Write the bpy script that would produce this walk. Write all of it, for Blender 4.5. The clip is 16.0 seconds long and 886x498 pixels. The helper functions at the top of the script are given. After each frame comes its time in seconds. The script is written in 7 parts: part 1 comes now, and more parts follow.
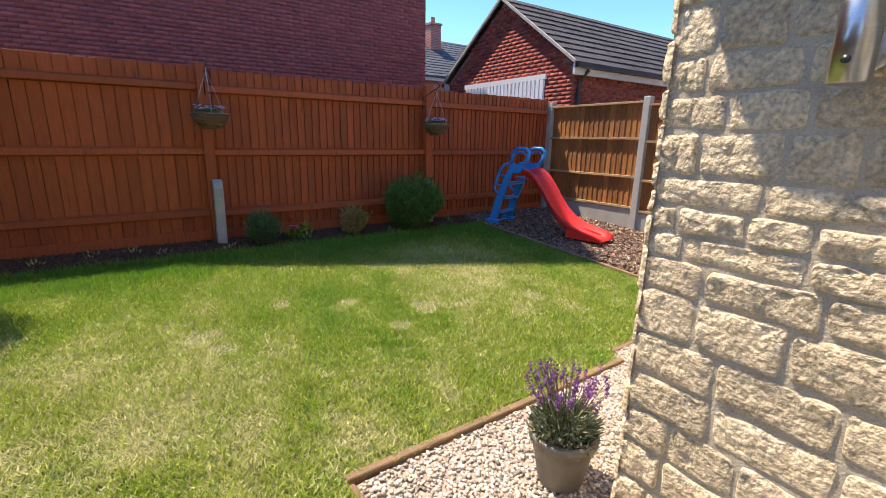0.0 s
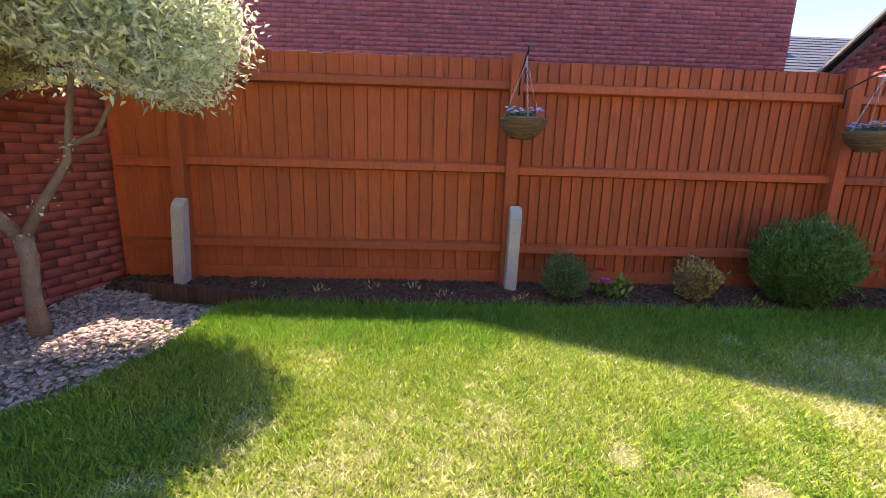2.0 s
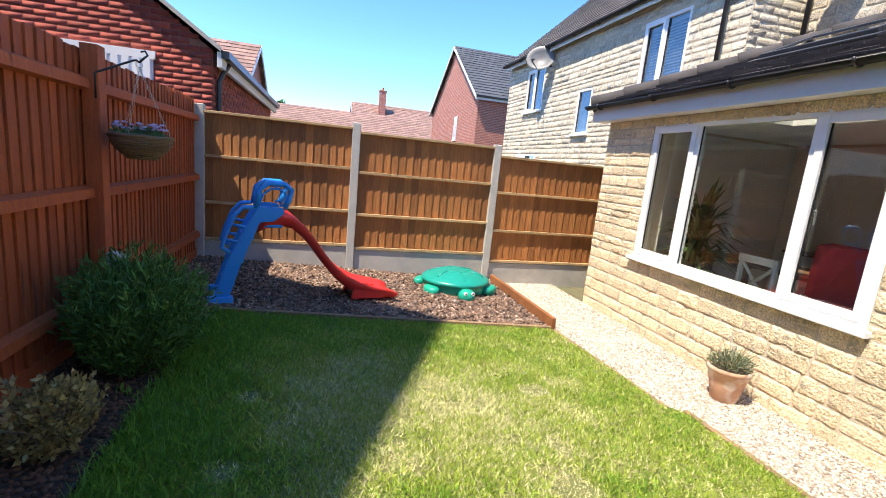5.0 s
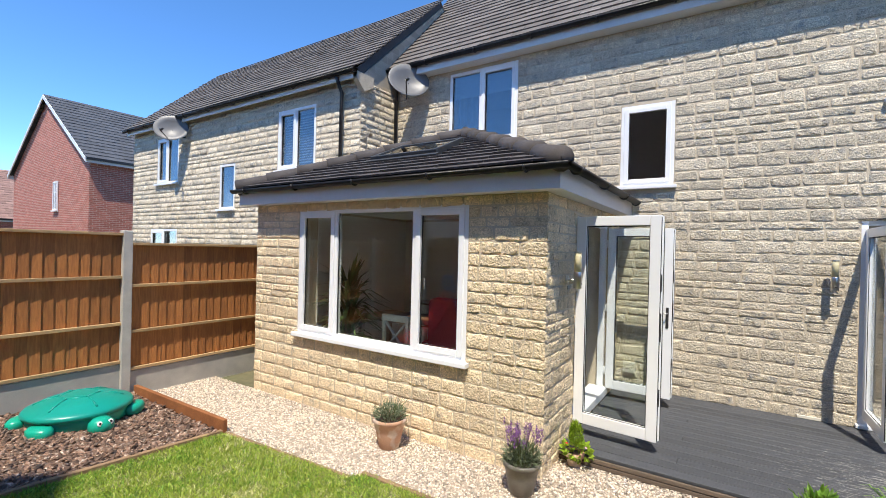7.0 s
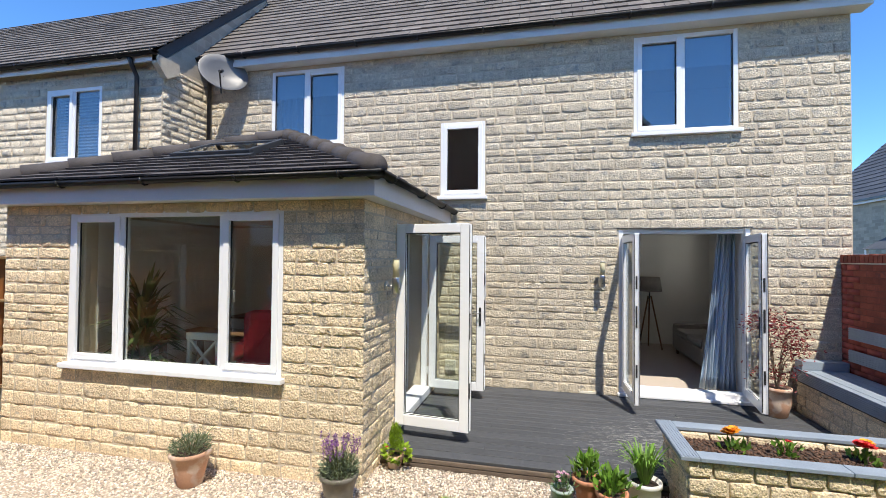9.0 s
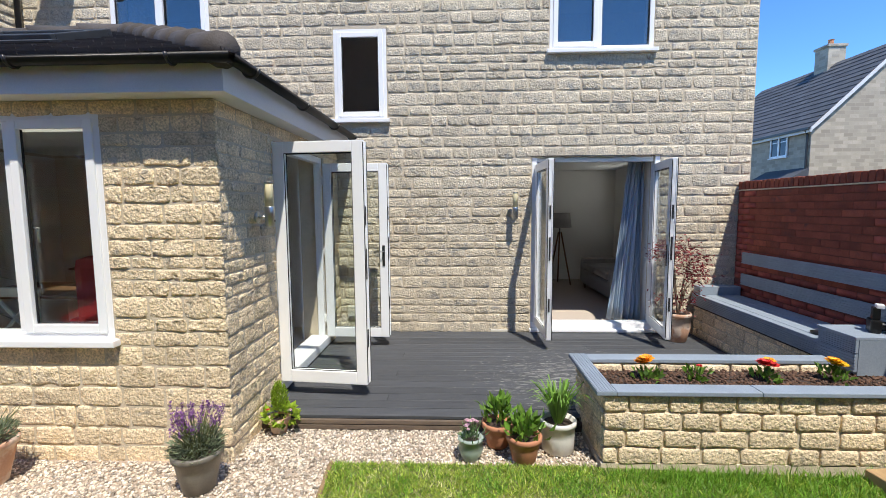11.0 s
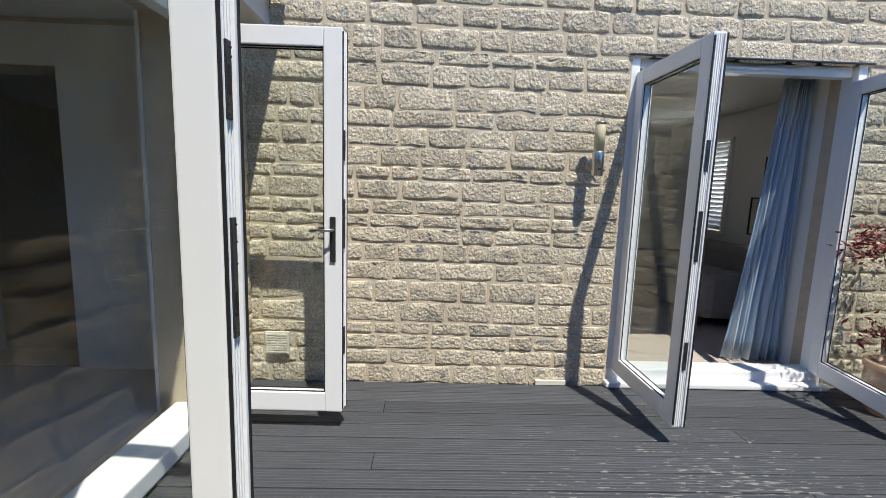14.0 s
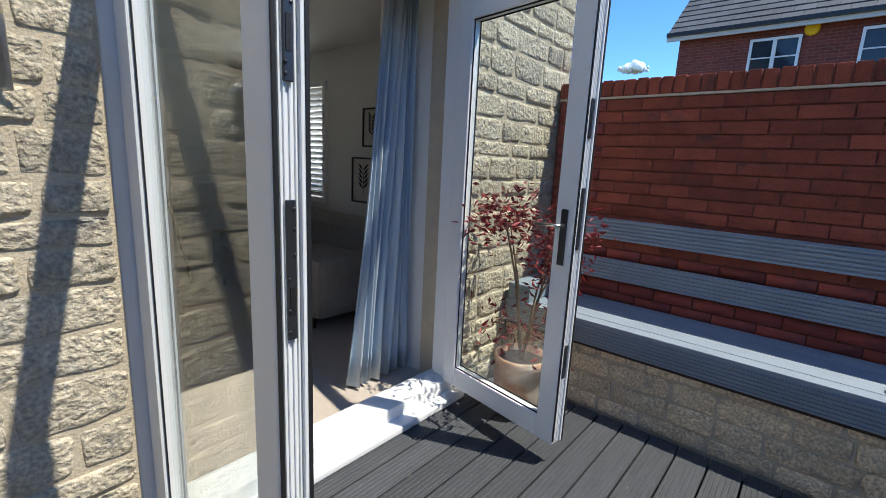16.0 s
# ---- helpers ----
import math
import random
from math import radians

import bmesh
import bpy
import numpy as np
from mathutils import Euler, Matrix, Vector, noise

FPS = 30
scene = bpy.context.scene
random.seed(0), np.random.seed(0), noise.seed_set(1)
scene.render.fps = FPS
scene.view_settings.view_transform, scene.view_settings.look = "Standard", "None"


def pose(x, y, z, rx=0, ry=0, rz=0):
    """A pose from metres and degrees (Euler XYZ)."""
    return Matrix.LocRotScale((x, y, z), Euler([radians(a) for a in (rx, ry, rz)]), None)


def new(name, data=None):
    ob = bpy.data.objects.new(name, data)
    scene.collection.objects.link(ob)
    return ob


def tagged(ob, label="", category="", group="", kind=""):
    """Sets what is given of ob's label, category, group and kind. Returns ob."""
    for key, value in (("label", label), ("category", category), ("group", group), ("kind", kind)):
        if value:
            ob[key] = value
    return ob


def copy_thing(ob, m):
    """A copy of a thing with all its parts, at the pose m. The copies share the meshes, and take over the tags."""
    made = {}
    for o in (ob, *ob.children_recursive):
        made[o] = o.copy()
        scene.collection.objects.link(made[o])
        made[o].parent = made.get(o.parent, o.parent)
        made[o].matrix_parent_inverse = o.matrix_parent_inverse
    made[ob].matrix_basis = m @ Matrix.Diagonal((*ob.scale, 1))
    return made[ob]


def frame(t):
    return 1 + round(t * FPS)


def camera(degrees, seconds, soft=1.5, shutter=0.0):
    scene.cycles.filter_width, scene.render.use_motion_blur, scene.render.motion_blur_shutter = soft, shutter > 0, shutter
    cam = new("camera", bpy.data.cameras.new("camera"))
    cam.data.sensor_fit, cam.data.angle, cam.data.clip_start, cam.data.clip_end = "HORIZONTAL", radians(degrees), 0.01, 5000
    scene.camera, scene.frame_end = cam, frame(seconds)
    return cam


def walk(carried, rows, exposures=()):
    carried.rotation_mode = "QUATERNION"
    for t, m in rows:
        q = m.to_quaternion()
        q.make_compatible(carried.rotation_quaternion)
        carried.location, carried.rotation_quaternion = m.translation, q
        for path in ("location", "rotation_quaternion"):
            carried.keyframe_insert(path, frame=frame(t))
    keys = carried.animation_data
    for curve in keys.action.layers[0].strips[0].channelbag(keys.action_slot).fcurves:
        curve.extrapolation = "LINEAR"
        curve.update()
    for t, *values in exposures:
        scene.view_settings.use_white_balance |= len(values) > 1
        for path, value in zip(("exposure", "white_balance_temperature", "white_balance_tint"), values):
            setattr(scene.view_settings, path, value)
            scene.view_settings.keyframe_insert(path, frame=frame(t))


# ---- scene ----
cam = camera(90.0, 16.0, soft=0.75)
METRES, EYE, TILT, LEAN, TURN = 10.9, 1.5, 0.0, 0.0, -33.9
ROWS = [
    (0.0, 0.0, 0.0, 0.0, 0.23, -13.94, -0.93),
    (0.5, -0.0181, 0.0252, -0.0033, 17.57, -13.74, -1.57),
    (1.0, -0.0389, 0.0569, -0.0065, 27.22, -13.96, -2.94),
    (1.5, -0.077, 0.1041, -0.0085, 29.82, -14.14, -1.35),
    (2.0, -0.1079, 0.1462, -0.0044, 31.97, -12.41, -1.64),
    (2.5, -0.1435, 0.184, 0.0025, 32.6, -9.32, -1.81),
    (3.0, -0.1836, 0.2209, 0.0093, 28.64, -9.08, -2.05),
    (3.5, -0.2103, 0.267, 0.0111, 7.95, -9.38, -1.59),
    (4.0, -0.228, 0.3072, 0.0114, -19.09, -10.75, -2.53),
    (4.5, -0.2332, 0.3358, 0.0137, -44.33, -11.44, -3.59),
    (5.0, -0.2252, 0.3502, 0.019, -70.61, -10.57, -5.47),
    (7.5, -0.2351, 0.3512, 0.0455, -114.17, 0.51, -0.72),
    (8.0, -0.2362, 0.3511, 0.0458, -113.96, 1.82, -0.91),
    (8.5, -0.2395, 0.3435, 0.0448, -121.55, 2.05, -0.67),
    (9.0, -0.2432, 0.3338, 0.0433, -133.29, 1.26, -0.53),
    (9.5, -0.2454, 0.3234, 0.0404, -140.13, -2.3, 0.11),
    (10.0, -0.2433, 0.3126, 0.0364, -141.93, -4.17, 0.8),
    (12.5, -0.127, 0.1829, 0.0078, -146.96, -6.47, -1.93),
    (13.0, -0.0941, 0.1465, 0.0041, -147.41, -7.04, -2.14),
    (13.5, -0.0641, 0.1125, 0.0001, -147.4, -7.21, -2.13),
    (14.0, -0.0389, 0.0803, -0.0007, -147.64, -7.84, -1.84),
    (14.5, -0.0229, 0.0402, -0.0025, -152.88, -8.9, -1.62),
    (15.0, -0.0104, -0.0098, -0.0033, -178.51, -9.15, 1.63),
    (15.5, -0.0185, -0.0453, 0.0004, -194.39, -10.53, 0.53),
    (16.0, -0.0346, -0.088, -0.0003, -195.21, -11.15, -2.76),
]

EXPOSURES = [(0.0, 1.02, 7600, 15), (0.5, 1.0, 7500, 11), (1.5, 1.7, 8000, 18), (2.5, 1.9, 8000, 28), (3.0, 1.9, 8100, 28), (3.5, 2.05, 8500, 16), (4.2, 1.82, 7800, 10), (5.0, 1.2, 7250, 12), (7.5, 0.68, 6950, 9), (9.0, 0.7, 6900, 9), (12.5, 0.5, 6700, 8), (15.0, 0.47, 6700, 6), (16.0, 0.6, 6750, 5)]
walk(cam, [(t, pose(0, 0, EYE, TILT, LEAN, TURN) @ pose(METRES * x, METRES * y, METRES * z, 90 + pitch, roll, yaw)) for t, x, y, z, yaw, pitch, roll in ROWS], EXPOSURES)

# ---- light ----
SUN_WAY = Vector((0.21, -0.47, -1.0)).normalized()
sun_data = bpy.data.lights.new("sun", "SUN")
sun_data.energy, sun_data.angle, sun_data.color = 3.9, radians(0.6), (1.0, 0.955, 0.88)
sun = new("sun", sun_data)
sun.matrix_world = Matrix.Translation((-4, 8, 20)) @ SUN_WAY.to_track_quat("-Z", "Y").to_matrix().to_4x4()
world = bpy.data.worlds.new("sky")
scene.world = world
world.use_nodes = True
wn = world.node_tree
sky = wn.nodes.new("ShaderNodeTexSky")
sky.sky_type, sky.sun_disc = "NISHITA", False
sky.sun_elevation = math.asin(-SUN_WAY.z)
sky.sun_rotation = math.atan2(-SUN_WAY.x, -SUN_WAY.y)
sky.altitude, sky.air_density, sky.dust_density, sky.ozone_density = 1500, 0.5, 0.0, 2.4
deep = wn.nodes.new("ShaderNodeHueSaturation")
deep.inputs["Saturation"].default_value, deep.inputs["Hue"].default_value = 1.2, 0.5
wn.links.new(sky.outputs["Color"], deep.inputs["Color"])
wn.links.new(deep.outputs["Color"], wn.nodes["Background"].inputs["Color"])
wn.nodes["Background"].inputs["Strength"].default_value = 0.31

# daylight through the side window of the living room
side_data = bpy.data.lights.new("window_daylight", "AREA")
side_data.shape, side_data.size, side_data.size_y, side_data.energy, side_data.color = "RECTANGLE", 0.8, 1.15, 10, (0.93, 0.97, 1.0)
side_light = new("window_daylight", side_data)
side_light.matrix_world = pose(-3.85, -5.1, 1.625, 0, -90, 0)


# ---- materials ----
def rgb(c):
    return (c[0], c[1], c[2], 1.0)


def mat(name, c1, c2=None, scale=6.0, rough=0.8, bump=0.0, bscale=60.0, metal=0.0, rnd=0.0, island=False, stretch=(1, 1, 1), fine=0.15, c3=None, c3at=0.62, c3scale=1.5, spec=0.5, dist=0.01, sheen=0.0):
    """Two colours mixed by coarse noise, a third in patches, fine grain, a brightness step for each piece, and relief."""
    m = bpy.data.materials.new(name)
    m.use_nodes = True
    nt = m.node_tree
    N, L = nt.nodes, nt.links
    b = N["Principled BSDF"]
    b.inputs["Roughness"].default_value = rough
    b.inputs["Metallic"].default_value = metal
    b.inputs["Specular IOR Level"].default_value = spec
    geo = N.new("ShaderNodeNewGeometry")
    mp = N.new("ShaderNodeMapping")
    mp.inputs["Scale"].default_value = stretch
    L.new(geo.outputs["Position"], mp.inputs["Vector"])
    vec = mp.outputs["Vector"]
    offset = None
    if rnd:
        if island:
            offset = geo.outputs["Random Per Island"]
        else:
            oi = N.new("ShaderNodeObjectInfo")
            offset = oi.outputs["Random"]
        add = N.new("ShaderNodeVectorMath")
        add.operation = "MULTIPLY_ADD"
        cmb = N.new("ShaderNodeCombineXYZ")
        for k in range(3):
            L.new(offset, cmb.inputs[k])
        L.new(cmb.outputs[0], add.inputs[0])
        add.inputs[1].default_value = (37, 53, 71)
        L.new(vec, add.inputs[2])
        vec = add.outputs[0]

    def nz(sc, det=4.0):
        n = N.new("ShaderNodeTexNoise")
        n.inputs["Scale"].default_value = sc
        n.inputs["Detail"].default_value = det
        L.new(vec, n.inputs["Vector"])
        return n.outputs["Fac"]

    def ramp(f, lo, hi):
        r = N.new("ShaderNodeMapRange")
        r.inputs["From Min"].default_value, r.inputs["From Max"].default_value = lo, hi
        L.new(f, r.inputs["Value"])
        return r.outputs["Result"]

    def mix(f, a, bb, mode="MIX"):
        x = N.new("ShaderNodeMix")
        x.data_type, x.blend_type = "RGBA", mode
        for sock, v in ((0, f), (6, a), (7, bb)):
            if isinstance(v, (int, float)):
                x.inputs[sock].default_value = v
            elif isinstance(v, tuple):
                x.inputs[sock].default_value = rgb(v)
            else:
                L.new(v, x.inputs[sock])
        return x.outputs[2]

    col = mix(ramp(nz(scale), 0.3, 0.7), c1, c2 or tuple(v * 0.8 for v in c1))
    if c3:
        col = mix(ramp(nz(c3scale, 6.0), c3at, c3at + 0.1), col, c3)
    if fine:
        f = N.new("ShaderNodeMapRange")
        f.inputs["From Min"].default_value, f.inputs["From Max"].default_value = 0.3, 0.7
        f.inputs["To Min"].default_value, f.inputs["To Max"].default_value = 1 - fine, 1 + fine
        L.new(nz(bscale * 1.7, 3.0), f.inputs["Value"])
        hs = N.new("ShaderNodeHueSaturation")
        L.new(f.outputs[0], hs.inputs["Value"])
        L.new(col, hs.inputs["Color"])
        col = hs.outputs["Color"]
    if rnd:
        f = N.new("ShaderNodeMapRange")
        f.inputs["To Min"].default_value, f.inputs["To Max"].default_value = 1 - rnd, 1 + rnd
        L.new(offset, f.inputs["Value"])
        hs = N.new("ShaderNodeHueSaturation")
        L.new(f.outputs[0], hs.inputs["Value"])
        L.new(col, hs.inputs["Color"])
        col = hs.outputs["Color"]
    L.new(col, b.inputs["Base Color"])
    if bump:
        bp = N.new("ShaderNodeBump")
        bp.inputs["Strength"].default_value = bump
        bp.inputs["Distance"].default_value = dist
        L.new(nz(bscale, 6.0), bp.inputs["Height"])
        L.new(bp.outputs["Normal"], b.inputs["Normal"])
    return m


def leafmat(name, c1, c2, rough=0.55, thin=0.35):
    """A leaf: colour steps from blade to blade, and light coming through it."""
    m = mat(name, c1, c2, scale=3.0, rough=rough, rnd=0.48, island=True, fine=0.1, bscale=20)
    nt = m.node_tree
    b = nt.nodes["Principled BSDF"]
    src = b.inputs["Base Color"].links[0].from_socket
    tr = nt.nodes.new("ShaderNodeBsdfTranslucent")
    nt.links.new(src, tr.inputs["Color"])
    mx = nt.nodes.new("ShaderNodeMixShader")
    mx.inputs[0].default_value = thin
    nt.links.new(b.outputs[0], mx.inputs[1])
    nt.links.new(tr.outputs[0], mx.inputs[2])
    nt.links.new(mx.outputs[0], nt.nodes["Material Output"].inputs["Surface"])
    return m


def glassmat(name, tint=(0.93, 0.96, 0.95), gloss=1.0):
    m = bpy.data.materials.new(name)
    m.use_nodes = True
    nt = m.node_tree
    nt.nodes.remove(nt.nodes["Principled BSDF"])
    tr = nt.nodes.new("ShaderNodeBsdfTransparent")
    tr.inputs["Color"].default_value = rgb(tint)
    gl = nt.nodes.new("ShaderNodeBsdfGlossy")
    gl.inputs["Roughness"].default_value = 0.0
    lw = nt.nodes.new("ShaderNodeLayerWeight")
    lw.inputs["Blend"].default_value = 0.5
    pw = nt.nodes.new("ShaderNodeMath")
    pw.operation = "POWER"
    pw.inputs[1].default_value = 4.0
    nt.links.new(lw.outputs["Facing"], pw.inputs[0])
    fr = nt.nodes.new("ShaderNodeMath")
    fr.operation = "MULTIPLY_ADD"
    fr.inputs[1].default_value, fr.inputs[2].default_value = 0.85, 0.045 * gloss
    nt.links.new(pw.outputs[0], fr.inputs[0])
    mx = nt.nodes.new("ShaderNodeMixShader")
    nt.links.new(fr.outputs[0], mx.inputs[0])
    nt.links.new(tr.outputs[0], mx.inputs[1])
    nt.links.new(gl.outputs[0], mx.inputs[2])
    nt.links.new(mx.outputs[0], nt.nodes["Material Output"].inputs["Surface"])
    return m


STONE = mat("rough_stone", (0.66, 0.575, 0.44), (0.50, 0.435, 0.335), scale=14, rough=0.92, bump=1.0, bscale=44, rnd=0.14, fine=0.34, c3=(0.36, 0.335, 0.29), c3at=0.58, c3scale=9.0, dist=0.02)
STONE_ISL = mat("rough_stone_far", (0.66, 0.575, 0.44), (0.50, 0.435, 0.335), scale=14, rough=0.92, bump=1.0, bscale=44, rnd=0.14, island=True, fine=0.34, c3=(0.36, 0.335, 0.29), c3at=0.58, c3scale=9.0, dist=0.02)
STONE_WARM = mat("honey_stone", (0.82, 0.66, 0.445), (0.67, 0.535, 0.355), scale=14, rough=0.92, bump=1.0, bscale=44, rnd=0.14, island=True, fine=0.34, c3=(0.45, 0.385, 0.29), c3at=0.6, c3scale=9.0, dist=0.02)
STONE_WARM_P = mat("honey_stone_near", (0.82, 0.66, 0.445), (0.67, 0.535, 0.355), scale=14, rough=0.92, bump=1.0, bscale=44, rnd=0.14, fine=0.34, c3=(0.45, 0.385, 0.29), c3at=0.6, c3scale=9.0, dist=0.02)
MORTAR = mat("mortar", (0.63, 0.535, 0.405), (0.53, 0.45, 0.335), scale=14, rough=0.95, bump=0.4, bscale=120)
BRICK = mat("red_brick", (0.31, 0.075, 0.042), (0.22, 0.052, 0.032), scale=9, rough=0.88, bump=0.35, bscale=90, rnd=0.24, fine=0.18, c3=(0.14, 0.05, 0.042), c3at=0.6, c3scale=5)
BRICK_ISL = mat("red_brick_far", (0.38, 0.085, 0.06), (0.30, 0.065, 0.05), scale=9, rough=0.88, bump=0.35, bscale=90, rnd=0.25, island=True, fine=0.12, c3=(0.19, 0.07, 0.06), c3at=0.62, c3scale=5)
HOUSE_BRICK = mat("plum_red_brick", (0.50, 0.125, 0.11), (0.39, 0.095, 0.085), scale=9, rough=0.88, bump=0.35, bscale=90, rnd=0.16, island=True, fine=0.12, c3=(0.30, 0.11, 0.10), c3at=0.62, c3scale=5)
BRICK_MORTAR = mat("brick_mortar", (0.21, 0.07, 0.047), (0.17, 0.055, 0.038), scale=20, rough=0.95, bump=0.3, bscale=150)
FENCE_WOOD = mat("stained_fence_wood", (0.47, 0.105, 0.029), (0.36, 0.076, 0.023), scale=9, rough=0.72, bump=0.3, bscale=50, rnd=0.16, stretch=(6, 6, 0.6), fine=0.2, c3=(0.17, 0.042, 0.016), c3at=0.63, c3scale=3)
PALE_WOOD = mat("treated_fence_wood", (0.42, 0.165, 0.045), (0.28, 0.105, 0.03), scale=9, rough=0.78, bump=0.25, bscale=50, rnd=0.25, stretch=(6, 6, 0.6), fine=0.12, c3=(0.13, 0.065, 0.03), c3at=0.66, c3scale=3)
RAIL_WOOD = mat("pale_rail_wood", (0.52, 0.35, 0.17), (0.40, 0.25, 0.12), scale=9, rough=0.78, bump=0.2, bscale=50, rnd=0.15, stretch=(5, 0.6, 5), fine=0.1)
EDGE_WOOD = mat("weathered_edging_wood", (0.30, 0.19, 0.10), (0.20, 0.125, 0.07), scale=7, rough=0.88, bump=0.3, bscale=50, rnd=0.2, stretch=(1, 1, 4), fine=0.15)
SLEEPER = mat("orange_sleeper_wood", (0.36, 0.135, 0.045), (0.25, 0.09, 0.03), scale=7, rough=0.85, bump=0.3, bscale=50, rnd=0.2, fine=0.15)
CONCRETE = mat("concrete", (0.50, 0.48, 0.43), (0.40, 0.385, 0.35), scale=5, rough=0.92, bump=0.25, bscale=120, rnd=0.08, fine=0.08, c3=(0.33, 0.31, 0.27), c3at=0.66, c3scale=3)
VENT_CREAM = mat("cream_vent_plastic", (0.74, 0.70, 0.60), (0.70, 0.66, 0.56), rough=0.5, fine=0.03)
UPVC = mat("white_upvc", (0.87, 0.875, 0.88), (0.85, 0.855, 0.86), scale=2, rough=0.28, fine=0.0)
FASCIA = mat("fascia_board", (0.72, 0.72, 0.72), (0.66, 0.66, 0.66), scale=2, rough=0.4, fine=0.03)
BLACK_PVC = mat("black_gutter", (0.022, 0.02, 0.02), (0.03, 0.028, 0.027), scale=6, rough=0.35, fine=0.1)
RUBBER = mat("black_seal", (0.012, 0.012, 0.013), rough=0.6, fine=0.0)
STEEL = mat("brushed_steel", (0.62, 0.60, 0.57), (0.55, 0.53, 0.5), scale=20, rough=0.28, metal=1.0, fine=0.05, stretch=(1, 1, 12))
DARK_STEEL = mat("dark_handle_metal", (0.07, 0.07, 0.075), rough=0.35, metal=0.6, fine=0.0)
SHADE = mat("cream_lamp_glass", (0.78, 0.70, 0.45), (0.74, 0.66, 0.42), rough=0.3, fine=0.0)
DECK = mat("grey_deck_paint", (0.060, 0.064, 0.072), (0.046, 0.049, 0.056), scale=5, rough=0.62, bump=0.35, bscale=40, rnd=0.16, stretch=(1, 9, 1), fine=0.2, dist=0.004)


def worn(m, centre, radius, colour, scale, stretch, at):
    """Paint rubbed away in streaks round one trodden place."""
    nt = m.node_tree
    N, L = nt.nodes, nt.links
    b = N["Principled BSDF"]
    src = b.inputs["Base Color"].links[0].from_socket
    geo = N.new("ShaderNodeNewGeometry")
    d = N.new("ShaderNodeVectorMath")
    d.operation = "DISTANCE"
    d.inputs[1].default_value = centre
    L.new(geo.outputs["Position"], d.inputs[0])
    fall = N.new("ShaderNodeMapRange")
    fall.inputs["From Min"].default_value, fall.inputs["From Max"].default_value = radius * 0.2, radius
    fall.inputs["To Min"].default_value, fall.inputs["To Max"].default_value = 0.14, -0.06
    L.new(d.outputs["Value"], fall.inputs["Value"])
    mp = N.new("ShaderNodeMapping")
    mp.inputs["Scale"].default_value = stretch
    L.new(geo.outputs["Position"], mp.inputs["Vector"])
    nz = N.new("ShaderNodeTexNoise")
    nz.inputs["Scale"].default_value, nz.inputs["Detail"].default_value = scale, 6.0
    L.new(mp.outputs[0], nz.inputs["Vector"])
    add = N.new("ShaderNodeMath")
    L.new(nz.outputs["Fac"], add.inputs[0])
    L.new(fall.outputs[0], add.inputs[1])
    r = N.new("ShaderNodeMapRange")
    r.inputs["From Min"].default_value, r.inputs["From Max"].default_value = at, at + 0.05
    L.new(add.outputs[0], r.inputs["Value"])
    mx = N.new("ShaderNodeMix")
    mx.data_type = "RGBA"
    L.new(r.outputs[0], mx.inputs[0])
    L.new(src, mx.inputs[6])
    mx.inputs[7].default_value = rgb(colour)
    L.new(mx.outputs[2], b.inputs["Base Color"])


worn(DECK, (-1.35, -0.45, 0.08), 1.5, (0.24, 0.235, 0.22), 7.0, (2.0, 14, 1), 0.665)
GREY_PAINT = mat("blue_grey_paint", (0.27, 0.32, 0.38), (0.23, 0.275, 0.33), scale=5, rough=0.6, bump=0.15, bscale=60, rnd=0.08, fine=0.08, c3=(0.33, 0.36, 0.40), c3at=0.66)
ROOF_TILE = mat("dark_roof_tile", (0.085, 0.075, 0.072), (0.06, 0.052, 0.05), scale=4, rough=0.85, bump=0.3, bscale=80, rnd=0.22, island=True, fine=0.2, c3=(0.13, 0.12, 0.11), c3at=0.64)
ROOF_GREY = mat("grey_brown_roof_tile", (0.16, 0.14, 0.125), (0.12, 0.105, 0.095), scale=3, rough=0.85, bump=0.3, bscale=60, rnd=0.2, island=True, fine=0.15, c3=(0.22, 0.20, 0.18), c3at=0.64)
SLATE = mat("slate_roof", (0.085, 0.09, 0.10), (0.065, 0.07, 0.08), scale=2, rough=0.7, bump=0.2, bscale=20, rnd=0.15, island=True, fine=0.1)
TERRA_ROOF = mat("pink_roof_tile", (0.33, 0.20, 0.16), (0.26, 0.155, 0.125), scale=3, rough=0.85, rnd=0.2, island=True, fine=0.12)
SOIL = mat("dark_soil", (0.07, 0.044, 0.032), (0.045, 0.029, 0.021), scale=14, rough=0.95, bump=0.8, bscale=50, fine=0.3, dist=0.016)
LAWN_SOIL = mat("lawn_thatch", (0.10, 0.13, 0.03), (0.20, 0.19, 0.07), scale=3, rough=0.95, bump=0.6, bscale=60, fine=0.35, c3=(0.36, 0.30, 0.16), c3at=0.66, c3scale=1.3, dist=0.016)
GROUND = mat("earth", (0.16, 0.13, 0.08), (0.10, 0.12, 0.05), scale=0.5, rough=0.95, bump=0.4, bscale=6)
GRAVEL_BED = mat("gravel_bed", (0.48, 0.38, 0.29), (0.32, 0.25, 0.19), scale=60, rough=0.9, bump=0.6, bscale=90, fine=0.3)
WHITE_WALL = mat("white_plaster", (0.81, 0.80, 0.77), (0.78, 0.77, 0.74), scale=1.5, rough=0.9, bump=0.05, bscale=80, fine=0.02)
CARPET = mat("beige_carpet", (0.50, 0.43, 0.37), (0.45, 0.385, 0.33), scale=30, rough=0.98, bump=0.3, bscale=200, fine=0.1)


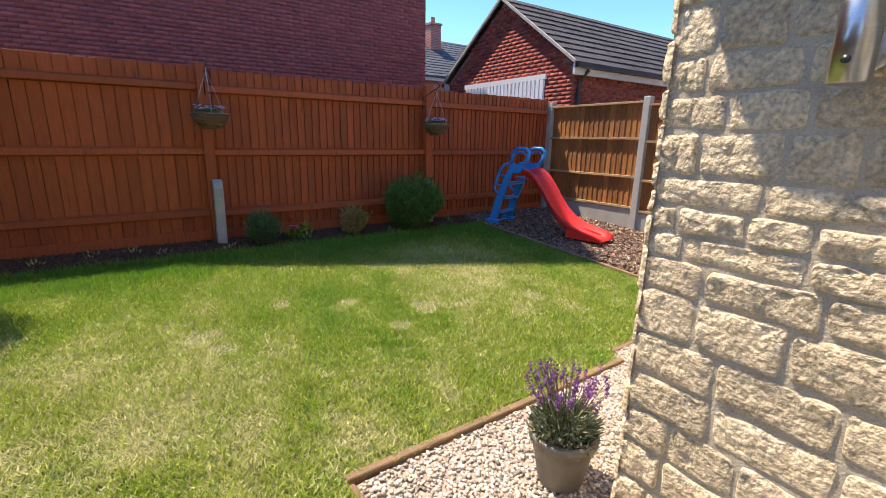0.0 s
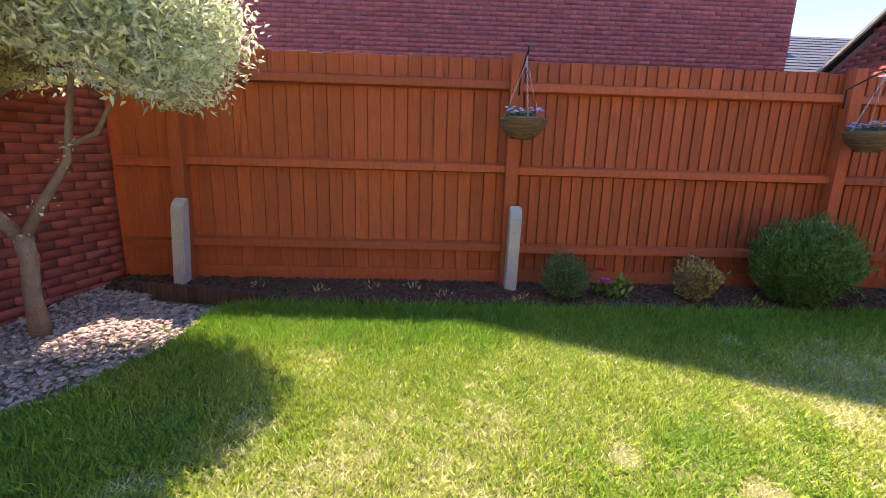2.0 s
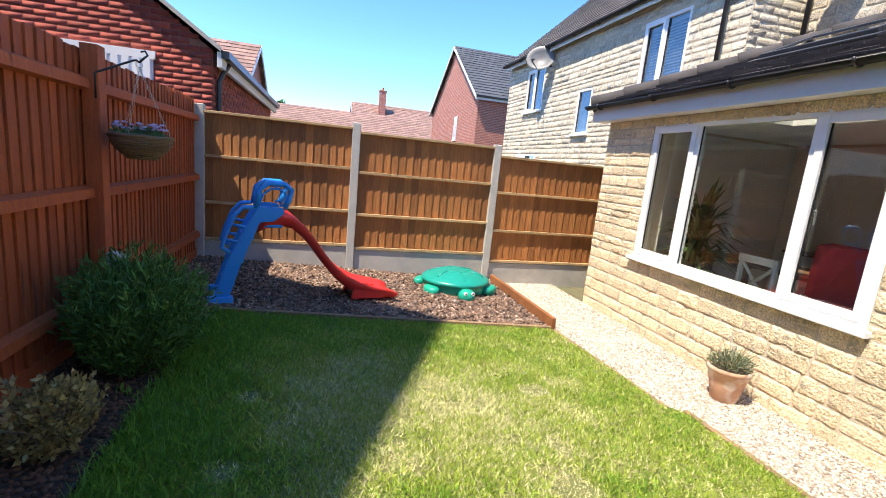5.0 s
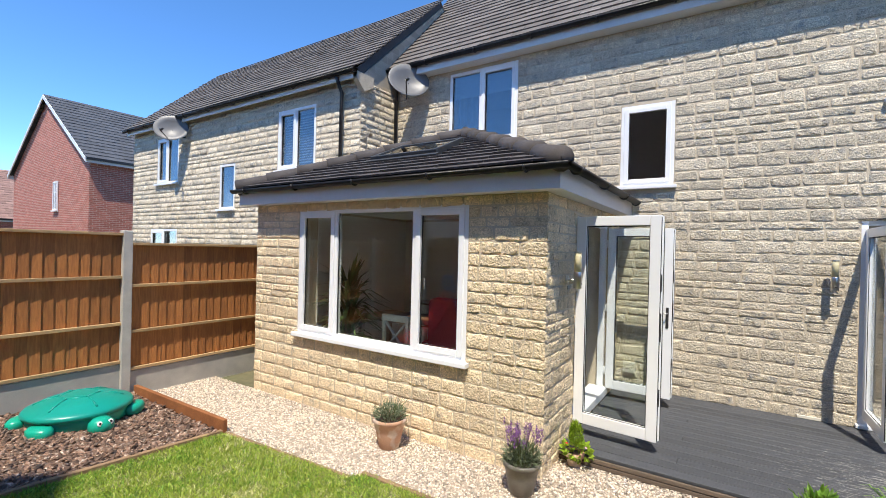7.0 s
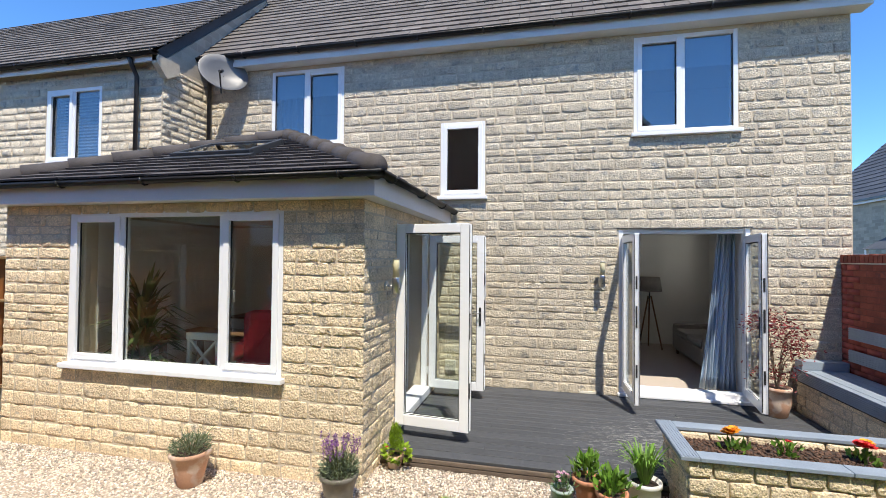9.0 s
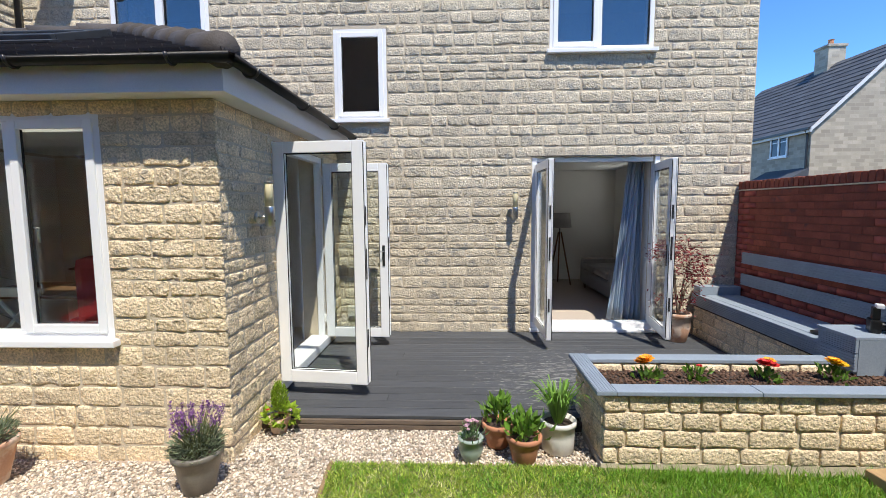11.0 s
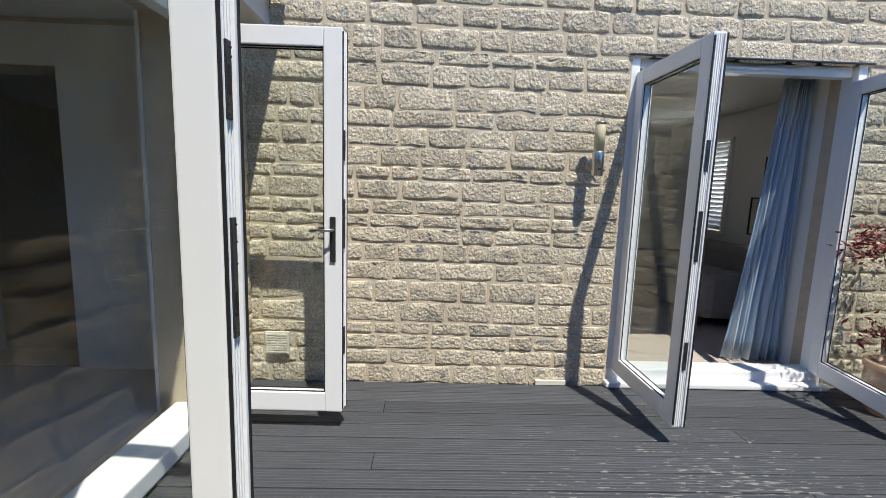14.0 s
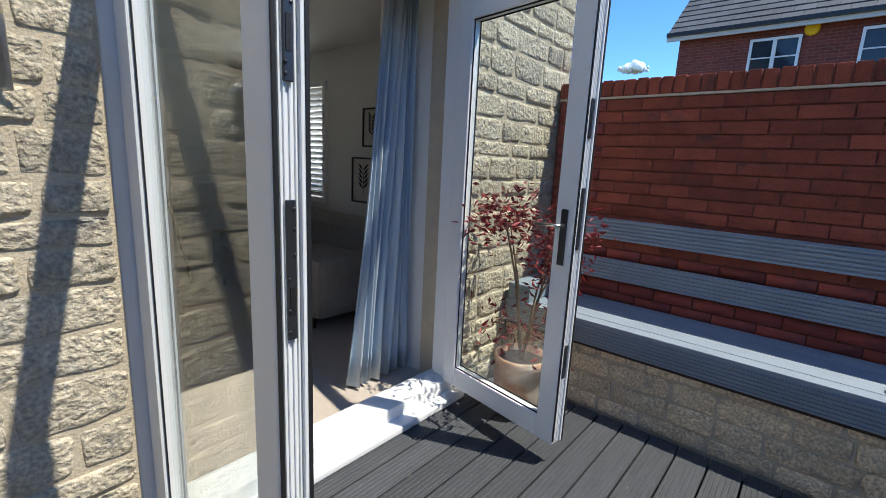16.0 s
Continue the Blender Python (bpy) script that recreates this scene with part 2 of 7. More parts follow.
def far_brick(name, c1, c2, c3, w, h):
    """Brickwork too far off to build brick by brick."""
    m = mat(name, c1, c2, scale=3, rough=0.9)
    nt = m.node_tree
    b = nt.nodes["Principled BSDF"]
    src = b.inputs["Base Color"].links[0].from_socket
    geo = nt.nodes.new("ShaderNodeNewGeometry")
    sep = nt.nodes.new("ShaderNodeSeparateXYZ")
    nt.links.new(geo.outputs["Position"], sep.inputs[0])
    add = nt.nodes.new("ShaderNodeMath")
    nt.links.new(sep.outputs[0], add.inputs[0])
    nt.links.new(sep.outputs[1], add.inputs[1])
    cmb = nt.nodes.new("ShaderNodeCombineXYZ")
    nt.links.new(add.outputs[0], cmb.inputs[0])
    nt.links.new(sep.outputs[2], cmb.inputs[1])
    br = nt.nodes.new("ShaderNodeTexBrick")
    br.inputs["Scale"].default_value = 1.0
    br.inputs["Brick Width"].default_value, br.inputs["Row Height"].default_value = w, h
    br.inputs["Mortar Size"].default_value = 0.007
    br.inputs["Color2"].default_value = rgb(tuple(v * 0.6 for v in c1))
    br.inputs["Mortar"].default_value = rgb(c3)
    nt.links.new(src, br.inputs["Color1"])
    nt.links.new(cmb.outputs[0], br.inputs["Vector"])
    nt.links.new(br.outputs["Color"], b.inputs["Base Color"])
    return m


FAR_BRICK = far_brick("distant_brickwork", (0.52, 0.165, 0.115), (0.38, 0.115, 0.085), (0.50, 0.35, 0.28), 0.225, 0.075)
FAR_RED = far_brick("distant_red_brickwork", (0.30, 0.07, 0.052), (0.21, 0.052, 0.042), (0.25, 0.12, 0.09), 0.225, 0.075)
FAR_STONE = far_brick("distant_stonework", (0.55, 0.48, 0.38), (0.44, 0.385, 0.31), (0.45, 0.39, 0.30), 0.34, 0.14)
GLASS = glassmat("window_glass")
GLASS_WIDE = glassmat("double_glazing", (0.92, 0.95, 0.93), 1.6)
GLASS_DARK = glassmat("coated_window_glass", (0.62, 0.68, 0.72), 4.0)


# ---- shape helpers ----
def box(bm, x0, x1, y0, y1, z0, z1, bevel=0.0):
    r = bmesh.ops.create_cube(bm, size=1.0)
    bmesh.ops.scale(bm, vec=(abs(x1 - x0), abs(y1 - y0), abs(z1 - z0)), verts=r["verts"])
    bmesh.ops.translate(bm, vec=((x0 + x1) / 2, (y0 + y1) / 2, (z0 + z1) / 2), verts=r["verts"])
    if bevel:
        edges = list({e for v in r["verts"] for e in v.link_edges})
        bmesh.ops.bevel(bm, geom=edges, offset=bevel, segments=2, affect="EDGES", profile=0.6)
    return bm


def bx(x0, x1, y0, y1, z0, z1, bevel=0.0):
    return box(bmesh.new(), x0, x1, y0, y1, z0, z1, bevel)


def tube(bm, pts, radii, seg=8, cap=True):
    """A round bar along a line of points, with a radius at each."""
    pts = [Vector(p) for p in pts]
    if isinstance(radii, (int, float)):
        radii = [radii] * len(pts)
    rings, prev = [], None
    for i, p in enumerate(pts):
        d = (pts[min(i + 1, len(pts) - 1)] - pts[max(i - 1, 0)]).normalized()
        a = d.orthogonal().normalized() if prev is None else (prev - d * prev.dot(d)).normalized()
        prev = a
        b = d.cross(a)
        rings.append([bm.verts.new(p + (a * math.cos(k * math.tau / seg) + b * math.sin(k * math.tau / seg)) * radii[i]) for k in range(seg)])
    for r0, r1 in zip(rings, rings[1:]):
        for k in range(seg):
            bm.faces.new((r0[k], r0[(k + 1) % seg], r1[(k + 1) % seg], r1[k]))
    if cap:
        bm.faces.new(rings[0][::-1])
        bm.faces.new(rings[-1])
    return bm


def lathe(bm, prof, seg=28, at=(0, 0, 0)):
    """A turned shape from (radius, height) pairs."""
    rings = []
    for r, z in prof:
        rings.append([bm.verts.new((at[0] + r * math.cos(k * math.tau / seg), at[1] + r * math.sin(k * math.tau / seg), at[2] + z)) for k in range(seg)])
    for r0, r1 in zip(rings, rings[1:]):
        for k in range(seg):
            bm.faces.new((r0[k], r0[(k + 1) % seg], r1[(k + 1) % seg], r1[k]))
    bm.faces.new(rings[0][::-1])
    bm.faces.new(rings[-1])
    return bm


def prism(bm, outline, thick, plane="xz", at=0.0):
    """An outline in a plane, given thickness along the third axis from at."""
    def put(a, b, c):
        return {"xz": (a, c, b), "xy": (a, b, c), "yz": (c, a, b)}[plane]
    lo = [bm.verts.new(put(a, b, at)) for a, b in outline]
    hi = [bm.verts.new(put(a, b, at + thick)) for a, b in outline]
    n = len(outline)
    bm.faces.new(lo[::-1])
    bm.faces.new(hi)
    for k in range(n):
        bm.faces.new((lo[k], lo[(k + 1) % n], hi[(k + 1) % n], hi[k]))
    bmesh.ops.recalc_face_normals(bm, faces=bm.faces[:])
    return bm


def finish(bm, name, material, smooth=False):
    me = bpy.data.meshes.new(name)
    bmesh.ops.recalc_face_normals(bm, faces=bm.faces[:])
    bm.to_mesh(me)
    bm.free()
    me.materials.append(material)
    if smooth:
        me.shade_smooth()
    return me


def part(name, bm, material, parent, label="", smooth=False, at=None):
    ob = new(name, finish(bm, name, material, smooth))
    ob.parent = parent
    if at is not None:
        ob.matrix_basis = at
    if label:
        ob["label"] = label
    return ob


def empty(name, m, label, category, group="", kind=""):
    ob = new(name)
    ob.matrix_basis = m
    ob.empty_display_size = 0.1
    return tagged(ob, label, category, group, kind)


def solid(name, bm, material, label="", category="", kind="", smooth=False, group=""):
    return tagged(new(name, finish(bm, name, material, smooth)), label, category, group, kind)


def raw(name, verts, faces, material, smooth=False):
    """A mesh from numpy arrays: verts (n, 3), faces (m, k) all with k corners."""
    me = bpy.data.meshes.new(name)
    k = faces.shape[1]
    me.vertices.add(len(verts))
    me.vertices.foreach_set("co", np.ascontiguousarray(verts, dtype=np.float32).ravel())
    me.loops.add(faces.size)
    me.loops.foreach_set("vertex_index", np.ascontiguousarray(faces, dtype=np.int32).ravel())
    me.polygons.add(len(faces))
    me.polygons.foreach_set("loop_start", np.arange(0, faces.size, k, dtype=np.int32))
    me.update(calc_edges=True)
    me.materials.append(material)
    if smooth:
        me.shade_smooth()
    return me


def stuff(name, me, label, category, parent=None):
    ob = new(name, me)
    if parent:
        ob.parent = parent
        ob["kind"] = "stuff"
        if label:
            ob["label"] = label
        return ob
    return tagged(ob, label, category, "", "stuff")


RNG = np.random.default_rng(7)


def g(y):
    """Height of the garden's ground: level by the house, rising to the fence."""
    return -0.03 + 0.052 * min(max(y - 1.6, 0.0), 4.7)


def gv(y):
    return -0.03 + 0.052 * np.clip(y - 1.6, 0.0, 4.7)


# ---- coursed masonry ----
def stone_variants(nu, nv, rough, count, seed):
    """Unit blocks, 0..1 by 0..1 with a face about 1 deep: rough ones have rounded, wandering edges and a broken face."""
    rng = np.random.default_rng(seed)
    out = []
    for _ in range(count):
        U = np.concatenate([[0, 0.02], np.linspace(0.06, 0.94, nu - 3), [0.98, 1]]) if rough else np.linspace(0, 1, nu + 1)
        V = np.concatenate([[0, 0.05], np.linspace(0.15, 0.85, nv - 3), [0.95, 1]]) if rough else np.linspace(0, 1, nv + 1)
        uu, vv = np.meshgrid(U, V)
        u0, v0 = uu.copy(), vv.copy()
        edge = np.minimum(np.minimum(uu, 1 - uu) * 2.4, np.minimum(vv, 1 - vv))
        z = np.where(edge > 0, 1.0, 0.75)
        if rough:
            z = np.interp(edge, [0.0, 0.05, 0.15, 0.3], [0.35, 0.82, 0.97, 1.0])
            for _w in range(5):
                a, b, c = rng.normal(0, 5.0), rng.normal(0, 3.0), rng.uniform(0, math.tau)
                z = z + rough * 0.35 * np.sin(a * u0 + b * v0 + c) * (edge > 0)
            z = z + rng.normal(0, rough, z.shape) * (edge > 0.05)
            inner = edge > 0.05
            uu = uu + rng.normal(0, 0.12 / nu, uu.shape) * inner
            vv = vv + rng.normal(0, 0.12 / nv, vv.shape) * inner
            for k in range(1, 4):
                p, q = rng.uniform(0, math.tau, 2)
                vv = vv + (0.035 / k) * np.sin(3.1 * k * u0 + p) * (1 - 2 * np.abs(v0 - 0.5) < 0.75) * np.sign(v0 - 0.5)
                uu = uu + (0.012 / k) * np.sin(3.1 * k * v0 + q) * np.sign(u0 - 0.5)
            round_u, round_v = rng.uniform(0.012, 0.03), rng.uniform(0.04, 0.1)
            corner = np.clip(np.abs(u0 - 0.5) * 2 - 0.86, 0, 1) / 0.14 * np.clip(np.abs(v0 - 0.5) * 2 - 0.6, 0, 1) / 0.4
            uu = uu - np.sign(u0 - 0.5) * round_u * corner
            vv = vv - np.sign(v0 - 0.5) * round_v * corner
        front = np.stack([uu, vv, z], -1).reshape(-1, 3)
        ring = [j for j in range(nu + 1)] + [(i + 1) * (nu + 1) - 1 for i in range(1, nv + 1)] + [nv * (nu + 1) + j for j in range(nu - 1, -1, -1)] + [i * (nu + 1) for i in range(nv - 1, 0, -1)]
        back = front[ring].copy()
        back[:, 2] = -0.3
        out.append(np.concatenate([front, back]))
    faces = []
    for i in range(nv):
        for j in range(nu):
            a = i * (nu + 1) + j
            faces.append((a, a + 1, a + nu + 2, a + nu + 1))
    nf = (nu + 1) * (nv + 1)
    for k in range(len(ring)):
        k2 = (k + 1) % len(ring)
        faces.append((ring[k2], ring[k], nf + k, nf + k2))
    return out, np.array(faces)


def courses(w, h, holes, rng, hmin, hmax, lmin, lmax, gap, regular=False, z0=0.0):
    """Blocks (u, v, du, dv) in courses over a wall of w by h, leaving out the holes (u0, u1, v0, v1)."""
    rects, v, row = [], z0, 0
    while v < h - 0.02:
        dv = hmin if regular else rng.uniform(hmin, hmax)
        if h - v - dv < 0.05:
            dv = h - v
        spans = [(0.0, w)]
        for a, b, c, d in holes:
            if v + dv > c + 0.03 and v < d - 0.03:
                nxt = []
                for s, e in spans:
                    if b <= s or a >= e:
                        nxt.append((s, e))
                    else:
                        if a - s > 0.04:
                            nxt.append((s, a))
                        if e - b > 0.04:
                            nxt.append((b, e))
                spans = nxt
        for s, e in spans:
            u = s
            first = True
            while u < e - 0.01:
                du = lmin if regular else rng.uniform(lmin, lmax)
                if first and regular and row % 2:
                    du = lmin / 2
                elif first and not regular:
                    du *= rng.uniform(0.4, 1.0)
                first = False
                if e - u - du < (0.03 if regular else lmin * 0.55):
                    du = e - u
                rects.append((u + gap / 2, v + gap / 2, du - gap, dv - gap))
                u += du
        v += dv
        row += 1
    return rects


def masonry(parent, name, rects, origin, udir, normal, variants, faces, depth, mat_piece, mat_rest, near=None, limit=300, seed=3, clip=None):
    """Lays blocks on a wall. Those inside near (u0, u1, v0, v1) become parts, the rest one joined part."""
    rng = np.random.default_rng(seed)
    o, u, n = np.array(origin), np.array(udir, float), np.array(normal, float)
    up = np.array((0.0, 0.0, 1.0))
    shared = [None] * len(variants)
    vs, fs, base, made = [], [], 0, 0
    for r in rects:
        if clip and not clip(r):
            continue
        k = int(rng.integers(len(variants)))
        d = depth * rng.uniform(0.75, 1.25)
        is_near = near and made < limit and near[0] <= r[0] + r[2] / 2 <= near[1] and near[2] <= r[1] + r[3] / 2 <= near[3]
        if is_near:
            if shared[k] is None:
                shared[k] = raw(name, variants[k], faces, mat_piece)
            ob = new(name, shared[k])
            ob.parent = parent
            p = o + u * r[0] + up * r[1]
            m = Matrix(((u[0] * r[2], 0, n[0] * d, p[0]), (u[1] * r[2], 0, n[1] * d, p[1]), (0, r[3], 0, p[2]), (0, 0, 0, 1)))
            ob.matrix_basis = m
            made += 1
        else:
            q = variants[k]
            vs.append(o + u * (r[0] + q[:, :1] * r[2]) + up * (r[1] + q[:, 1:2] * r[3]) + n * (q[:, 2:] * d))
            fs.append(faces + base)
            base += len(q)
    if vs:
        stuff(name + "_courses", raw(name + "_courses", np.concatenate(vs), np.concatenate(fs), mat_rest), "", "", parent)


def wall_slab(bm, axis, at, thick, a0, a1, z0, z1, holes):
    """A wall with thickness, its openings left free: axis 'y' lies at y = at (solid towards at + thick), along x."""
    us = sorted({a0, a1, *[h[0] for h in holes], *[h[1] for h in holes]})
    zs = sorted({z0, z1, *[h[2] for h in holes], *[h[3] for h in holes]})
    for ua, ub in zip(us, us[1:]):
        run = None
        for za, zb in zip(zs, zs[1:]):
            mu, mz = (ua + ub) / 2, (za + zb) / 2
            free = any(h[0] < mu < h[1] and h[2] < mz < h[3] for h in holes)
            if not free:
                run = (run[0], zb) if run else (za, zb)
            if (free or zb == zs[-1]) and run:
                if axis == "y":
                    box(bm, ua, ub, at, at + thick, run[0], run[1])
                else:
                    box(bm, at, at + thick, ua, ub, run[0], run[1])
                run = None
    return bm

# ---- ground ----
bm = bmesh.new()
ys = [-600, -12, 1.6, 6.3, 12, 600]
zs = [-0.09, -0.09, -0.075, 0.17, 0.17, 0.17]
for (ya, yb), (za, zb) in zip(zip(ys, ys[1:]), zip(zs, zs[1:])):
    f = [bm.verts.new(p) for p in ((-600, ya, za), (600, ya, za), (600, yb, zb), (-600, yb, zb))]
    bm.faces.new(f)
bmesh.ops.remove_doubles(bm, verts=bm.verts[:], dist=0.001)
solid("ground", bm, GROUND, "bare earth under and around the garden", "ground", "structure")


def sheet(name, outline, dz, material, label, category, depth=0.04):
    """A layer of ground with a thin edge, following the slope."""
    bm = bmesh.new()
    lo = [bm.verts.new((x, y, g(y) + dz - depth)) for x, y in outline]
    hi = [bm.verts.new((x, y, g(y) + dz)) for x, y in outline]
    top = bm.faces.new(hi)
    for k in range(len(outline)):
        k2 = (k + 1) % len(outline)
        bm.faces.new((lo[k], lo[k2], hi[k2], hi[k]))
    bmesh.ops.triangulate(bm, faces=[top])
    return solid(name, bm, material, label, category, "structure")


LAWN = [(0.66, 0.84), (0.60, 1.64), (2.68, 1.68), (2.75, 1.82), (4.4, 1.95), (4.43, 5.5), (0.0, 5.52), (-1.4, 5.5), (-1.72, 5.42), (-1.78, 4.75), (-2.05, 4.15), (-2.5, 3.85), (-3.1, 3.7), (-3.4, 0.95), (-1.2, 0.9), (-1.2, 0.84)]
sheet("lawn", LAWN, 0.0, LAWN_SOIL, "sunlit mown lawn with dry straw patches", "lawn")
GRAVEL_A = [(1.4, 0.7), (1.4, 0.86), (6.5, 0.86), (6.5, 1.9), (4.42, 1.9), (2.76, 1.8), (2.7, 1.66), (0.62, 1.62), (0.68, 0.82), (-1.2, 0.82), (-1.2, 0.7)]
sheet("gravel_path", GRAVEL_A, -0.012, GRAVEL_BED, "pale pink and cream pea gravel by the house", "gravel")
sheet("gravel_strip", [(-1.2, 0.3), (1.4, 0.3), (1.4, 0.7), (-1.2, 0.7)], -0.012, GRAVEL_BED, "pale gravel strip along the deck", "gravel")
GRAVEL_B = [(-1.74, 5.42), (-1.8, 4.75), (-2.07, 4.15), (-2.52, 3.85), (-3.2, 3.66), (-3.0, 5.95), (-2.45, 5.75), (-2.4, 5.55)]
sheet("gravel_corner", GRAVEL_B, -0.008, GRAVEL_BED, "purple-pink slate chippings round the tree", "gravel")
BED = [(-2.45, 5.7), (-1.42, 5.53), (4.45, 5.53), (4.5, 6.2), (-2.95, 6.2), (-2.9, 5.8)]
sheet("flower_bed", BED, 0.012, SOIL, "dark soil bed along the wooden fence", "flower bed")
BARK = [(4.48, 1.98), (6.5, 1.98), (6.5, 6.15), (4.52, 6.15)]
sheet("bark_bed", BARK, 0.01, SOIL, "play area covered in brown bark chippings", "bark bed")

# ---- house ----
HY = -2.14
HOLES = [(-2.85, -1.2, 0.08, 2.42), (0.70, 1.39, 2.92, 4.07), (3.02, 4.34, 3.80, 5.11), (-2.71, -1.40, 3.75, 5.12)]
bm = bmesh.new()
wall_slab(bm, "y", HY, -0.3, -4.0, 6.2, 0.0, 5.22, HOLES + [(2.6, 3.4, 0.15, 2.2)])
wall_north = solid("wall_house", bm, MORTAR, "coursed buff stone wall of the house", "wall", "structure")
bm = bmesh.new()
wall_slab(bm, "x", -4.0, 0.3, -8.0, HY - 0.3, 0.0, 2.65, [(-5.52, -4.68, 1.03, 2.22)])
wall_slab(bm, "x", -4.0, 0.3, -8.0, HY - 0.3, 2.65, 5.22, [])
prism(bm, [(-8.0, 5.22), (HY, 5.22), (-5.0, 8.4)], 0.3, "yz", -4.0)
solid("wall_house_gable", bm, FAR_STONE, "stone gable end of the house", "wall", "structure")
solid("wall_house_back", bx(-3.7, 6.2, -8.0, -7.7, 0.0, 5.22), WHITE_WALL, "back wall of the house", "wall", "structure")
solid("wall_house_party", bx(6.2, 6.5, -8.0, -2.14, 0.0, 5.22), MORTAR, "party wall of the house", "wall", "structure")
solid("floor_living_room", bx(-3.7, 0.4, -6.2, HY - 0.02, 0.02, 0.13), CARPET, "beige carpet of the living room", "floor", "structure")
solid("wall_living_room_back", bx(-3.7, 0.4, -6.3, -6.2, 0.0, 2.55), WHITE_WALL, "plain wall of the living room", "wall", "structure")
solid("wall_living_room_side", bx(0.4, 0.5, -6.3, HY - 0.3, 0.0, 2.55), WHITE_WALL, "plain wall of the living room", "wall", "structure")
bm = bmesh.new()
wall_slab(bm, "x", -3.7, 0.02, -6.2, HY - 0.3, 0.13, 2.55, [(-5.52, -4.68, 1.03, 2.22)])
solid("wall_living_room_west", bm, WHITE_WALL, "pale painted wall with pictures and a shuttered window", "wall", "structure")
solid("ceiling_ground_storey", bx(-3.7, 6.2, -7.7, HY - 0.3, 2.55, 2.75), WHITE_WALL, "white ceiling", "ceiling", "structure")
solid("ceiling_upper_storey", bx(-3.7, 6.2, -7.7, HY - 0.3, 5.16, 5.22), WHITE_WALL, "white ceiling", "ceiling", "structure")
solid("wall_bedrooms_back", bx(-3.7, 6.2, -4.6, -4.5, 2.75, 5.16), WHITE_WALL, "plain bedroom wall", "wall", "structure")
for k, x in enumerate((0.0, 2.2)):
    solid("wall_bedroom_%d" % (k + 1), bx(x, x + 0.1, -4.5, HY - 0.3, 2.75, 5.16), WHITE_WALL, "plain bedroom wall", "wall", "structure")
solid("floor_kitchen", bx(0.5, 6.2, -7.7, HY - 0.3, 0.02, 0.13), CARPET, "floor of the dark kitchen", "floor", "structure")


def roof_slope(bm, p0, p1, q0, q1, course=0.3, tile=0.33, thick=0.022, rng=None, skip=None):
    """Lapped tiles on a slope: eave from p0 to p1, top from q0 to q1; each tile its own lapped slab."""
    p0, p1, q0, q1 = (Vector(v) for v in (p0, p1, q0, q1))
    rng = rng or np.random.default_rng(5)
    n = max(1, int(round(((q0 + q1) / 2 - (p0 + p1) / 2).length / course)))
    nrm = (p1 - p0).cross(q0 - p0 if (q0 - p0).length > 0.1 else q1 - p0).normalized()
    if nrm.z < 0:
        nrm = -nrm
    along = (p1 - p0).normalized()
    for i in range(n):
        a0, a1 = p0.lerp(q0, i / n), p1.lerp(q1, i / n)
        b0, b1 = p0.lerp(q0, min(1, (i + 1.12) / n)), p1.lerp(q1, min(1, (i + 1.12) / n))
        s0, s1 = (a0 - p0).dot(along), (a1 - p0).dot(along)
        t0, t1 = (b0 - p0).dot(along), (b1 - p0).dot(along)
        rise0 = a0 - p0 - along * s0
        rise1 = b0 - p0 - along * t0
        u = s0 - (tile / 2 if i % 2 else 0) + 0.0
        while u < s1:
            e = u + tile - 0.006
            lo0, lo1 = max(u, s0), min(e, s1)
            hi0, hi1 = min(max(u, t0), t1), max(min(e, t1), t0)
            if lo1 - lo0 > 0.02:
                j = float(rng.uniform(-0.003, 0.004))
                bot = [p0 + along * lo0 + rise0, p0 + along * lo1 + rise0, p0 + along * max(hi1, hi0 + 0.001) + rise1, p0 + along * hi0 + rise1]
                if skip and skip(sum(bot, Vector()) / 4):
                    u += tile
                    continue
                lift = [thick * 1.6 + j, thick * 1.6 + j, thick * 0.4, thick * 0.4]
                vs = [bm.verts.new(p + nrm * (h - thick)) for p, h in zip(bot, lift)] + [bm.verts.new(p + nrm * h) for p, h in zip(bot, lift)]
                bm.faces.new(vs[4:8])
                for k in range(4):
                    k2 = (k + 1) % 4
                    bm.faces.new((vs[k], vs[k2], vs[4 + k2], vs[4 + k]))
            u += tile
    return bm


def gutter(name, a, b, parent=None, r=0.055):
    """A half-round gutter from a to b with brackets."""
    a, b = Vector(a), Vector(b)
    d = (b - a).normalized()
    side = Vector((0, 0, 1)).cross(d)
    bm = bmesh.new()
    ra, rb = [], []
    for k in range(9):
        t = math.pi + k * math.pi / 8
        off = side * math.cos(t) * r + Vector((0, 0, 1)) * math.sin(t) * r
        ra.append(bm.verts.new(a + off)), rb.append(bm.verts.new(b + off))
    for k in range(8):
        bm.faces.new((ra[k], ra[k + 1], rb[k + 1], rb[k]))
    bm.faces.new(ra), bm.faces.new(rb)
    bmesh.ops.solidify(bm, geom=bm.faces[:], thickness=0.004)
    L = (b - a).length
    for k in range(int(L / 1.0) + 1):
        p = a + d * min(L - 0.05, 0.3 + k * 1.0)
        tube(bm, [p + side * math.cos(t) * (r + 0.006) + Vector((0, 0, 1)) * math.sin(t) * (r + 0.006) for t in [math.pi + q * math.pi / 6 for q in range(7)]], 0.012, 6)
    if parent:
        return part(name, bm, BLACK_PVC, parent, "", True)
    return solid(name, bm, BLACK_PVC, "black half-round plastic gutter", "gutter", "structure", True)


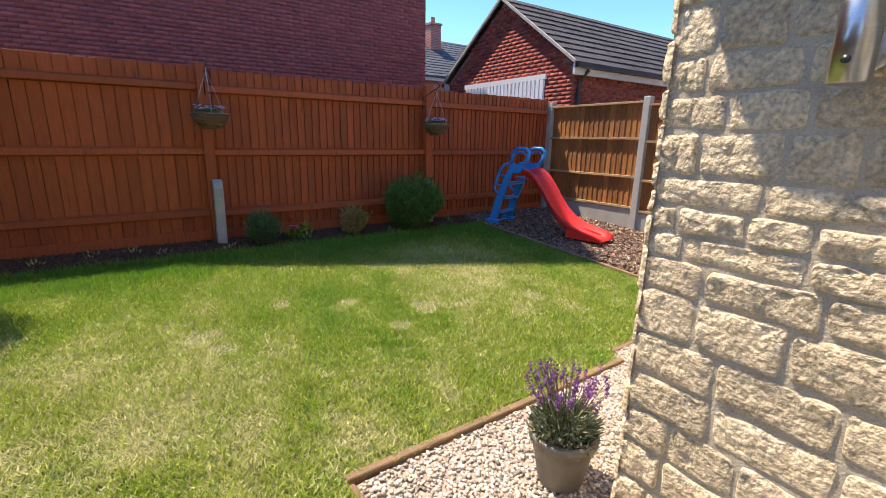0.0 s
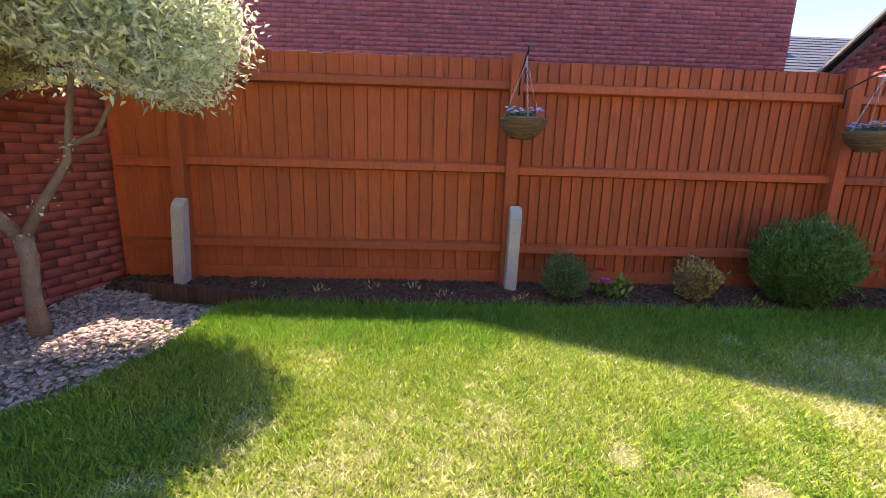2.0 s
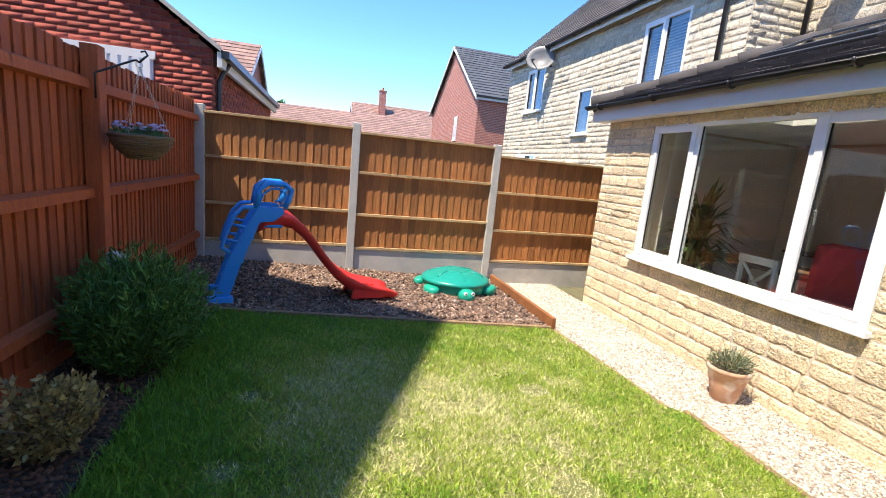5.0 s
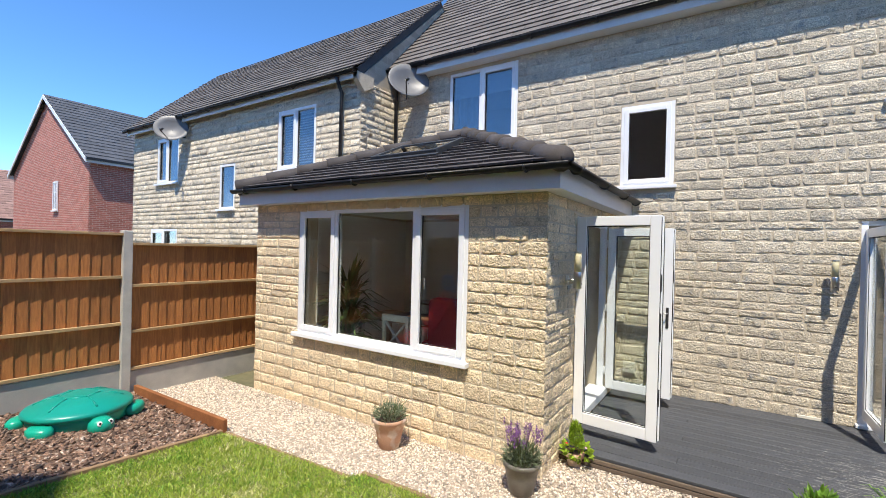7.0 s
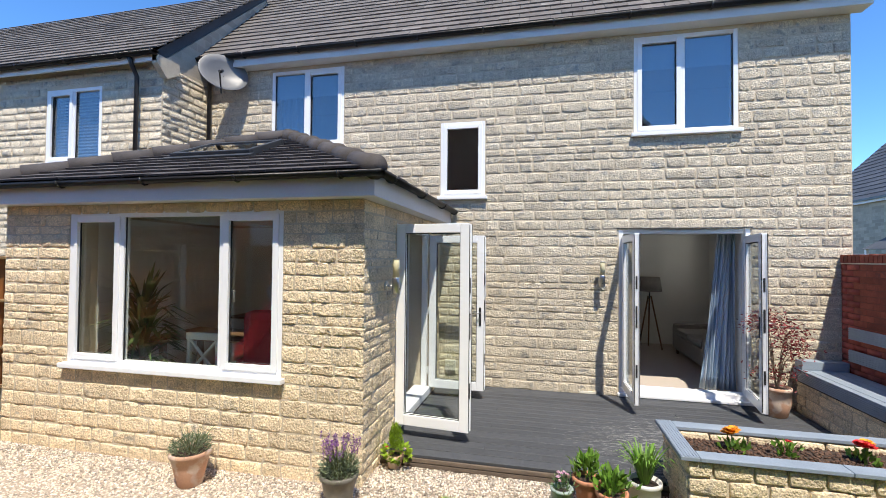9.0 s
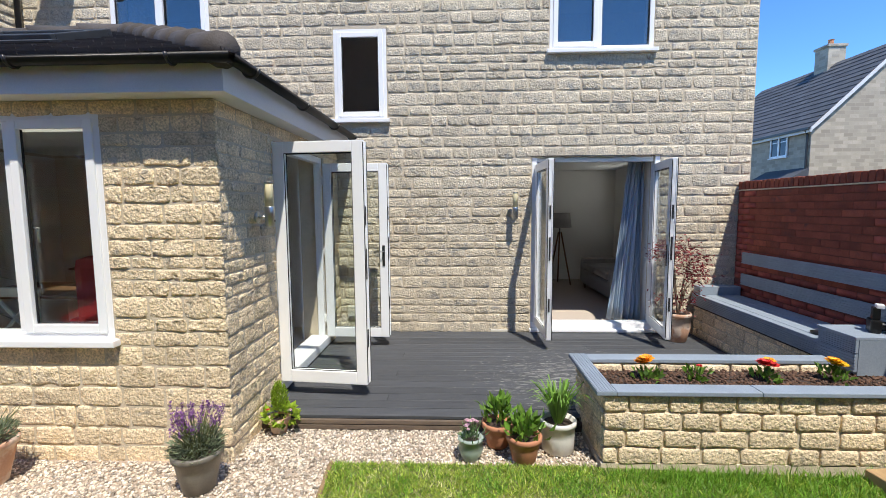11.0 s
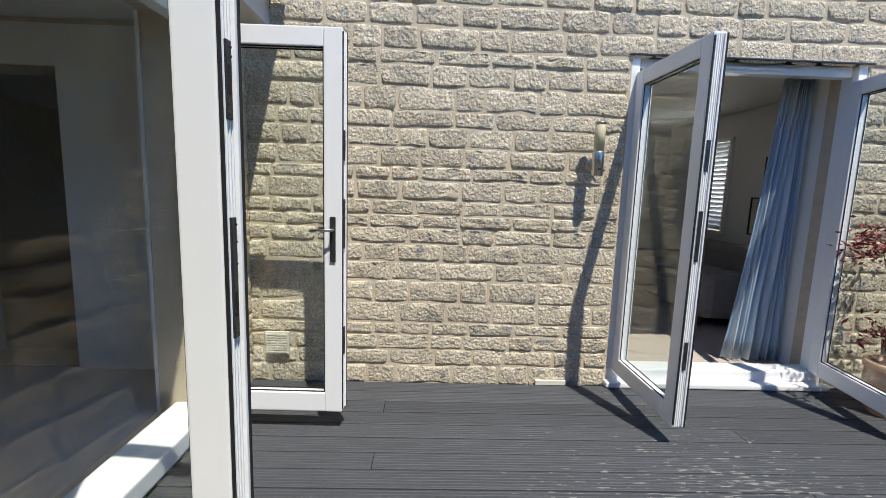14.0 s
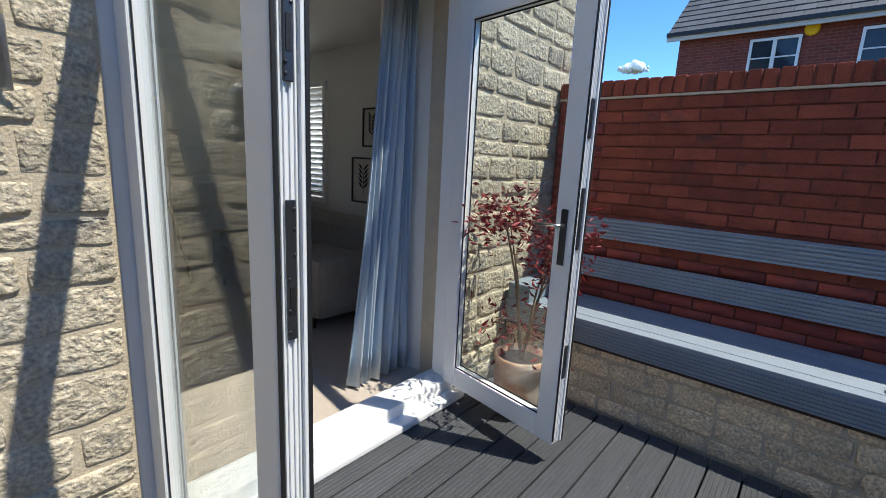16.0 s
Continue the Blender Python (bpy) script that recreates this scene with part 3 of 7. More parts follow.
# roof of the house, with soffit, fascia and gutter
EAVE = 5.36
bm = roof_slope(bmesh.new(), (-4.15, -1.88, EAVE), (5.9, -1.88, EAVE), (-4.15, -5.0, 8.62), (5.9, -5.0, 8.62), course=0.2, tile=0.3, thick=0.018)
solid("roof_house", bm, ROOF_GREY, "grey-brown plain tiled roof of the house", "roof", "structure")
bm = bmesh.new()
prism(bm, [(-1.92, EAVE - 0.05), (-5.0, 8.56), (-8.3, EAVE - 0.1), (-5.0, 8.4)], 10.0, "yz", -4.12)
solid("roof_house_deck", bm, SLATE, "boarding under the tiled roof", "roof", "structure")
solid("fascia_house", bx(-4.12, 6.0, -1.95, -1.92, 5.17, 5.34), FASCIA, "pale fascia board under the gutter", "fascia", "structure")
solid("soffit_house", bx(-4.12, 6.0, HY + 0.0, -1.95, 5.17, 5.20), FASCIA, "pale soffit board", "soffit", "structure")
gutter("gutter_house", (6.0, -1.865, 5.34), (-4.15, -1.865, 5.34))

# the stones of the house wall
SV, SF = stone_variants(11, 7, 0.2, 24, 11)
rng = np.random.default_rng(21)
uh = [(-b[1] + 5.6, -b[0] + 5.6, b[2], b[3]) for b in HOLES + [(1.42, 5.55, 0.0, 2.6)]]
house_rects = courses(9.6, 5.17, uh, rng, 0.09, 0.165, 0.18, 0.42, 0.016, z0=0.06)
# ---- the extension ----
EXT_H = [(2.18, 4.68, 0.82, 2.42)]
EXT_D = [(-1.54, -0.07, 0.1, 2.36)]
bm = bmesh.new()
wall_slab(bm, "y", 0.83, -0.3, 1.39, 5.57, -0.1, 2.5, EXT_H)
wall_ext_front = solid("wall_extension_front", bm, MORTAR, "honey stone wall of the extension with a wide window", "wall", "structure")
bm = bmesh.new()
wall_slab(bm, "x", 1.39, 0.3, HY, 0.53, -0.1, 2.5, EXT_D)
wall_ext_side = solid("wall_extension_side", bm, MORTAR, "honey stone wall of the extension with open doors", "wall", "structure")
solid("wall_extension_east", bx(5.27, 5.57, HY, 0.53, -0.1, 2.5), MORTAR, "outer wall of the extension", "wall", "structure")
solid("lining_extension_front", wall_slab(bmesh.new(), "y", 0.526, -0.02, 1.70, 5.26, 0.14, 2.46, EXT_H), WHITE_WALL, "white plastered inside of the window wall", "wall", "structure")
solid("lining_extension_east", bx(5.246, 5.266, HY + 0.02, 0.5, 0.14, 2.46), WHITE_WALL, "white plastered wall", "wall", "structure")
solid("lining_extension_back", wall_slab(bmesh.new(), "y", HY + 0.004, 0.02, 1.70, 5.24, 0.14, 2.46, [(2.6, 3.4, 0.14, 2.2)]), WHITE_WALL, "white plastered wall with a doorway to the kitchen", "wall", "structure")
solid("lining_extension_side", wall_slab(bmesh.new(), "x", 1.694, 0.02, HY + 0.03, 0.5, 0.14, 2.46, EXT_D), WHITE_WALL, "white plastered wall", "wall", "structure")
solid("floor_extension", bx(1.70, 5.26, HY + 0.002, 0.526, 0.02, 0.14), mat("pale_floor_tile", (0.60, 0.55, 0.48), (0.54, 0.49, 0.43), scale=3, rough=0.35, fine=0.05), "pale tiled floor of the dining room", "floor", "structure")
bm = bx(1.39, 3.02, HY, 0.83, 2.5, 2.56)
box(bm, 3.98, 5.57, HY, 0.83, 2.5, 2.56)
box(bm, 3.02, 3.98, 0.195, 0.83, 2.5, 2.56)
box(bm, 3.02, 3.98, HY, -0.335, 2.5, 2.56)
solid("ceiling_extension", bm, WHITE_WALL, "white ceiling of the dining room", "ceiling", "structure")
ex_front = courses(4.2, 2.5, [(5.57 - b[1], 5.57 - b[0], b[2], b[3]) for b in EXT_H], rng, 0.08, 0.16, 0.15, 0.36, 0.011, z0=-0.06)
ex_side = courses(2.97, 2.5, [(0.83 - b[1], 0.83 - b[0], b[2], b[3]) for b in EXT_D], rng, 0.08, 0.16, 0.15, 0.36, 0.011, z0=-0.06)

# plastered shaft from the ceiling up to the roof window
bm = bmesh.new()
shaft = [(3.02, 0.195), (3.98, 0.195), (3.98, -0.335), (3.02, -0.335)]
lo = [bm.verts.new((x, y, 2.56)) for x, y in shaft]
hi = [bm.verts.new((x, y, 2.675 + (1.0 - y) * 0.444)) for x, y in shaft]
for k in range(4):
    k2 = (k + 1) % 4
    bm.faces.new((lo[k], lo[k2], hi[k2], hi[k]))
bmesh.ops.solidify(bm, geom=bm.faces[:], thickness=-0.015)
solid("lining_roof_window", bm, WHITE_WALL, "white plastered shaft under the roof window", "wall", "structure")

# hipped roof of the extension
A, B, APEX, RIDGE = (1.2, 1.03, 2.72), (5.76, 1.03, 2.72), (3.47, -1.23, 3.72), (3.47, -2.14, 3.72)
bm = roof_slope(bmesh.new(), A, B, APEX, (3.48, -1.23, 3.72), course=0.175, tile=0.26, thick=0.02, skip=lambda c: abs(c.x - 3.5) < 0.5 and -0.36 < c.y < 0.22)
roof_slope(bm, (1.2, -2.14, 2.72), A, RIDGE, APEX, course=0.175, tile=0.26, thick=0.02)
roof_slope(bm, B, (5.76, -2.14, 2.72), (3.48, -1.23, 3.72), (3.48, -2.14, 3.72), course=0.175, tile=0.26, thick=0.02)
solid("roof_extension", bm, ROOF_TILE, "dark tiled hipped roof of the extension", "roof", "structure")
bm = bmesh.new()
for a, b in ((A, APEX), (B, APEX), (APEX, RIDGE)):
    a, b = Vector(a), Vector(b)
    n = max(2, int((b - a).length / 0.42))
    for i in range(n):
        p, q = a.lerp(b, i / n), a.lerp(b, (i + 1.08) / n)
        tube(bm, [p + Vector((0, 0, 0.015)), q + Vector((0, 0, 0.0))], [0.11, 0.095], 12)
solid("ridge_tiles_extension", bm, ROOF_TILE, "rounded dark hip and ridge tiles", "roof", "structure", True)
bm = bmesh.new()
vs = [bm.verts.new(p) for p in ((1.22, 1.0, 2.69), (5.74, 1.0, 2.69), (5.74, -2.14, 2.69), (1.22, -2.14, 2.69), (3.47, -1.23, 3.68), (3.47, -2.14, 3.68))]
vs += [bm.verts.new((x, y, 2.69 + (1.0 - y) * 0.444)) for x, y in ((3.02, 0.195), (3.98, 0.195), (3.98, -0.335), (3.02, -0.335))]
for f in ((0, 1, 7, 6), (1, 4, 8, 7), (4, 0, 6, 9), (4, 9, 8), (1, 2, 5, 4), (3, 0, 4, 5)):
    bm.faces.new([vs[k] for k in f])
solid("roof_extension_deck", bm, SLATE, "boarding under the extension roof", "roof", "structure")
bm = bmesh.new()
box(bm, 1.22, 5.74, 0.985, 1.005, 2.5, 2.69)
box(bm, 1.22, 1.24, -2.14, 0.985, 2.5, 2.69)
box(bm, 1.24, 5.74, 0.83, 0.985, 2.5, 2.515)
box(bm, 1.24, 1.39, -2.14, 0.83, 2.5, 2.515)
solid("fascia_extension", bm, FASCIA, "pale grey fascia and soffit of the extension", "fascia", "structure")
gutter("gutter_extension", (5.8, 1.07, 2.70), (1.12, 1.07, 2.70), r=0.05)
gutter("gutter_extension_side", (1.15, 1.07, 2.70), (1.15, -2.1, 2.70), r=0.05)

# ---- neighbouring house, joined on ----
NY = -1.17
NH = [(6.76, 7.9, 3.48, 4.70), (11.9, 13.0, 3.5, 4.7), (9.4, 10.0, 2.75, 3.78), (11.9, 13.3, 1.1, 2.3)]
nb = empty("neighbour_house", pose(0, 0, 0), "adjoining buff stone house with tiled roof and white windows", "house")
bm = bmesh.new()
wall_slab(bm, "y", NY, -0.3, 5.6, 14.4, 0.0, 5.0, NH)
part("wall", bm, MORTAR, nb)
part("return_wall", bx(5.6, 5.9, HY, NY - 0.3, 0.0, 5.0), MORTAR, nb)
part("end_wall", bx(14.1, 14.4, -6.0, NY - 0.3, 0.0, 5.0), MORTAR, nb)
part("inner_wall", bx(5.9, 14.1, -3.2, -3.1, 0.0, 5.0), MORTAR, nb)
for x in (5.6, 14.1):
    part("gable", prism(bmesh.new(), [(NY, 5.0), (-3.7, 7.4), (-6.2, 5.0)], 0.3, "yz", x), FAR_STONE, nb)
nbr = courses(8.8, 4.95, [(14.4 - b[1], 14.4 - b[0], b[2], b[3]) for b in NH], rng, 0.085, 0.15, 0.16, 0.4, 0.016, z0=0.05)
SV2, SF2 = stone_variants(5, 4, 0.12, 12, 12)
masonry(nb, "stone", nbr, (14.4, NY - 0.009, 0), (-1, 0, 0), (0, 1, 0), SV2, SF2, 0.018, STONE, STONE_ISL)
masonry(nb, "stone", courses(0.95, 4.95, [], rng, 0.085, 0.15, 0.16, 0.4, 0.016, z0=0.05), (5.609, NY, 0), (0, -1, 0), (-1, 0, 0), SV2, SF2, 0.018, STONE, STONE_ISL)
bm = roof_slope(bmesh.new(), (5.5, -0.97, 5.1), (14.5, -0.97, 5.1), (5.5, -3.7, 7.6), (14.5, -3.7, 7.6), course=0.2, tile=0.3, thick=0.018)
part("roof", bm, ROOF_GREY, nb)
bm = bmesh.new()
prism(bm, [(-0.99, 5.05), (-3.7, 7.55), (-6.4, 5.05)], 8.78, "yz", 5.64)
part("roof_deck", bm, SLATE, nb)
part("fascia", bx(5.55, 14.45, -1.03, -1.0, 4.93, 5.08), FASCIA, nb)
bm = bmesh.new()
prism(bm, [(NY - 0.02, 4.72), (-1.0, 4.9), (-1.0, 5.03), (-1.42, 5.03), (-1.42, 4.86)], 0.1, "yz", 5.53)
part("kneeler", bm, MORTAR, nb)
gg = gutter("gutter", (14.5, -0.94, 5.06), (5.5, -0.94, 5.06), nb)
part("downpipe", tube(bmesh.new(), [(6.0, -0.95, 5.0), (6.0, -1.0, 4.9), (6.0, -1.09, 4.75), (6.0, -1.09, 0.1)], 0.034, 10), BLACK_PVC, nb, smooth=True)


# ---- windows ----
def window_y(name, x0, x1, z0, z1, y, splits, parent=None, label="white plastic framed window", sill=True, opener=(), glass=None):
    """A framed window in a wall that faces +y; splits are the shares at which mullions stand."""
    if parent:
        w = new(name)
        w.parent = parent
        w["label"] = label
    else:
        w = empty(name, pose(0, 0, 0), label, "window", "", "structure")
    fy0, fy1 = y - 0.09, y - 0.02
    bm = bmesh.new()
    t = 0.055
    box(bm, x0, x0 + t, fy0, fy1, z0, z1, 0.006)
    box(bm, x1 - t, x1, fy0, fy1, z0, z1, 0.006)
    box(bm, x0 + t, x1 - t, fy0, fy1, z0, z0 + t, 0.006)
    box(bm, x0 + t, x1 - t, fy0, fy1, z1 - t, z1, 0.006)
    xs = [x0] + [x0 + (x1 - x0) * s for s in splits] + [x1]
    for x in xs[1:-1]:
        box(bm, x - 0.03, x + 0.03, fy0, fy1, z0 + t, z1 - t, 0.006)
    part("window_frame", bm, UPVC, w)
    for k, (a, b) in enumerate(zip(xs, xs[1:])):
        l, r = a + (t if k == 0 else 0.03), b - (t if k == len(xs) - 2 else 0.03)
        if k in opener:
            bm = bmesh.new()
            s = 0.05
            box(bm, l - 0.012, l + s, fy1 - 0.02, fy1 + 0.014, z0 + t - 0.012, z1 - t + 0.012, 0.006)
            box(bm, r - s, r + 0.012, fy1 - 0.02, fy1 + 0.014, z0 + t - 0.012, z1 - t + 0.012, 0.006)
            box(bm, l + s, r - s, fy1 - 0.02, fy1 + 0.013, z0 + t - 0.012, z0 + t + s, 0.006)
            box(bm, l + s, r - s, fy1 - 0.02, fy1 + 0.013, z1 - t - s, z1 - t + 0.012, 0.006)
            part("sash", bm, UPVC, w)
            l, r, lo, hi = l + s, r - s, z0 + t + s, z1 - t - s
        else:
            lo, hi = z0 + t, z1 - t
        if k in opener and glass is GLASS_WIDE:
            hx = r + 0.024 if k == 0 else l - 0.024
            part("handle", tube(bmesh.new(), [(hx, fy0 - 0.01, (lo + hi) / 2), (hx, fy0 - 0.04, (lo + hi) / 2), (hx, fy0 - 0.045, (lo + hi) / 2 - 0.11)], 0.009, 8), UPVC, w, "white lever handle", True)
        for q in (l, r - 0.008):
            part("seal", bx(q, q + 0.008, fy1 - 0.03, fy1 - 0.018, lo, hi), RUBBER, w)
        l, r = l + 0.008, r - 0.008
        p = part("pane", bx(l - 0.008, r + 0.008, fy1 - 0.04, fy1 - 0.034, lo, hi), glass or GLASS, w)
        p.visible_shadow = False
    if sill:
        part("window_sill", bx(x0 - 0.04, x1 + 0.04, fy1 - 0.03, y + 0.055, z0 - 0.045, z0 + 0.004, 0.008), UPVC, w)
    return w


window_y("window_1", 3.02, 4.34, 3.80, 5.11, HY + 0.02, (0.52,), opener=(0,), label="white framed bedroom window with blue curtain", glass=GLASS_DARK)
window_y("window_2", -2.71, -1.40, 3.75, 5.12, HY + 0.02, (0.52,), opener=(1,), label="white framed bedroom window with half-drawn blinds", glass=GLASS_DARK)
window_y("window_3", 0.70, 1.39, 2.92, 4.07, HY + 0.02, (), opener=(0,), label="small white framed landing window")
window_y("window_4", 2.18, 4.68, 0.86, 2.42, 0.85, (0.262, 0.735), opener=(0, 2), label="wide white three-light window of the extension", glass=GLASS_WIDE)
for k, (a, b, c, d) in enumerate(NH):
    window_y("window", a, b, c, d, NY + 0.02, (0.5,) if b - a > 0.8 else (), nb, opener=(1,), glass=GLASS_DARK)
BLIND = mat("pale_blue_blind", (0.68, 0.78, 0.84), (0.64, 0.74, 0.8), rough=0.8, fine=0.02)
bm = bmesh.new()
box(bm, -2.66, -1.45, HY - 0.12, HY - 0.115, 4.68, 5.1)
solid("roller_blind", bm, BLIND, "pale blue roller blind half drawn behind the bedroom window", "blind")
solid("roller_blind", bx(3.05, 4.3, HY - 0.12, HY - 0.115, 4.68, 5.1), BLIND, "pale blue roller blind behind the bedroom window", "blind")

vb = empty("venetian_blind", pose(6.82, NY - 0.16, 3.56), "white slatted blind behind the neighbour's window", "blind")
part("head_rail", bx(0, 1.02, -0.02, 0.02, 1.05, 1.09, 0.003), UPVC, vb)
slat_me = finish(bx(0, 1.02, -0.014, 0.014, -0.001, 0.001), "slat", UPVC)
for k in range(19):
    o = new("slat", slat_me)
    o.parent = vb
    o.matrix_basis = pose(0, 0, 0.03 + k * 0.053, 32, 0, 0)

# ---- stained wooden fence at the end of the garden ----
FY = 6.16
fence = empty("wooden_fence", pose(0, 0, 0), "red-brown stained closeboard fence behind the flower bed", "fence")
rng = np.random.default_rng(31)


def board_mesh(w, h, t, material, lean=0.018, thin_right=False):
    """A feather-edged board, one long edge set back behind the other."""
    bm = bx(0, w, -t, 0, 0, h, 0.003)
    for v in bm.verts:
        if (v.co.x > w * 0.5) == thin_right:
            v.co.y += lean
    return finish(bm, "board", material)


BOARDS = {}
for xa, xb, pitch, top in ((-2.93, -2.3, 0.105, 2.24), (-2.3, 0.68, 0.118, 2.27), (0.68, 3.76, 0.098, 2.25), (3.76, 6.45, 0.09, 2.24)):
    n = int(round((xb - xa) / pitch))
    w = (xb - xa) / n
    me = board_mesh(w - 0.006, 1.0, 0.02, FENCE_WOOD, 0.011, True)
    # sheet added behind the boards to block sky light, so the gaps go dark
    part("backing", bx(xa, xb, FY + 0.03, FY + 0.04, 0.24, top - 0.012), FENCE_WOOD, fence)
    for k in range(n):
        b = new("board", me)
        b.parent = fence
        b.matrix_basis = Matrix.Translation((xa + k * w, FY + float(rng.uniform(-0.002, 0.003)), 0.24)) @ Matrix.Diagonal((1, 1, top - 0.24 + float(rng.uniform(-0.008, 0.008)), 1))
    dz = (top - 2.25) * 0.8
    for z in (1.98, 1.25, 0.51):
        bm = bmesh.new()
        prism(bm, [(FY - 0.02, z + 0.09 + dz), (FY - 0.075, z + 0.07 + dz), (FY - 0.08, z + 0.008 + dz), (FY - 0.02, z - 0.005 + dz)], xb - xa - 0.1, "yz", xa + 0.05)
        for v in bm.verts:
            v.co.z += 0.006 * math.sin(v.co.x * 1.9)
        part("rail", bm, FENCE_WOOD, fence)
    part("gravel_board", bx(xa, xb, FY - 0.03, FY - 0.005, 0.17, 0.34), FENCE_WOOD, fence)
for x, top in ((-2.3, 2.28), (0.68, 2.30), (3.76, 2.28)):
    part("post", bx(x - 0.055, x + 0.055, 6.03, 6.135, 0.15, top, 0.006), FENCE_WOOD, fence)
part("corner_batten", bx(-2.95, -2.91, 6.05, 6.13, 0.15, 2.2, 0.004), FENCE_WOOD, fence)


def spur(x, lean):
    """A concrete repair spur bolted to a fence post: square foot, rounded shoulder."""
    s = empty("concrete_spur", pose(x, 5.965, 0.19, 0, lean, 0), "short grey concrete spur bolted to a fence post", "post", "concrete spurs at the fence posts")
    prof = [(-0.06, 0), (0.06, 0), (0.06, 0.79), (0.03, 0.795), (0.0, 0.785), (-0.03, 0.762), (-0.05, 0.73), (-0.06, 0.69)]
    bm = prism(bmesh.new(), prof, 0.105, "yz", -0.0525)
    bmesh.ops.bevel(bm, geom=[e for e in bm.edges if abs(e.verts[0].co.x - e.verts[1].co.x) < 1e-5], offset=0.008, segments=2, affect="EDGES")
    part("spur_body", bm, CONCRETE, s)
    for z in (0.2, 0.56):
        part("bolt", lathe(bmesh.new(), [(0.012, 0), (0.012, 0.008), (0.006, 0.012)], 8), STEEL, s, "rusty bolt", at=pose(0, -0.06, z, 90, 0, 0))
    part("band", bx(-0.054, 0.054, -0.0625, -0.058, 0.42, 0.428), MORTAR, s)
    return s


spur(-2.31, 3.0), spur(0.71, 1.0)
spur(3.72, 0.5).location.z = 0.08

# ---- panel fence with concrete posts ----
panel_fence = empty("panel_fence", pose(0, 0, 0), "brown closeboard panel fence between concrete posts", "fence")
PX = 6.5
for y, top in ((6.1, 2.19), (4.15, 2.18), (2.06, 2.10), (-0.02, 1.98)):
    bm = bx(PX - 0.07, PX + 0.06, y - 0.055, y + 0.055, -0.1, top, 0.01)
    for v in bm.verts:
        if v.co.z > top - 0.03:
            v.co.x += (0.03 if v.co.x < PX else 0) * (v.co.z - top + 0.03) / 0.03
    part("concrete_post", bm, CONCRETE, panel_fence)
PB = board_mesh(1.0, 1.0, 0.014, PALE_WOOD, 0.014)
for y0, y1, zb, top, gz in ((6.045, 4.205, 0.44, 2.12, 0.05), (4.095, 2.115, 0.40, 2.07, -0.02), (2.005, 0.035, 0.29, 1.95, -0.08)):
    part("gravel_board", bx(PX - 0.025, PX + 0.025, y1, y0, gz, zb, 0.006), CONCRETE, panel_fence)
    n = 18
    w = (y0 - y1) / n
    for k in range(n):
        b = new("board", PB)
        b.parent = panel_fence
        b.matrix_basis = pose(PX + 0.012 + float(rng.uniform(-0.002, 0.002)), y1 + k * w, zb + 0.012, 0, 0, 90) @ Matrix.Diagonal((w + 0.012, 1, top - zb - 0.03, 1))
    for f in (0.0, 0.29, 0.645):
        z = zb + 0.014 + f * (top - zb)
        part("rail", bx(PX - 0.045, PX - 0.004, y1, y0, z, z + 0.038, 0.004), RAIL_WOOD, panel_fence)
    part("capping", bx(PX - 0.05, PX + 0.03, y1, y0, top - 0.035, top, 0.005), RAIL_WOOD, panel_fence)

# ---- red brick garden wall ----
wall_garden = empty("wall_garden", pose(0, 0, 0), "red brick garden wall with a brick-on-edge coping", "wall", "", "structure")
BV, BF = stone_variants(2, 1, 0.0, 3, 5)
BV = [v * np.array((1, 1, 1)) + RNG.normal(0, 0.006, v.shape) for v in BV]
CORNERS = [Vector((-3.86, -2.12)), Vector((-3.86, 2.5)), Vector((-2.9, 6.1))]
coping_me = finish(bx(-0.031, 0.031, -0.125, 0.125, 0, 0.1, 0.006), "coping_brick", BRICK)
for k, (a, b) in enumerate(zip(CORNERS, CORNERS[1:])):
    u = (b - a).normalized()
    n = Vector((u.y, -u.x))
    L = (b - a).length
    bk = [a - n * 0.006, b - n * 0.006, b - n * 0.215, a - n * 0.215]
    part("wall_core", prism(bmesh.new(), [(p.x, p.y) for p in bk], 2.05, "xy", -0.1), BRICK_MORTAR, wall_garden)
    rects = courses(L, 1.95, [], rng, 0.075, 0.075, 0.225, 0.225, 0.009, True)
    masonry(wall_garden, "brick", rects, (a.x, a.y, 0), (u.x, u.y, 0), (n.x, n.y, 0), BV, BF, 0.005, BRICK, BRICK_ISL, near=(0.3, 1.95, 1.0, 1.95) if k == 0 else None, limit=100)
    part("creasing_course", prism(bmesh.new(), [(p.x, p.y) for p in (a + n * 0.012, b + n * 0.012, b - n * 0.228, a - n * 0.228)], 0.014, "xy", 1.952), MORTAR, wall_garden)
    part("coping_mortar", prism(bmesh.new(), [(p.x, p.y) for p in (a + n * 0.008, b + n * 0.008, b - n * 0.224, a - n * 0.224)], 0.092, "xy", 1.966), BRICK_MORTAR, wall_garden)
    for q in range(int(L / 0.073)):
        c = a + u * (0.04 + q * 0.073) - n * 0.108
        o = new("coping_brick", coping_me)
        o.parent = wall_garden
        o.matrix_basis = pose(c.x, c.y, 1.967 + float(rng.uniform(-0.002, 0.003)), float(rng.uniform(-1, 1)), float(rng.uniform(-1, 1)), math.degrees(math.atan2(u.y, u.x)) + float(rng.uniform(-0.8, 0.8)))

# ---- deck ----
deck = empty("deck", pose(0, 0, 0), "weathered dark grey painted timber deck", "deck", "", "structure")
DZ = 0.08


DECK_EDGE = mat("weathered_deck_edge", (0.17, 0.125, 0.09), (0.12, 0.09, 0.068), scale=7, rough=0.9, bump=0.3, bscale=50, rnd=0.15, stretch=(1, 1, 6), fine=0.2)


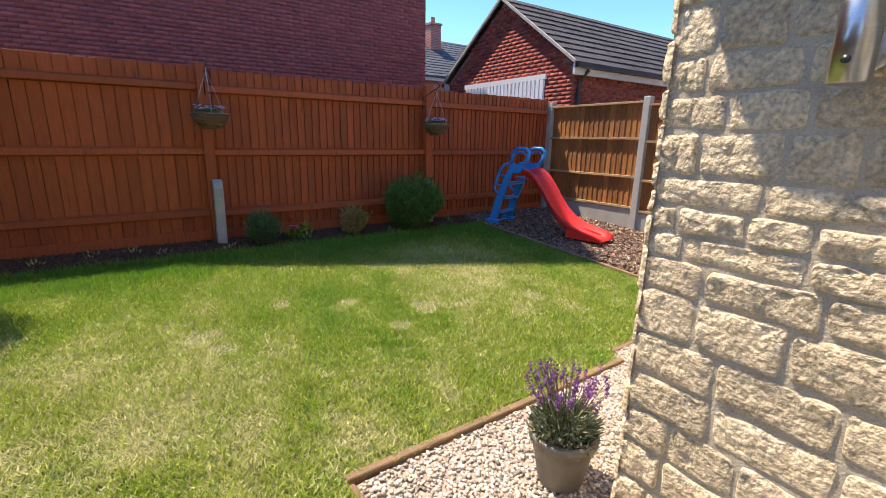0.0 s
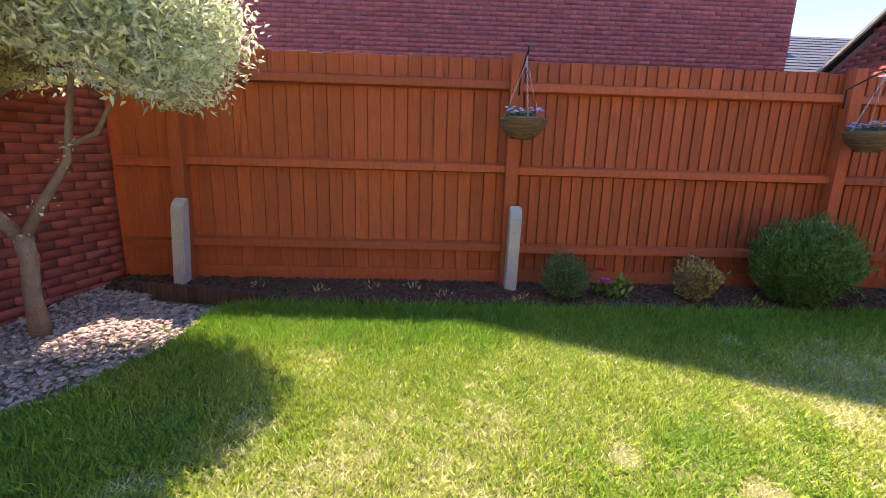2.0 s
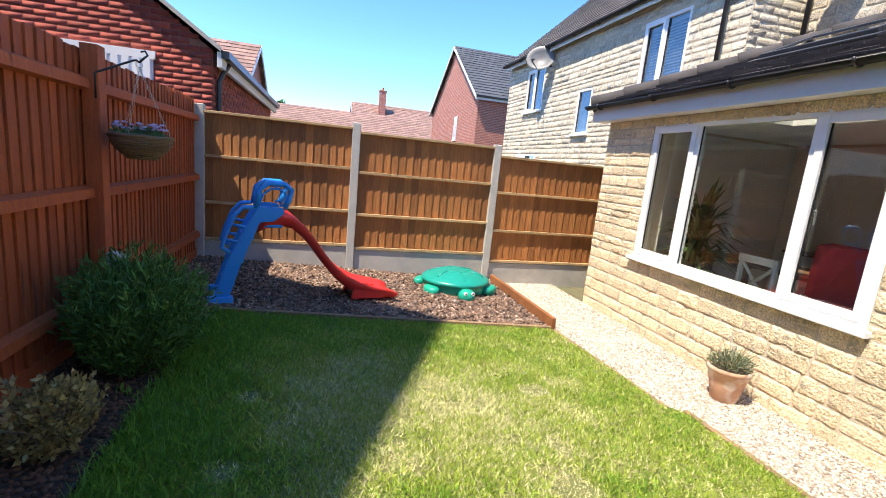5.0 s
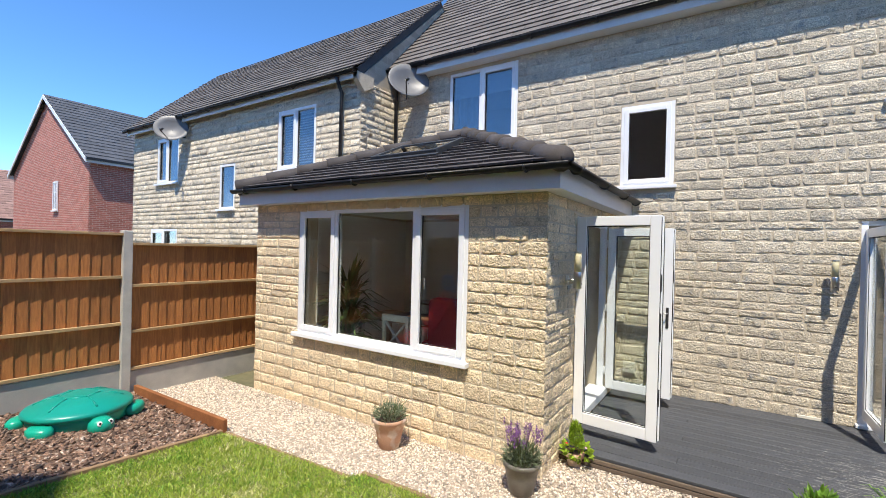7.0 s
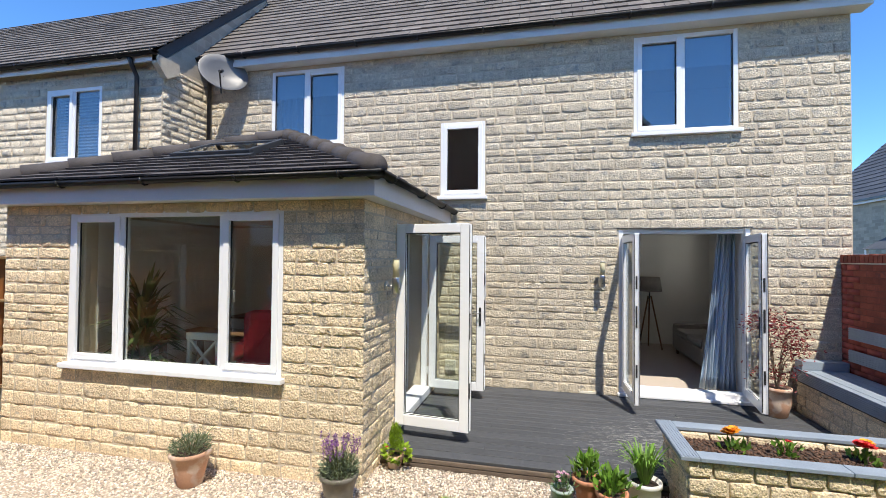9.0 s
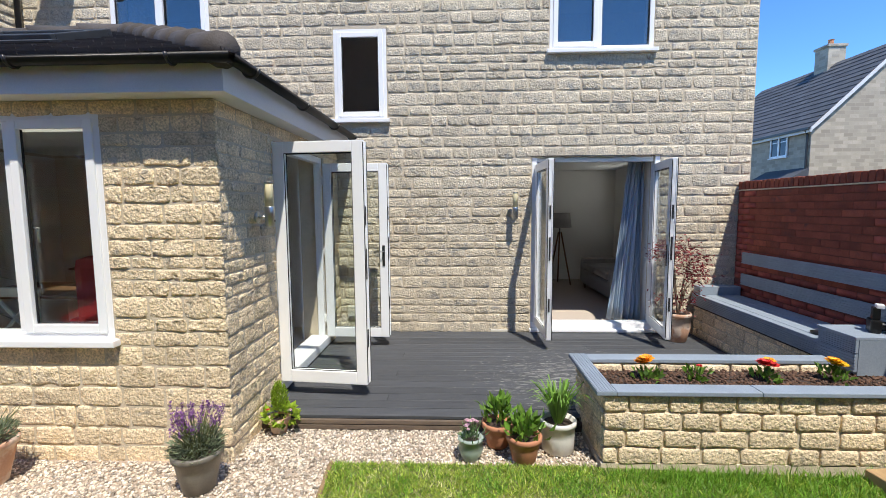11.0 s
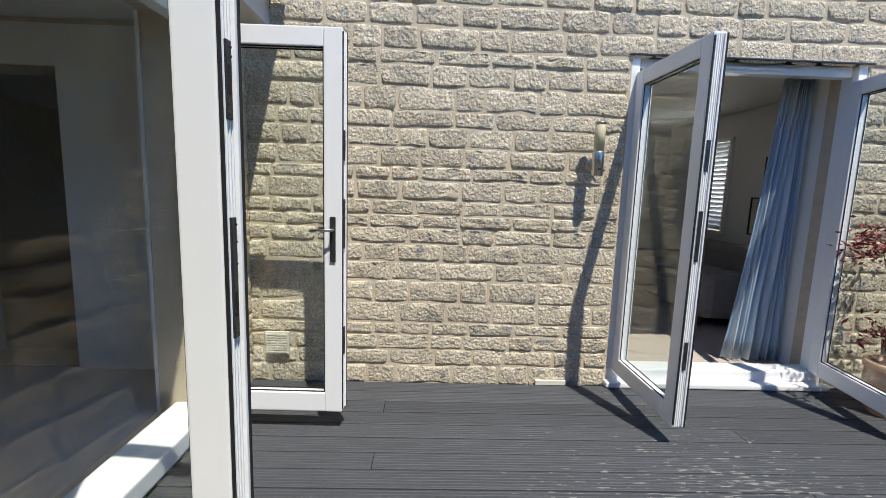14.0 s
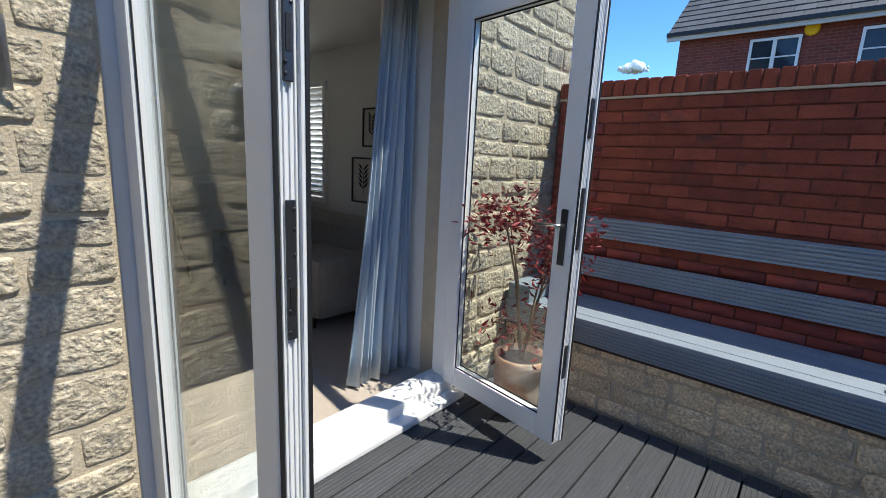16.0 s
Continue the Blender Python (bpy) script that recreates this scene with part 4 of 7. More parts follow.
def deck_board(length, w=0.1355):
    """A reeded board: shallow grooves along its top."""
    pts = [(0, -0.026), (0, -0.003), (0.003, 0)]
    for k in range(6):
        c = 0.015 + k * 0.0213
        pts += [(c - 0.003, 0), (c, -0.0018), (c + 0.003, 0)]
    pts += [(w - 0.003, 0), (w, -0.003), (w, -0.026)]
    return prism(bmesh.new(), pts, length, "yz", 0.0)


yy, k = -2.11, 0
while yy < 0.3:
    w = 0.1445
    cuts = [-3.3, -3.3 + (1.55 if k % 4 == 0 else 3.7), 1.385] if k % 2 == 0 else [-3.3, 1.385]
    for a, b in zip(cuts, cuts[1:]):
        o = part("deck_board", deck_board(b - a - 0.004), DECK, deck)
        o.matrix_basis = pose(a, yy, DZ + float(rng.uniform(-0.001, 0.001)))
    yy += w
    k += 1
for z in (-0.045, 0.0, 0.045):
    part("deck_fascia", bx(-1.25, 1.385, yy - 0.004, yy + 0.02, z - 0.03, z + 0.008, 0.006), DECK_EDGE, deck)
part("deck_joists", bx(-3.3, 1.38, -2.1, yy - 0.01, -0.1, DZ - 0.05), SOIL, deck)

# ---- doors ----
def door_leaf(name, m, w, h, lock=True, label="open white plastic glazed door"):
    """A glazed leaf: hinge edge at the origin, along +x; parts for stiles, rails, pane, gasket, handle, hinges, lock strip."""
    d = empty(name, m, label, "door", "open glazed doors", "structure")
    t, s = 0.034, 0.098
    for a, b in ((0, s), (w - s, w)):
        part("stile", bx(a, b, -t, t, 0, h, 0.007), UPVC, d)
    part("top_rail", bx(s, w - s, -t + 0.001, t - 0.001, h - s, h - 0.0, 0.007), UPVC, d)
    part("bottom_rail", bx(s, w - s, -t + 0.001, t - 0.001, 0.0, s + 0.015, 0.007), UPVC, d)
    bm = bmesh.new()
    for y in (-t + 0.012, t - 0.014):
        box(bm, s, s + 0.007, y, y + 0.003, s + 0.015, h - s)
        box(bm, w - s - 0.007, w - s, y, y + 0.003, s + 0.015, h - s)
        box(bm, s, w - s, y, y + 0.003, h - s - 0.007, h - s)
        box(bm, s, w - s, y, y + 0.003, s + 0.015, s + 0.022)
    part("gasket", bm, RUBBER, d)
    p = part("pane", bx(s, w - s, -0.004, 0.004, s + 0.015, h - s), GLASS, d)
    p.visible_shadow = False
    bm = bmesh.new()
    box(bm, w, w + 0.006, -0.032, -0.025, 0.02, h - 0.02)
    part("edge_seal", bm, RUBBER, d)
    for y in (-0.021, -0.012, 0.0, 0.011):
        part("edge_rib", bx(w, w + 0.004, y, y + 0.004, 0.01, h - 0.01, 0.001), UPVC, d)
    part("lip", bx(w, w + 0.012, 0.018, t, 0.01, h - 0.01, 0.003), UPVC, d)
    part("lip_seal", bx(w + 0.012, w + 0.015, t - 0.007, t + 0.001, 0.01, h - 0.01), RUBBER, d)
    for z, l in ((0.42, 0.16), (1.08, 0.27), (1.5, 0.16)):
        kp = part("lock_keep", bx(w + 0.003, w + 0.009, -0.013, 0.007, z - l / 2, z + l / 2, 0.002), DARK_STEEL, d, "dark steel lock keep")
        part("keep_slot", bx(w + 0.009, w + 0.0105, -0.008, 0.002, z - 0.085 if l > 0.2 else z - 0.03, z - 0.03 if l > 0.2 else z + 0.03), RUBBER, kp, "dark bolt slot")
        for q in (-0.42, -0.3, 0.3, 0.42) if l < 0.2 else (-0.44, -0.28, -0.05, 0.12, 0.3, 0.44):
            part("screw", lathe(bmesh.new(), [(0.0, 0.002), (0.0025, 0.002), (0.0036, 0.0)], 10), DARK_STEEL, kp, "", True, pose(w + 0.0092, -0.003 + 0.006 * (1 if q > 0 else -1), z + q * l, 0, 90, 0))
    for z in (0.22, 1.05, h - 0.2):
        part("hinge", lathe(bmesh.new(), [(0.017, -0.05), (0.019, -0.046), (0.019, 0.046), (0.017, 0.05)], 12), UPVC, d, "white plastic flag hinge", True, pose(-0.026, 0.016, z))
        part("hinge_plate", bx(-0.03, 0.0, 0.004, 0.028, z - 0.035, z + 0.035, 0.004), UPVC, d)
    if lock:
        for side in (-1, 1):
            hd = part("handle_plate", bx(w - 0.066, w - 0.034, -0.005, 0.005, 0.87, 1.12, 0.004), DARK_STEEL, d, "metal lever handle", at=pose(0, side * (t + 0.004), 0))
            part("lever", tube(bmesh.new(), [(w - 0.048, 0, 1.05), (w - 0.048, side * 0.045, 1.05), (w - 0.065, side * 0.052, 1.05), (w - 0.16, side * 0.05, 1.045)], 0.008, 8), STEEL, hd, smooth=True)
    return d


LH = 2.11
door_leaf("door_1", pose(-1.272, -2.14, 0.2, 0, 0, 90.8), 0.81, LH, False, "open white glazed door leaf of the living room")
door_leaf("door_2", pose(-2.80, -2.17, 0.2, 0, 0, 81.5), 0.80, LH, True, "open white glazed door leaf with a lever handle")
door_leaf("door_3", pose(1.375, -0.09, 0.2, 0, 0, 174.5), 0.81, 2.14, False, "open white glazed door leaf of the extension")
door_leaf("door_4", pose(1.375, -1.49, 0.2, 0, 0, 179.0), 0.765, 2.09, True, "open white glazed door leaf beside the stone wall")

frame_fd = empty("door_frame_living_room", pose(0, 0, 0), "white plastic door frame with a low sill", "door frame", "", "structure")
for a, b in ((-2.85, -2.79), (-1.26, -1.20)):
    part("jamb", bx(a, b, -2.28, -2.145, 0.2, 2.42, 0.006), UPVC, frame_fd)
part("head", bx(-2.79, -1.26, -2.28, -2.2, 2.35, 2.42, 0.006), UPVC, frame_fd)
part("trickle_vent", bx(-2.3, -1.75, -2.2, -2.18, 2.37, 2.395, 0.006), UPVC, frame_fd)
part("threshold", bx(-2.85, -1.20, -2.32, -2.15, 0.12, 0.2, 0.01), UPVC, frame_fd)
part("threshold_sill", bx(-2.87, -1.18, -2.2, -2.07, 0.085, 0.125, 0.01), UPVC, frame_fd)
part("lintel_angle", bx(-2.87, -1.18, -2.2, -2.115, 2.42, 2.428), DARK_STEEL, frame_fd)
frame_ex = empty("door_frame_extension", pose(0, 0, 0), "white plastic door frame of the extension", "door frame", "", "structure")
for a, b in ((-1.54, -1.475), (-0.135, -0.07)):
    part("jamb", bx(1.41, 1.49, a, b, 0.2, 2.36, 0.006), UPVC, frame_ex)
part("head", bx(1.41, 1.49, -1.475, -0.135, 2.29, 2.36, 0.006), UPVC, frame_ex)
part("threshold", bx(1.36, 1.6, -1.54, -0.07, 0.1, 0.2, 0.012), UPVC, frame_ex)


# ---- wall lights ----
def wall_light(m):
    w = empty("wall_light", m, "steel and cream glass outdoor wall light on the stone wall", "wall light", "wall lights")
    part("backplate", lathe(bmesh.new(), [(0.045, 0), (0.045, 0.012), (0.035, 0.018)], 24), STEEL, w, "", True, pose(0, -0.105, 0, -90, 0, 0))
    part("arm", tube(bmesh.new(), [(0, -0.1, 0), (0, -0.02, 0)], 0.013, 12), STEEL, w, "", True)
    part("body", lathe(bmesh.new(), [(0.034, -0.075), (0.038, -0.073), (0.038, 0.08), (0.036, 0.083)], 28), STEEL, w, "brushed steel cylinder", True)
    part("shade", lathe(bmesh.new(), [(0.034, 0.083), (0.034, 0.255), (0.03, 0.262)], 28), SHADE, w, "cream glass tube", True)
    part("cap", lathe(bmesh.new(), [(0.036, 0.262), (0.036, 0.272), (0.033, 0.276)], 24), STEEL, w, "", True)
    part("sensor", lathe(bmesh.new(), [(0.009, 0), (0.008, 0.006)], 12), DARK_STEEL, w, "", True, pose(0, 0.036, -0.03, -90, 0, 0))
    return w


lamp_a = wall_light(pose(-0.965, -2.0, 1.68))
copy_thing(lamp_a, pose(1.245, 0.35, 1.70, 0, 0, 90))

# ---- air bricks ----
for x, y, z in ((1.2, -2.105, 0.36), (-0.78, -2.105, 0.095)):
    v = empty("air_vent", pose(x, y, z), "cream plastic air brick low in the stone wall", "vent")
    part("vent_frame", bx(-0.082 if z > 0.2 else -0.11, 0.082 if z > 0.2 else 0.11, -0.02, 0.004, -0.082 if z > 0.2 else -0.01, 0.082 if z > 0.2 else 0.02), VENT_CREAM, v)
    if z > 0.2:
        for k in range(8):
            part("slat", bx(-0.07, 0.07, 0.004, 0.014, -0.066 + k * 0.018, -0.057 + k * 0.018), VENT_CREAM, v)
        for x_ in (-0.072, -0.036, 0.0, 0.036, 0.072):
            part("bar", bx(x_ - 0.003, x_ + 0.003, 0.004, 0.0125, -0.072, 0.072), VENT_CREAM, v)

# ---- stone planter ----
planter = empty("stone_planter", pose(0, 0, 0), "raised honey stone planter with blue-grey timber capping", "planter")
PZ = 0.50
part("core", bx(-3.84, -1.24, 0.16, 0.83, -0.1, PZ - 0.12), MORTAR, planter)
part("footing", bx(-3.84, -1.215, 0.15, 0.85, -0.1, 0.004), MORTAR, planter)
bm = bmesh.new()
box(bm, -3.84, -1.24, 0.77, 0.835, 0.0, PZ)
box(bm, -3.84, -1.24, 0.155, 0.22, 0.0, PZ)
box(bm, -1.30, -1.236, 0.22, 0.77, 0.0, PZ)
part("inner_wall", bm, MORTAR, planter)
PV, PF = stone_variants(8, 6, 0.06, 10, 15)
masonry(planter, "block", courses(2.62, PZ, [], rng, 0.12, 0.13, 0.2, 0.34, 0.014), (-1.22, 0.835, 0), (-1, 0, 0), (0, 1, 0), PV, PF, 0.02, STONE_WARM_P, STONE_WARM, near=(-1, 4, -1, 2), seed=4)
masonry(planter, "block", courses(0.68, PZ, [], rng, 0.12, 0.13, 0.2, 0.34, 0.014), (-1.236, 0.155, 0), (0, 1, 0), (1, 0, 0), PV, PF, 0.02, STONE_WARM_P, STONE_WARM, near=(-1, 4, -1, 2), seed=5)
masonry(planter, "block", courses(2.5, 0.12, [], rng, 0.12, 0.13, 0.2, 0.3, 0.014), (-3.7, 0.235, PZ - 0.125), (1, 0, 0), (0, 1, 0), PV, PF, 0.02, STONE_WARM_P, STONE_WARM, near=(-1, 4, -1, 2), seed=6)


def capping(a, b, c, d, along):
    bm = bx(a, b, c, d, PZ, PZ + 0.03, 0.005)
    o = part("capping_board", bm, GREY_PAINT, planter)
    n = 6
    for k in range(n):
        if along == "y":
            x = a + (b - a) * (k + 0.5) / n
            part("reed", bx(x - 0.006, x + 0.006, c + 0.004, d - 0.004, PZ + 0.03, PZ + 0.034), GREY_PAINT, o)
    return o


capping(-2.25, -1.30, 0.745, 0.885, "x"), capping(-3.84, -2.255, 0.745, 0.885, "x")
capping(-3.265, -1.30, 0.105, 0.245, "x"), capping(-1.297, -1.165, 0.105, 0.885, "y")
part("planter_soil", bx(-3.84, -1.3, 0.22, 0.77, PZ - 0.12, PZ - 0.06), SOIL, planter)

# ---- built-in bench ----
bench = empty("garden_bench", pose(0, 0, 0), "built-in bench, stone base and blue-grey painted timber seat", "bench")
part("base_core", bx(-3.84, -3.36, -2.1, 0.1, 0.0, 0.44), MORTAR, bench)
masonry(bench, "block", courses(2.2, 0.44, [], rng, 0.1, 0.13, 0.2, 0.36, 0.012), (-3.36, -2.1, 0.06), (0, 1, 0), (1, 0, 0), PV, PF, 0.018, STONE_WARM_P, STONE_WARM, near=(-1, 4, -1, 2), seed=8)


def reeded(a, b, z0, z1, x, n, parent, name):
    """An upright reeded board facing +x between y = a and y = b."""
    pts = [(x - 0.024, z0), (x - 0.004, z0)]
    for k in range(n):
        za = z0 + (z1 - z0) * k / n
        zb = z0 + (z1 - z0) * (k + 1) / n
        pts += [(x, za + 0.002), (x, zb - 0.008), (x - 0.008, zb - 0.007), (x - 0.008, zb)]
    pts += [(x - 0.024, z1)]
    bm = bmesh.new()
    lo = [bm.verts.new((px, a, pz)) for px, pz in pts]
    hi = [bm.verts.new((px, b, pz)) for px, pz in pts]
    bm.faces.new(lo), bm.faces.new(hi[::-1])
    for k in range(len(pts)):
        k2 = (k + 1) % len(pts)
        bm.faces.new((lo[k], hi[k], hi[k2], lo[k2]))
    return part(name, bm, GREY_PAINT, parent)


for a, b in ((-3.84, -3.69), (-3.684, -3.545), (-3.539, -3.40), (-3.394, -3.31)):
    part("seat_board", bx(a, b, -2.1, 0.0, 0.595, 0.62, 0.004), GREY_PAINT, bench)
reeded(-2.1, 0.1, 0.475, 0.594, -3.305, 6, bench, "seat_fascia")
part("seat_support", bx(-3.84, -3.335, -2.1, 0.1, 0.45, 0.594), SOIL, bench)
for z in (1.04, 0.77):
    reeded(-1.9, 0.2, z, z + 0.14, -3.80, 6, bench, "back_board")
    for y in (-1.6, -0.1):
        part("back_batten", bx(-3.855, -3.824, y, y + 0.05, z + 0.01, z + 0.13), GREY_PAINT, bench)
part("end_rest", bx(-3.84, -3.33, -2.1, -1.94, 0.62, 0.73, 0.006), GREY_PAINT, bench)
for z in (0.60, 0.67):
    reeded(0.0, 0.36, z - 0.12 if z < 0.65 else z - 0.04, z + 0.02 if z < 0.65 else z + 0.06, -3.28, 6, bench, "end_board")
part("end_top", bx(-3.84, -3.28, -0.02, 0.36, 0.73, 0.755, 0.004), GREY_PAINT, bench)
part("end_box", bx(-3.84, -3.31, 0.0, 0.36, 0.45, 0.73), GREY_PAINT, bench)

# ---- timber edging ----
def edging(name, pts, h, w, material, label, up=0.03):
    e = empty(name, pose(0, 0, 0), label, "edging", "", "structure")
    for (xa, ya), (xb, yb) in zip(pts, pts[1:]):
        a, b = Vector((xa, ya, 0)), Vector((xb, yb, 0))
        d = (b - a).normalized()
        s = Vector((-d.y, d.x, 0)) * w / 2
        bm = bmesh.new()
        q = []
        for p in (a - d * 0.0, b + d * 0.0):
            zt = g(p.y) + up
            q += [bm.verts.new(p + o + Vector((0, 0, z))) for o, z in ((-s, zt - h), (s, zt - h), (s, zt), (-s, zt))]
        for f in ((0, 1, 2, 3), (7, 6, 5, 4), (0, 4, 5, 1), (1, 5, 6, 2), (2, 6, 7, 3), (3, 7, 4, 0)):
            bm.faces.new([q[k] for k in f])
        bmesh.ops.bevel(bm, geom=bm.edges[:], offset=0.005, segments=1, affect="EDGES")
        part("timber", bm, material, e)
    return e


edging("lawn_edging", [(0.67, 0.83), (0.61, 1.62)], 0.08, 0.03, EDGE_WOOD, "weathered timber edge of the lawn", 0.01)
edging("lawn_edging", [(0.60, 1.66), (1.6, 1.67), (2.7, 1.69)], 0.1, 0.045, EDGE_WOOD, "weathered timber edging between lawn and gravel", 0.018)
edging("lawn_edging", [(2.76, 1.81), (4.42, 1.92)], 0.1, 0.04, EDGE_WOOD, "weathered timber edging between lawn and gravel", 0.006)
edging("bark_edging", [(4.45, 1.95), (4.46, 3.4), (4.48, 5.55)], 0.14, 0.045, EDGE_WOOD, "timber edge between lawn and bark play area", 0.03)
edging("bark_sleeper", [(4.44, 1.92), (6.42, 1.95)], 0.22, 0.05, SLEEPER, "orange-brown timber board holding back the bark", 0.13)
edging("bed_timber", [(-2.93, 0.97), (-3.0, 1.6)], 0.16, 0.15, RAIL_WOOD, "pale timber sleeper by the planter", 0.1)
bm = bmesh.new()
BARK_SKIN_DARK = mat("dark_stained_log", (0.13, 0.06, 0.035), (0.09, 0.04, 0.025), rough=0.85, rnd=0.25)
log = empty("log_roll_edging", pose(0, 0, 0), "brown log-roll edging at the end of the bed", "edging")
for k in range(26):
    t = k / 25
    x, y = -2.5 + 1.08 * t, 5.72 - 0.2 * t
    part("log", lathe(bmesh.new(), [(0.024, 0), (0.024, 0.14), (0.02, 0.15)], 10, (x, y, g(y) - 0.05 + float(rng.uniform(-0.008, 0.008)))), BARK_SKIN_DARK, log)


# ---- loose cover: grass, gravel, chips ----
def inside(poly, P):
    """Which of the points P lie inside the outline."""
    x, y = P[:, 0], P[:, 1]
    ok = np.zeros(len(P), bool)
    n = len(poly)
    for k in range(n):
        (x0, y0), (x1, y1) = poly[k], poly[(k + 1) % n]
        c = ((y0 > y) != (y1 > y)) & (x < (x1 - x0) * (y - y0) / (y1 - y0 + 1e-12) + x0)
        ok ^= c
    return ok


def scatter(poly, density, rng):
    p = np.array(poly)
    lo, hi = p.min(0), p.max(0)
    n = int((hi - lo).prod() * density)
    P = lo + rng.random((n, 2)) * (hi - lo)
    return P[inside(poly, P)]


def smooth_noise(P, scale, seed):
    """Cheap smooth noise over the plan from a few waves."""
    r = np.random.default_rng(seed)
    v = np.zeros(len(P))
    for _ in range(9):
        a = r.uniform(0, math.tau)
        f = scale * r.uniform(0.5, 1.7)
        v += np.sin((P[:, 0] * math.cos(a) + P[:, 1] * math.sin(a)) * f + r.uniform(0, math.tau))
    return v / 4.0


def blades(P, base, h, w, rng, lean=0.5):
    """Grass blades: a bent strip of three triangles each."""
    n = len(P)
    a = rng.uniform(0, math.tau, n)
    b = rng.uniform(0, math.tau, n)
    side = np.stack([np.cos(a), np.sin(a), np.zeros(n)], 1) * (w * rng.uniform(0.6, 1.3, n))[:, None]
    way = np.stack([np.cos(b), np.sin(b), np.zeros(n)], 1) * (h * lean * rng.uniform(0.2, 1.5, n))[:, None]
    root = np.concatenate([P, base[:, None]], 1)
    up = np.zeros((n, 3))
    up[:, 2] = h
    mid = root + up * 0.6 + way * 0.35
    tip = root + up + way
    V = np.stack([root - side, root + side, mid + side * 0.7, mid - side * 0.7, tip], 1).reshape(-1, 3)
    o = (np.arange(n) * 5)[:, None]
    F = np.concatenate([o + np.array((0, 1, 2)), o + np.array((0, 2, 3)), o + np.array((3, 2, 4))])
    return V, F


def tufts(P, base, h, w, rng, lean=1.0):
    """Short mown blades: one leaning triangle each."""
    n = len(P)
    a, b = rng.uniform(0, math.tau, n), rng.uniform(0, math.tau, n)
    side = np.stack([np.cos(a), np.sin(a), np.zeros(n)], 1) * (w * rng.uniform(0.6, 1.4, n))[:, None]
    root = np.concatenate([P, base[:, None]], 1)
    tip = root + np.stack([np.cos(b) * h * lean, np.sin(b) * h * lean, h], 1)
    V = np.stack([root - side, root + side, tip], 1).reshape(-1, 3)
    return V, np.arange(n * 3).reshape(-1, 3)


GRASS = leafmat("grass_blade", (0.31, 0.42, 0.045), (0.43, 0.50, 0.09), 0.5, 0.35)
STRAW = leafmat("dry_grass_blade", (0.74, 0.68, 0.40), (0.62, 0.60, 0.28), 0.7, 0.3)
DARK_GRASS = leafmat("lush_grass_blade", (0.14, 0.31, 0.028), (0.21, 0.39, 0.04), 0.5, 0.35)
BALD = [(1.35, 3.55, 0.20), (1.95, 3.15, 0.2), (0.85, 3.75, 0.14), (0.2, 3.45, 0.2), (0.33, 3.2, 0.14), (2.15, 4.95, 0.14), (2.9, 4.95, 0.12), (3.0, 2.9, 0.2), (2.3, 3.05, 0.14), (1.55, 2.95, 0.16), (-1.3, 3.6, 0.15)]
rg = np.random.default_rng(77)


def lawn_score(P):
    """How dry the lawn is at each place: above about 0.7 the blades are straw."""
    dry = smooth_noise(P, 2.6, 3) * 0.6 + smooth_noise(P, 9.0, 4) * 0.4
    centre = np.exp(-(((P[:, 0] - 1.0) / 2.4) ** 2 + ((P[:, 1] - 3.0) / 1.6) ** 2))
    far, left = np.clip((P[:, 1] - 4.6) / 0.6, 0, 1), np.clip((-0.9 - P[:, 0]) / 0.8, 0, 1)
    bare = np.zeros(len(P))
    for cx, cy, r in BALD:
        bare = np.maximum(bare, np.clip(1.4 - np.hypot(P[:, 0] - cx, (P[:, 1] - cy) * 1.3) / (r * 0.62) + 0.5 * smooth_noise(P, 17.0, 31), 0, 1))
    return dry + 0.65 * centre - 1.2 * far - 0.8 * left + 1.3 * bare + rg.normal(0, 0.5, len(P)), far, left, bare


P = scatter(LAWN, 17000, rg)
score, far, left, bare = lawn_score(P)
clump = smooth_noise(P, 38.0, 21) * 0.6 + smooth_noise(P, 75.0, 22) * 0.5
score = score - 0.35 * clump
keep = (rg.random(len(P)) > 0.45 * bare) & (clump + rg.normal(0, 0.25, len(P)) > -0.75)
P, score, far, left, bare, clump = P[keep], score[keep], far[keep], left[keep], bare[keep], clump[keep]
hgt = (0.014 + 0.016 * rg.random(len(P)) + 0.012 * np.clip(clump, 0, 1)) * (1 - 0.5 * bare) + 0.02 * (far + left) * rg.random(len(P))
for nm, sel, m, lab in (("grass", (score <= 0.72) & (score > -0.35), GRASS, "mown green lawn grass"), ("dry_grass", score > 0.72, STRAW, "dry straw-coloured lawn grass"), ("lush_grass", score <= -0.35, DARK_GRASS, "dark green grass by the lawn edges")):
    V, F = tufts(P[sel], gv(P[sel][:, 1]) - 0.003, hgt[sel], 0.0044, rg, 1.0)
    stuff(nm, raw(nm, V, F, m), lab, "grass")
P = scatter(LAWN, 5200, rg)
score, far, left, bare = lawn_score(P)
keep = (bare < 0.2) & (smooth_noise(P, 11.0, 12) + rg.normal(0, 0.4, len(P)) + far + left > 0.1)
P, far, left, score = P[keep], far[keep], left[keep], score[keep]
hgt = 0.026 + 0.026 * rg.random(len(P)) + 0.045 * far * rg.random(len(P)) ** 2 + 0.04 * left * rg.random(len(P))
for sel, m, lab in ((score > -0.2, GRASS, "taller tufts of green lawn grass"), (score <= -0.2, DARK_GRASS, "taller dark green grass tufts")):
    V, F = blades(P[sel], gv(P[sel][:, 1]) - 0.004, hgt[sel], 0.0036, rg, 0.75)
    stuff("tall_grass", raw("tall_grass", V, F, m), lab, "grass")
Q = scatter([(-1.7, 5.28), (4.4, 5.3), (4.4, 5.53), (-1.5, 5.55)], 2200, rg)
